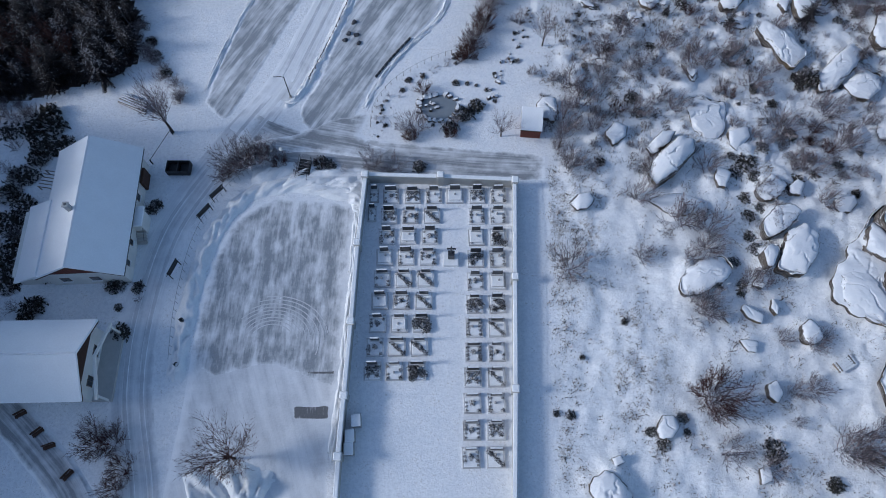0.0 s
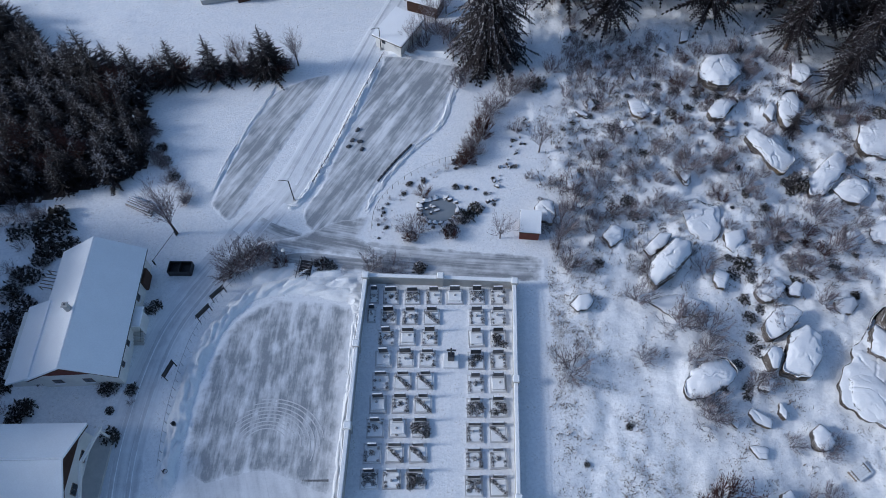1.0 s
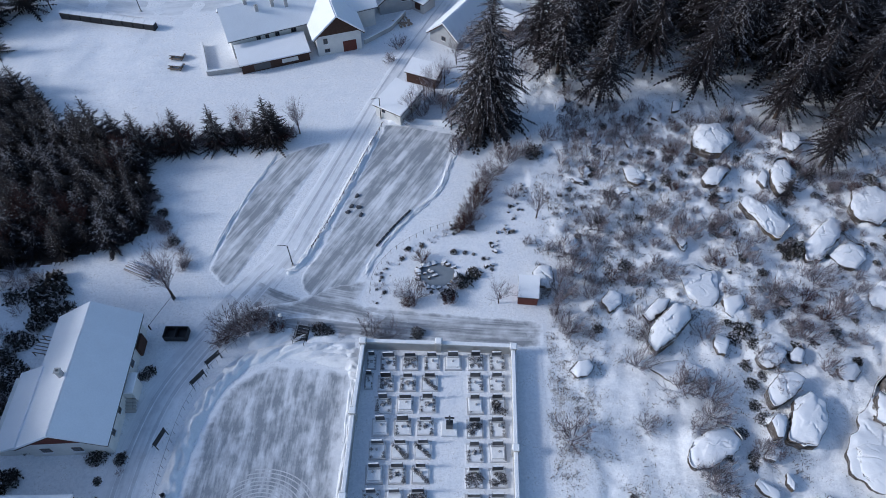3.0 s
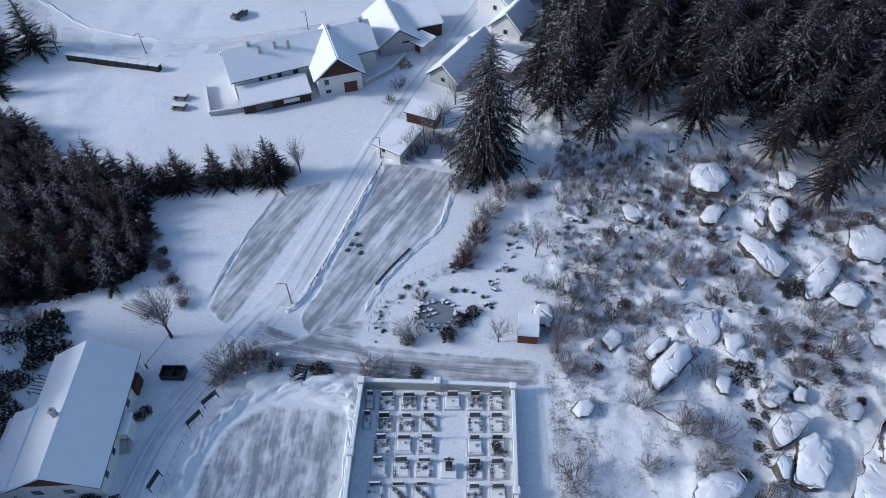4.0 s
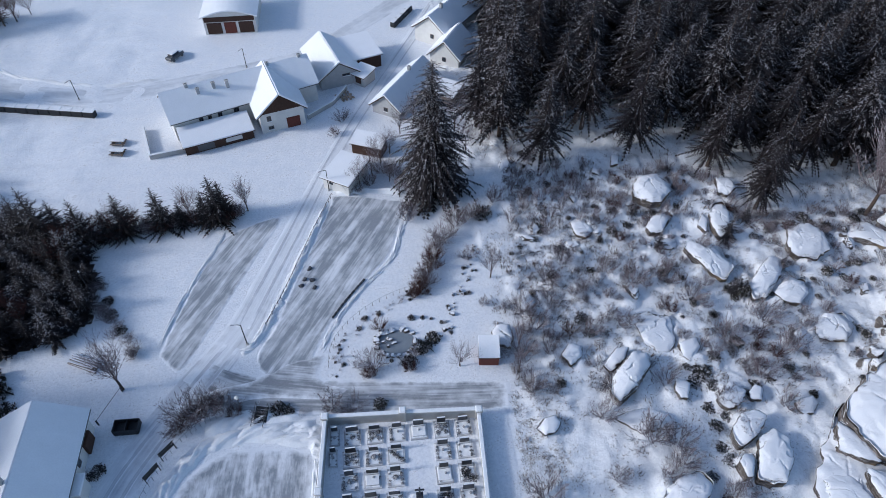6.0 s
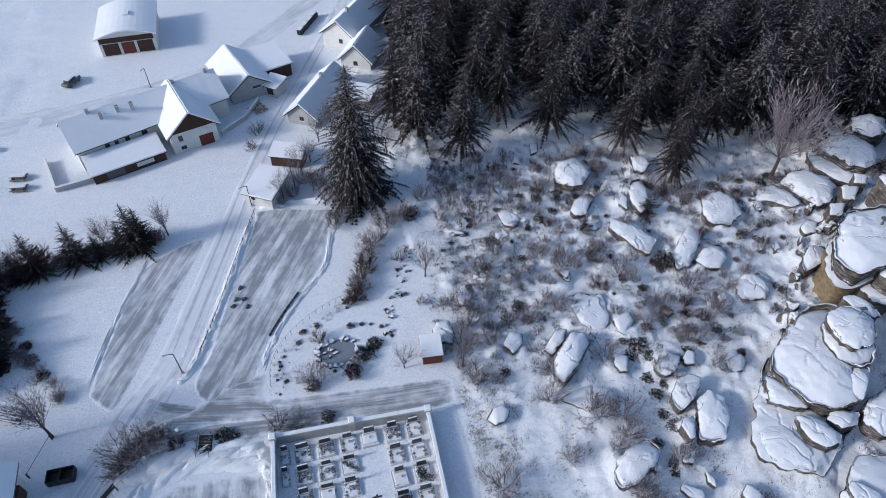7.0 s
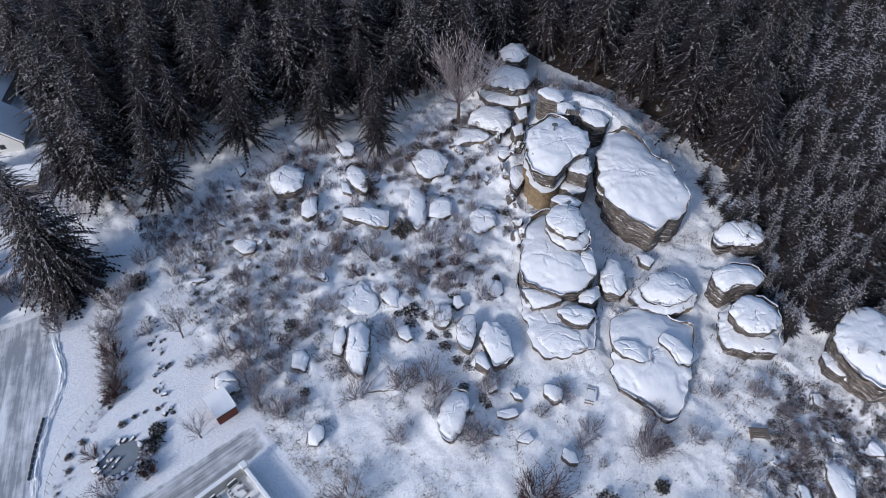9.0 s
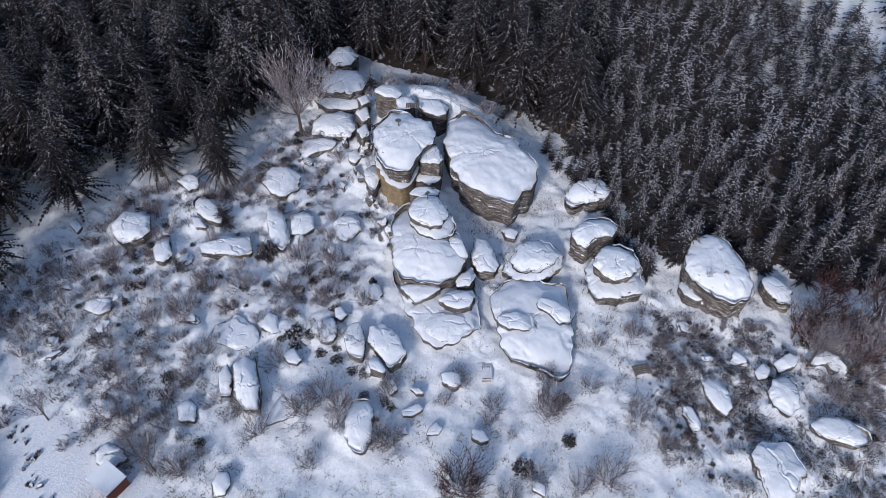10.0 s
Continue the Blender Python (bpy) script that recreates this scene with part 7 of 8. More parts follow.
grave(-8.75, 39.9, 1.2, 2.2, 3, 802)
grave(-8.95, 37.2, 1.1, 2.2, 3, 803)
cross = thing("memorial_cross", pose(1.0, 31.0, 0, 0, 0, -2), "stone cross on a stepped pedestal dusted with snow", "cross")
part("step", box(0, -0.1, 0.1, 1.9, 1.9, 0.4, bevel=0.03), M_KERB, cross)
part("snow_cover", box(0, -0.1, 0.34, 1.8, 1.8, 0.1, bevel=0.04), M_BANK, cross)
part("pedestal", box(0, 0.1, 0.95, 0.8, 0.7, 1.3, bevel=0.05), M_GRANITE, cross)
part("shaft", box(0, 0.15, 2.4, 0.2, 0.2, 1.7, bevel=0.03), M_GRANITE, cross)
part("crossbar", box(0, 0.15, 2.75, 1.1, 0.18, 0.2, bevel=0.03), M_GRANITE, cross)

# ------------------------------------------------------------------ street furniture and clutter
def street_lamp(x, y, h, rz, arm=0.9):
    l = thing("street_lamp", pose(x, y, 0, 0, 0, rz), "slender metal street lamp with a short arm", "street lamp", "street lamps")
    part("pole", tube([(0, 0, -0.2), (0, 0, h)], [0.085, 0.06], 8), M_DARK, l)
    part("arm", tube([(0, 0, h - 0.05), (-arm * 0.5, 0, h + 0.12), (-arm, 0, h + 0.12)], [0.05, 0.045, 0.04], 6), M_DARK, l)
    part("head", box(-arm - 0.2, 0, h + 0.1, 0.5, 0.2, 0.12, bevel=0.03), M_GALV, l)
    part("base", box(0, 0, 0.1, 0.35, 0.35, 0.3, bevel=0.03), M_CONCRETE, l)


street_lamp(-20.8, 55.3, 4.4, 0)
street_lamp(-9.9, 86.2, 4.4, 20)
street_lamp(-27.6, 127.4, 4.4, 60)
street_lamp(-44.2, 66.5, 4.2, -60)
street_lamp(-59.5, 118.6, 4.5, 60)
lp = thing("path_lamp", pose(-20.6, 45.2, 0), "low path lamp with a round white head", "lamp")
part("pole", tube([(0, 0, -0.2), (0, 0, 2.7)], [0.06, 0.05], 8), M_METAL, lp)
part("globe", lathe([(0.05, 2.65), (0.24, 2.75), (0.28, 2.9), (0.2, 3.05), (0.05, 3.1)], 10), M_PLASTER, lp)

skip = thing("skip", pose(-34.3, 43.9, 0, 0, 0, -1) @ Matrix.Diagonal((0.84, 0.84, 0.84, 1)), "open dark steel skip with two compartments and snow inside", "skip")
for nm, dims in (("side", (0, -0.95, 0.7, 3.5, 0.08, 1.2)), ("side", (0, 0.95, 0.7, 3.5, 0.08, 1.2)), ("end_wall", (-1.75, 0, 0.7, 0.08, 1.82, 1.2)), ("end_wall", (1.75, 0, 0.7, 0.08, 1.82, 1.2)),
                 ("divider", (0, 0, 0.7, 0.12, 1.82, 1.2)), ("bottom", (0, 0, 0.12, 3.42, 1.82, 0.06))):
    part(nm, box(*dims), M_DARK, skip)
for sx in (-0.9, 0.9):
    part("load", box(sx, 0, 0.3, 1.55, 1.75, 0.35, bevel=0.05), M_DARK, skip)
for k in range(4):
    part("rib", box(-1.5 + k, -1.02, 0.7, 0.1, 0.08, 1.2), M_DARK, skip)


def notice_board(x, y, rz, w_=2.0):
    b = thing("notice_board", pose(x, y, 0, 0, 0, rz), "dark board on two braced posts beside the lot", "notice board", "notice boards beside the lot")
    for s in (-1, 1):
        part("post", tube([(s * w_ / 2, 0, -0.2), (s * w_ / 2, 0, 1.9)], [0.06, 0.06], 6), M_DARK, b)
        part("brace", tube([(s * w_ / 2, 0.9, 0), (s * w_ / 2, 0.03, 1.6)], [0.04, 0.04], 6), M_DARK, b)
    part("panel", box(0, 0, 1.35, w_ - 0.13, 0.07, 0.7), M_DARK, b)
    part("top_bar", box(0, 0, 1.8, w_ + 0.2, 0.12, 0.12), M_DARK, b)


notice_board(-29.9, 37.2, -36 + 90)
notice_board(-28.6, 39.9, -40 + 90)
notice_board(-32.6, 29.6, -20 + 90)
WEST_FENCE = smooth_line([(-22.0, 44.6), (-24.8, 43.6), (-27.4, 41.4), (-29.6, 37.6), (-31.0, 33.6), (-31.7, 28.5), (-31.9, 23.5), (-31.6, 18.5)], 5)
fence = thing("fence", pose(0, 0, 0), "thin metal railing with slender posts along the lot", "fence")
for (ax, ay), (bx, by) in zip(WEST_FENCE, WEST_FENCE[1:]):
    part("post", tube([(ax, ay, -0.1), (ax, ay, 1.0)], [0.035, 0.035], 5), M_GALV, fence)
    part("rail", tube([(ax, ay, 0.97), (bx, by, 0.97)], [0.03, 0.03], 5), M_GALV, fence)
GARDEN_FENCE = smooth_line([(-9.6, 50.3), (-9.2, 53.6), (-7.0, 57.2), (-3.4, 60.2), (0.6, 62.2), (3.4, 62.8)], 4)
fence2 = thing("fence", pose(0, 0, 0), "low wire garden fence with thin posts", "fence")
for (ax, ay), (bx, by) in zip(GARDEN_FENCE, GARDEN_FENCE[1:]):
    part("post", tube([(ax, ay, -0.1), (ax, ay, 0.9)], [0.035, 0.03], 5), M_TIMBER, fence2)
    part("rail", tube([(ax, ay, 0.85), (bx, by, 0.85)], [0.022, 0.022], 5), M_GALV, fence2)
fr = random.Random(91)
for i, (x, y) in enumerate(GARDEN_FENCE):
    for _ in range(4):
        if fr.random() < 0.75:
            bush(x + fr.uniform(0.2, 2.0), y - fr.uniform(0.0, 1.8), fr.uniform(0.15, 0.55), fr.choice((0, 0, 2)))

stairs = thing("outdoor_stairs", pose(-18.0, 43.4, 0, 0, 0, -12), "dark wooden steps with a handrail down to the lot", "stairs")
for i in range(7):
    part("tread", box(0, 1.2 - i * 0.36, 0.95 - i * 0.13, 1.4, 0.34, 0.08), M_DARK, stairs)
for s in (-1, 1):
    part("stringer", tube([(s * 0.75, 1.4, 0.95), (s * 0.75, -1.3, 0.0)], [0.07, 0.07], 6), M_DARK, stairs)
    part("handrail", tube([(s * 0.75, 1.4, 1.85), (s * 0.75, -1.3, 0.95)], [0.04, 0.04], 6), M_METAL, stairs)
    for yy, zz in ((1.4, 0.95), (-1.3, 0.0)):
        part("post", tube([(s * 0.75, yy, zz - 0.2), (s * 0.75, yy, zz + 0.92)], [0.04, 0.04], 6), M_METAL, stairs)

for x, y, rz in ((-9.75, 11.4, 4), (-10.35, 9.75, 4), (-10.4, 8.4, 4)):
    c = thing("storage_box", pose(x, y, 0, 0, 0, rz), "grey storage bin with a thick snow lid", "bin", "bins by the cemetery wall")
    part("body", box(0, 0, 0.5, 1.0, 1.3, 1.2, bevel=0.03), M_GREYWALL, c)
    part("lid", box(0, 0, 1.14, 1.1, 1.4, 0.08, bevel=0.02), M_METAL, c)
    part("snow_top", box(0, 0, 1.28, 1.05, 1.35, 0.2, bevel=0.06), M_BANK, c)
for x, y in ((-31.1, 23.2), (-30.9, 17.9)):
    c = thing("litter_basket", pose(x, y, 0), "dark litter basket on a post in the snow", "litter bin", "litter bins")
    part("post", tube([(0, 0, -0.1), (0, 0, 1.1)], [0.05, 0.05], 6), M_METAL, c)
    part("basket", lathe([(0.2, 0.45), (0.27, 0.95), (0.25, 0.95), (0.18, 0.48)], 10), M_METAL, c).location = (0.3, 0, 0)

# pond garden
pond = thing("pond", pose(-0.5, 53.4, 0), "small frozen garden pond ringed with snowy stones", "pond")
pr_ = random.Random(17)
ring = [(math.cos(6.283 * k / 22) * (2.5 + 0.5 * fbm(k * 0.4, 1)), math.sin(6.283 * k / 22) * (2.1 + 0.4 * fbm(k * 0.4, 5))) for k in range(22)]
part("ice", prism(ring, -0.05, 0.03), M_ICE, pond, "grey ice")
for k in range(0, 22):
    if pr_.random() < 0.75:
        ob = new("stone", rock_mesh(pr_.uniform(0.5, 1.1), pr_.uniform(0.5, 1.0), pr_.uniform(0.3, 0.5), 300 + k, 2.8, 0.2))
        ob.parent = pond
        ob.location = (ring[k][0] * 1.08, ring[k][1] * 1.08, 0.02)
for k in range(5):
    ob = new("stone", rock_mesh(pr_.uniform(0.4, 0.9), 0.5, 0.35, 330 + k, 2.8, 0.2))
    ob.parent = pond
    ob.location = (pr_.uniform(-1.6, 0.8), pr_.uniform(-0.8, 1.0), 0.03)
for k in range(26):
    t = k / 25
    x, y = 6.4 + 7.0 * t + pr_.uniform(-0.8, 0.8), 54.4 + 16.5 * t + pr_.uniform(-0.7, 0.7)
    s_ = pr_.uniform(0.3, 0.75)
    rock(x, y, s_, s_ * 0.8, s_ * 0.6, pr_.uniform(0, 360), label="small garden stone half buried in snow", group="garden stones")
    if pr_.random() < 0.8:
        bush(x + pr_.uniform(-1, 1), y + pr_.uniform(-0.6, 0.6), pr_.uniform(0.2, 0.5), pr_.choice((0, 2)))
for x, y, r in ((2.0, 57.4, 0.7), (3.6, 57.3, 0.45), (3.9, 52.8, 0.45), (-1.2, 50.5, 0.4), (4.8, 57.0, 0.35)):
    bush(x, y, r, 2, 1.2)
bare_tree(7.9, 48.7, 4.6, 61, "small leafless fruit tree beside the shed", 0.9)
bare_tree(14.4, 63.8, 5.4, 62, "leafless tree among the garden stones", 0.7)
bare_tree(15.6, 47.0, 5.0, 63, "leafless tree at the end of the lane", 0.9)
bare_tree(16.4, 51.2, 4.6, 69, "leafless tree above brambles", 0.9)
bare_tree(-22.9, 7.6, 7.6, 64, "broad leafless tree leaning over a snow heap", 1.2, 34, M_TWIGRED)
bare_tree(-36.2, 49.8, 9.0, 65, "tall leafless tree beside the road", 0.55, 18)
barrier = thing("barrier", pose(0, 0, 0), "thin dark barrier pole between two short posts", "barrier")
part("pole", tube([(-38.1, 44.9, 0.95), (-36.2, 49.5, 0.95)], [0.035, 0.03], 6), M_DARK, barrier)
for x, y in ((-38.1, 44.9), (-36.2, 49.5)):
    part("post", box(x, y, 0.45, 0.16, 0.16, 1.1, bevel=0.02), M_DARK, barrier)
bare_tree(67.0, -20.5, 8.5, 67, "large leafless tree at the heath's edge", 1.0)
bare_tree(68.6, -26.0, 10.0, 68, "large leafless tree at the heath's edge", 1.0)
bare_tree(78.0, 70.5, 16.0, 70, "tall leafless tree with frosted limbs by the outcrop", 1.25, 30)
for x, y, h_, sd in ((-4.6, 86.8, 5.0, 80), (-2.4, 89.2, 5.2, 81), (-0.8, 92.0, 5.5, 82), (1.0, 95.2, 5.0, 83), (0.5, 87.5, 4.0, 84), (3.2, 101, 5.5, 85), (6.0, 104, 6, 86), (13.5, 101, 8, 87), (17.5, 106, 8, 88),
                     (14.5, 93.5, 6.5, 89), (18.5, 100, 7, 90), (26, 143, 5, 91)):
    bare_tree(x, y, h_, sd, "leafless garden tree beside the cottages", 0.8)
for x, y in ((2.0, 83.3), (3.6, 82.0)):
    bare_tree(x, y, 4.2, 95, "multi-stemmed leafless shrub tree by the parking strip", 0.6)

# ------------------------------------------------------------------ odds and ends
far_side = thing("timber_stack", pose(-64.6, 114.6, 0, 0, 0, -12.5), "long low stack of dark timber with a snowy top", "timber stack")
for k in range(9):
    part("timber", box(-9.0 + 2.25 * k, 0, 0.55, 2.15, 1.3, 1.3, bevel=0.08), M_DARK, far_side)
    part("snow_top", box(-9.0 + 2.25 * k, 0.1, 1.27, 2.2, 1.3, 0.16, bevel=0.05), M_BANK, far_side)
for x, y in ((-48.4, 103.2), (-47.9, 100.2)):
    t = thing("picnic_table", pose(x, y, 0, 0, 0, -8), "wooden picnic table with benches under snow", "table", "picnic tables")
    part("tabletop", box(0, 0, 0.75, 2.6, 0.9, 0.08), M_TIMBER, t)
    part("snow_top", box(0, 0, 0.88, 2.55, 0.88, 0.16, bevel=0.05), M_BANK, t)
    for s in (-1, 1):
        part("bench", box(0, s * 0.8, 0.42, 2.6, 0.32, 0.07), M_TIMBER, t)
        part("leg", box(s * 0.9, 0, 0.35, 0.1, 1.5, 0.7), M_TIMBER, t)
car = thing("car", pose(-43.2, 132.8, 0, 0, 0, 60), "dark parked car covered in snow", "car")
part("body", box(0, 0, 0.65, 4.2, 1.7, 0.7, bevel=0.15), M_METAL, car)
part("cabin", box(-0.2, 0, 1.2, 2.2, 1.5, 0.6, bevel=0.2), M_GLASS, car)
part("snow_cover", box(-0.2, 0, 1.55, 2.1, 1.4, 0.16, bevel=0.06), M_BANK, car)
part("snow_cover", box(1.45, 0, 1.05, 1.1, 1.5, 0.12, bevel=0.05), M_BANK, car)
for sx in (-1.3, 1.3):
    for sy in (-0.8, 0.8):
        w_ = part("wheel", lathe([(0.2, -0.1), (0.32, -0.1), (0.32, 0.1), (0.2, 0.1)], 14), M_METAL, car)
        w_.matrix_local = pose(sx, sy, 0.32, 90, 0, 0)
logs = thing("timber_stack", pose(6.4, 145.2, 0, 0, 0, 60), "dark log stack with snow beside the street", "timber stack")
for k in range(4):
    part("timber", box(-3.6 + 2.4 * k, 0, 0.6, 2.2, 1.3, 1.3, bevel=0.2), M_DARK, logs)
    part("snow_top", box(-3.6 + 2.4 * k, 0.1, 1.3, 2.1, 1.0, 0.14, bevel=0.05), M_BANK, logs)
stack = thing("log_pile", pose(-42.0, 54.3, 0, 0, 0, -25), "pile of long logs dusted with snow", "log pile")
for k in range(9):
    r = 0.16 + 0.03 * (k % 3)
    lg = part("log", tube([(-2.3 + 0.2 * (k % 2), 0, 0), (2.2 - 0.25 * (k % 3), 0, 0)], [r, r * 0.9], 8), M_SNOWLOG, stack)
    lg.matrix_local = pose(0, -0.7 + 0.36 * (k % 5) + (0.18 if k > 4 else 0), 0.16 + 0.3 * (k > 4), 0, 0, (k % 3 - 1) * 1.5)
sledge = thing("log_pile", pose(-47.6, 58.4, 0, 0, 0, -20), "short log lying half buried in snow", "log pile")
part("log", tube([(-0.9, 0, 0.2), (0.9, 0, 0.2)], [0.22, 0.2], 8), M_TIMBER, sledge)
part("snow_top", box(0, 0.0, 0.42, 1.5, 0.26, 0.1, bevel=0.04), M_BANK, sledge)
bricks = thing("firewood_heap", pose(-6.9, 114.2, 0, 0, 0, 35), "spread heap of cut firewood in the yard", "firewood")
br = random.Random(3)
for k in range(70):
    part("billet", box(br.uniform(-1.4, 1.4), br.uniform(-1.6, 1.6), 0.12 + br.uniform(0, 0.22), 0.42, 0.16, 0.16, br.uniform(0, 180)), M_CUT, bricks)

# the viewpoint on the outcrop
rail = thing("railing", pose(0, 0, 0), "steel handrail along the edge of the outcrop", "railing")
RAIL = smooth_line([(96.7, 64.1), (95.2, 59.7), (93.2, 54.2), (92.8, 48.6), (92.4, 42.6), (90.4, 38.9)], 3)
for (ax, ay), (bx, by) in zip(RAIL, RAIL[1:]):
    za, zb_ = max(5.2, relief(ax, ay)), max(5.2, relief(bx, by))
    for z in (0.55, 1.1):
        part("rail", tube([(ax, ay, za + z), (bx, by, zb_ + z)], [0.045, 0.045], 5), M_GALV, rail)
    part("post", tube([(ax, ay, za - 0.3), (ax, ay, za + 1.15)], [0.06, 0.05], 5), M_GALV, rail)
view = thing("viewing_dial", pose(78.3, 49.1, 9.4), "low round orientation table on the summit rock", "orientation table")
part("stem", lathe([(0.16, -0.4), (0.14, 0.9)], 8), M_METAL, view)
part("dial", lathe([(0.5, 0.9), (0.55, 0.95), (0.5, 1.02)], 14), M_METAL, view)
tab = thing("summit_post", pose(65.9, 36.9, 7.6), "small dark post with a plate on the rock", "post")
part("stem", tube([(0, 0, -0.4), (0, 0, 1.1)], [0.08, 0.06], 6), M_METAL, tab)
part("plate", box(0, 0, 1.15, 0.9, 0.5, 0.07), M_METAL, tab)
deck = thing("plank_bridge", pose(86.3, 50.9, 8.0, 0, 0, 25), "short plank bridge between two rocks", "bridge")
for k in range(7):
    part("plank", box(0, -1.05 + 0.35 * k, 0, 1.4, 0.3, 0.08), M_TIMBER, deck)
for x, y, rz in ((45.9, 17.4, 28), (46.6, 7.0, -30), (55.8, -0.8, -50)):
    t = thing("rest_bench", pose(x, y, relief(x, y), 0, 0, rz), "weathered wooden bench in the snow below the rocks", "bench", "benches on the heath")
    for k in range(5):
        part("slat", box(0, -0.6 + 0.3 * k, 0.55, 2.3, 0.24, 0.06), M_BANK if y > 10 else M_TIMBER, t)
    for s in (-1, 1):
        part("leg", box(s * 0.9, 0, 0.2, 0.12, 1.2, 0.8), M_TIMBER, t)

M_THAW = driven("thawed_asphalt", 0.36, (0.07, 0.07, 0.075), 1.5, 0.5)
# the heap and ramp at the foot of the lot
bank("snow_heap", [(-27.6, 3.6), (-25, 4.6), (-22, 4.6), (-19.6, 3.2)], 6.0, 1.6, "large rounded heap of cleared snow")
for x, y, sx, sy, rz in ((-15.0, 12.5, 3.9, 1.6, 2), (-14.2, 17.0, 3.2, 0.6, 3)):
    o = [(x + a * sx / 2 + 0.15 * fbm(a, b, x), y + b * sy / 2) for a, b in ((-1, -1), (0, -1.08), (1, -1), (1.05, 0), (1, 1), (0, 0.95), (-1, 1), (-1.04, 0))]
    sheet("bare_patch", o, 0.062, M_THAW, "dark bare patch where a car was parked", "bare patch", 0, 0.3, 0.2)
M_ARC = plain("scraped_snow", (0.66, 0.67, 0.69), 0.7, 0.75, 0.6, 5.0)
for k, (r, a0, a1) in enumerate(((2.6, 30, 150), (3.1, 10, 165), (3.6, 20, 150), (4.1, 0, 150), (4.6, 10, 140), (5.1, -15, 140), (5.6, -20, 120), (6.2, 0, 110), (6.7, 10, 100))):
    pts = [(-20.2 + r * math.cos(radians(a0 + (a1 - a0) * i / 8)), 20.6 + 0.85 * r * math.sin(radians(a0 + (a1 - a0) * i / 8))) for i in range(9)]
    ribbon("tyre_arc", pts, 0.16, 0.062 + 0.004 * k, M_ARC, "curved tyre track pressed into the ice", "tyre track")
def shift(line, s):
    out = []
    for i, (x, y) in enumerate(line):
        a, b = line[max(i - 1, 0)], line[min(i + 1, len(line) - 1)]
        d = Vector((b[0] - a[0], b[1] - a[1])).normalized()
        out.append((x - d.y * s, y + d.x * s))
    return out


M_RUT = driven("rut_ice", 0.42, (0.38, 0.39, 0.42), 1.2, 0.08, 0.75)
for line, offs, w_ in ((WEST_ROAD, (-1.2, 0.7), 0.75), (VILLAGE_ROAD[1:], (-0.9, 0.8), 0.5)):
    for k, s in enumerate(offs):
        ribbon("wheel_rut", shift(line, s), w_, 0.05 + 0.004 * k, M_RUT, "wheel rut of bluish polished ice", "wheel rut")
ribbon("road", [(-58, 19), (-51.7, 14.7), (-45.4, 9.4), (-39.5, 3.2), (-37, -4)], 4.2, 0.2, M_LANE, "narrow driven track below the house", "track")
for x, y, rz in ((-47.3, 12.5, 30), (-44.9, 10.5, 40), (-43.3, 9.0, 20), (-40.6, 6.0, 50)):
    t = thing("garden_bench", pose(x, y, 0, 0, 0, rz), "small dark bench beside the track", "bench", "benches beside the track")
    part("seat", box(0, 0, 0.42, 1.3, 0.42, 0.07), M_WOOD, t)
    part("backrest", box(0, 0.22, 0.75, 1.3, 0.06, 0.4), M_WOOD, t)
    for s in (-1, 1):
        part("leg", box(s * 0.5, 0, 0.18, 0.08, 0.4, 0.5), M_WOOD, t)
edge = thing("edging", pose(0, 0, 0), "dark stone edging beside the parking strip", "edging")
ed = smooth_line([(-9.2, 58.5), (-7.0, 61.9), (-4.4, 65.4)], 5)
for (ax, ay), (bx, by) in zip(ed, ed[1:]):
    part("stone", box((ax + bx) / 2, (ay + by) / 2, 0.1, math.hypot(bx - ax, by - ay) * 0.85, 0.25, 0.4, math.degrees(math.atan2(by - ay, bx - ax)), bevel=0.04), M_GRANITE, edge)
for x, y in ((-13.3, 66.2), (-11.8, 64.5), (-13.8, 65.1), (-12.7, 68.3), (-12.2, 66.0)):
    ob = rock(x, y, 0.8, 0.7, 0.3, 40, z=0.06, label="clod of dirty ice on the parking strip", group="clods of ice")
    ob.data.materials[0] = M_DIRT
fence3 = thing("fence", pose(0, 0, 0), "dark picket fence beside the village street", "fence")
FL = [(-18.4, 58.2), (-15.9, 65), (-12.6, 75.5), (-9.4, 84.8)]
for (ax, ay), (bx, by) in zip(smooth_line(FL, 8), smooth_line(FL, 8)[1:]):
    part("post", tube([(ax, ay, -0.1), (ax, ay, 0.8)], [0.05, 0.05], 5), M_WOOD, fence3)
    part("rail", tube([(ax, ay, 0.62), (bx, by, 0.62)], [0.035, 0.035], 5), M_WOOD, fence3)
bank("snow_bank", [(-21.6, 54.0), (-19.9, 55.2), (-17.4, 61), (-13.9, 71), (-10.2, 83)], 1.5, 0.4)
bank("snow_bank", [(-10.7, 53.0), (-8.3, 58.5), (-4.9, 63.5), (-0.1, 69.5), (2.2, 76.9), (4.4, 81.8)], 1.0, 0.25)
bank("snow_bank", [(-33, 56), (-30.2, 66.5), (-26, 78)], 0.9, 0.25)
perg = thing("garden_table", pose(-50.8, 42.2, 0, 0, 0, 80), "low slatted timber table in the garden", "table")
for k in range(6):
    part("slat", box(-1.2 + 0.48 * k, 0, 0.9, 0.1, 1.8, 0.08), M_TIMBER, perg)
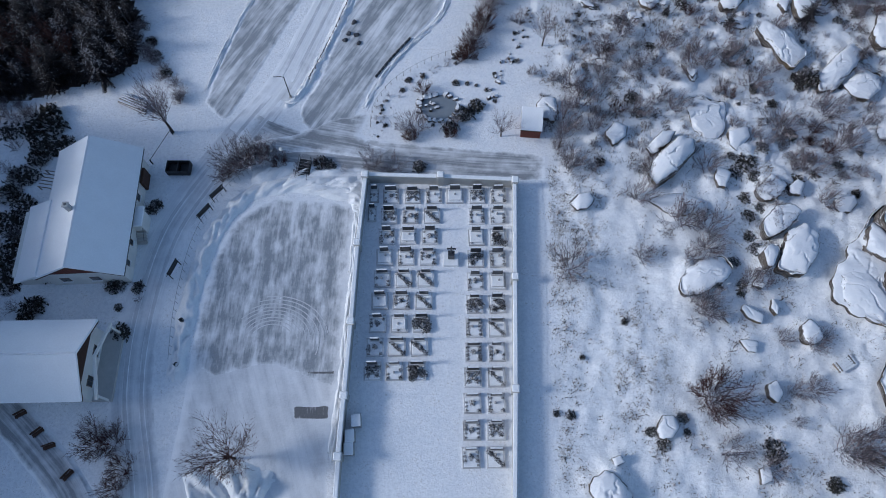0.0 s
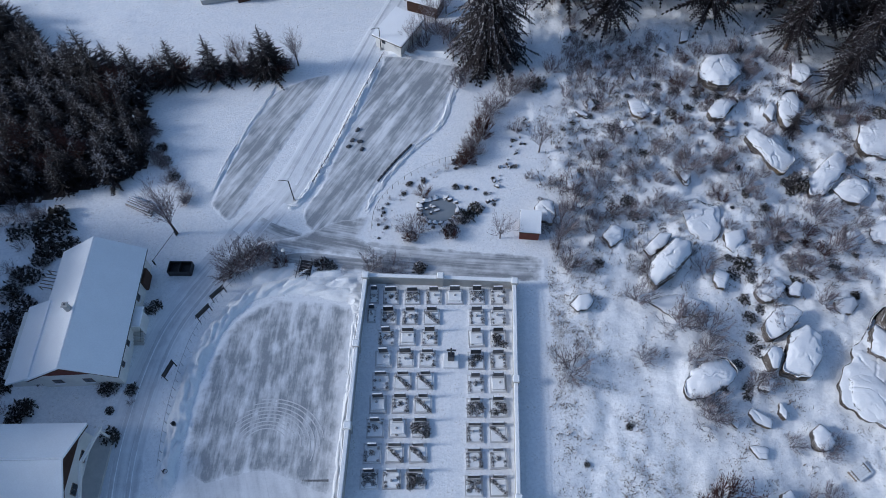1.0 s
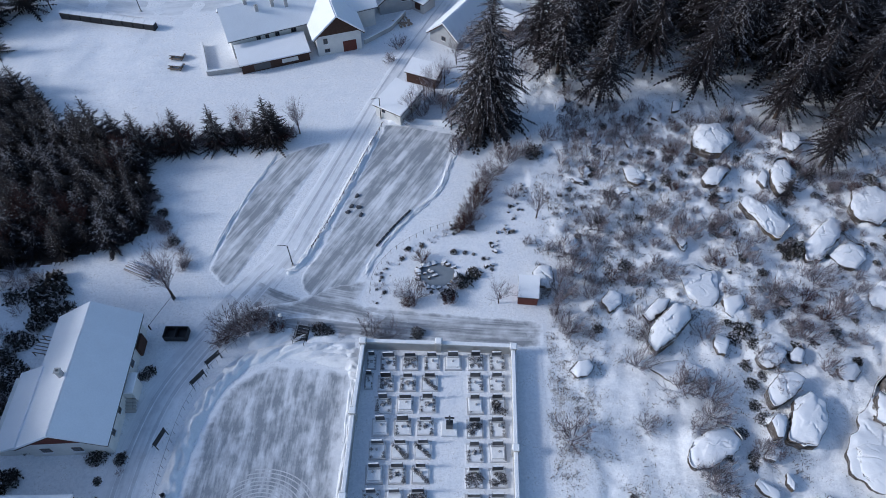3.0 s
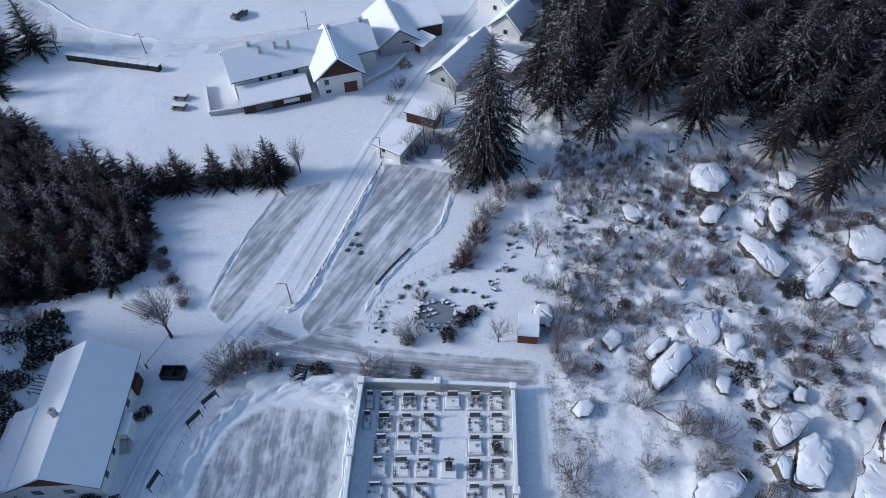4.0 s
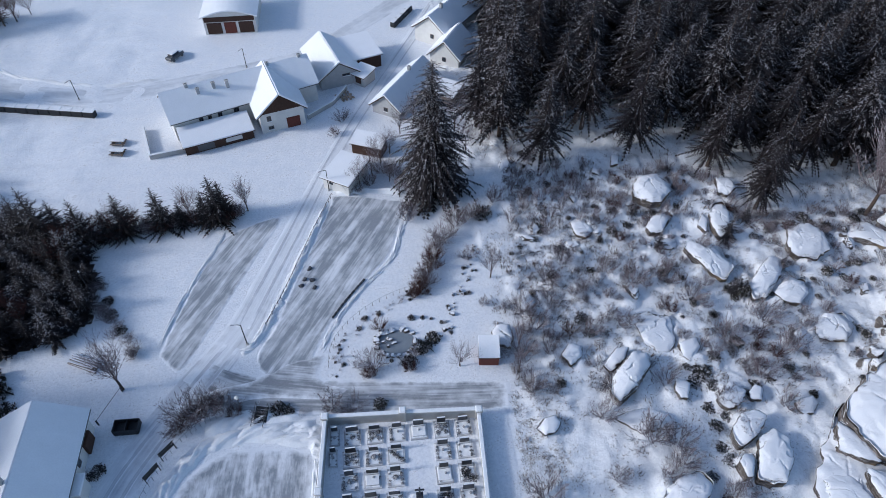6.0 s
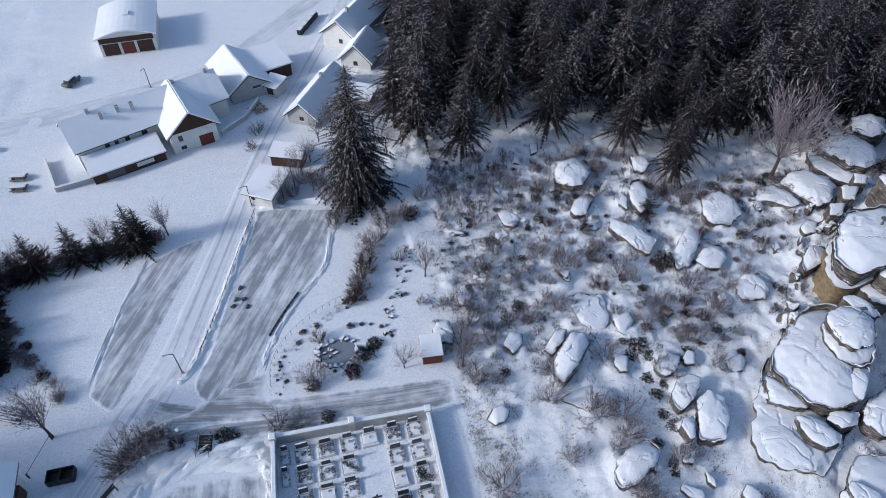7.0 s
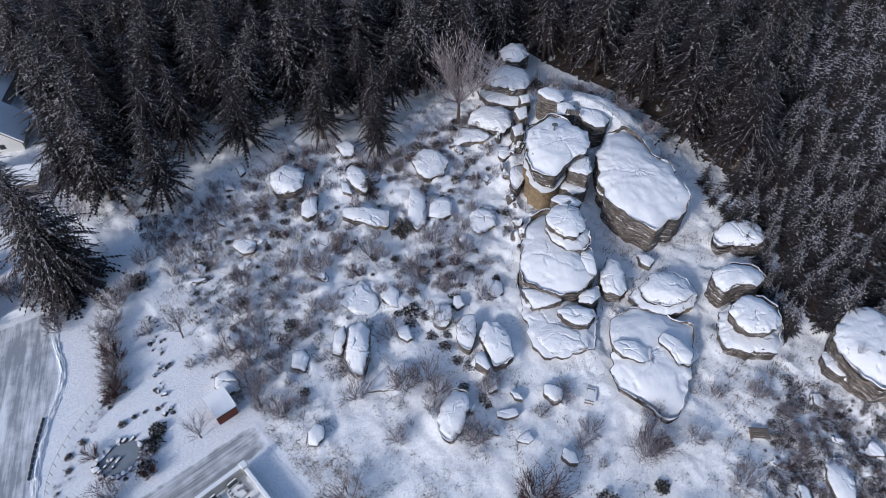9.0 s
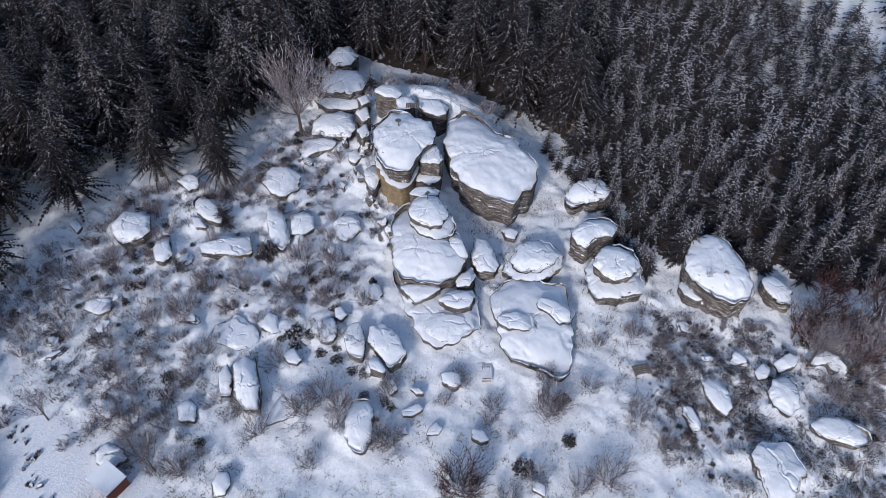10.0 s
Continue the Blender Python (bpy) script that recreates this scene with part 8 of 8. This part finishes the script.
for sx in (-1.2, 1.2):
    for sy in (-0.8, 0.8):
        part("post", box(sx, sy, 0.4, 0.1, 0.1, 1.0), M_TIMBER, perg)
for k, (x, y, r) in enumerate(((-53.0, 34.5, 1.7), (-54.0, 31.0, 1.9), (-52.6, 28.0, 1.7), (-51.5, 25.0, 1.4), (-55.5, 36.5, 1.8), (-56.5, 33, 2.0), (-53.5, 24.0, 1.5), (-51.0, 47.0, 1.4), (-53.5, 46.0, 1.6),
                               (-56.5, 47.5, 1.6), (-58, 50, 1.8), (-55, 51.5, 1.5), (-57, 44, 1.5), (-49.8, 23.6, 1.2), (-36.9, 27.6, 1.1), (-36.6, 26.0, 0.9), (-40.5, 62.5, 1.2), (-41.6, 65, 1.3), (-42.6, 67.5, 1.2),
                               (-38.6, 59.5, 1.1), (-46, 60.0, 1.3), (-37.5, 38.2, 0.9), (-36.8, 39.0, 0.8))):
    bush(x, y, r, 2 if k % 3 else 0, 0.9)

# unseen woods, added out to the west only to shade the yards
wr = random.Random(12)
V_, F_ = [], []
for x, y in spots([(-128, -34), (-74, -34), (-72, 46), (-92, 50), (-128, 50)], 4.2, 1.5, 14) + spots([(-185, 52), (-136, 52), (-136, 150), (-150, 185), (-190, 185)], 6.4, 2.0, 15):
    v, f = LOWTREE[wr.randrange(3)]
    n0, hgt = len(V_), wr.uniform(26, 32)
    V_.extend((x + p[0] * hgt * 1.3, y + p[1] * hgt * 1.3, p[2] * hgt) for p in v)
    F_.extend((n0 + i, n0 + j, n0 + k2) for i, j, k2 in f)
tagged(new("western_wood", tri_mesh("western_wood", V_, F_, M_FIR)), "unseen spruce wood added west of the houses for shade", "forest", kind="stuff")


# shrubs too many and too fine to count, joined
V_, F_ = [], []
for k, m in REST:
    v, f = FINE[k]
    n0 = len(V_)
    arr = np.array(v) @ np.array(m.to_3x3()).T + np.array(m.translation)
    V_.extend(map(tuple, arr.tolist()))
    F_.extend(tuple(n0 + i for i in q) for q in f)
tagged(new("thicket", tri_mesh("thicket", V_, F_, M_TWIG)), "dense thicket of leafless brown twigs", "thicket", kind="stuff")
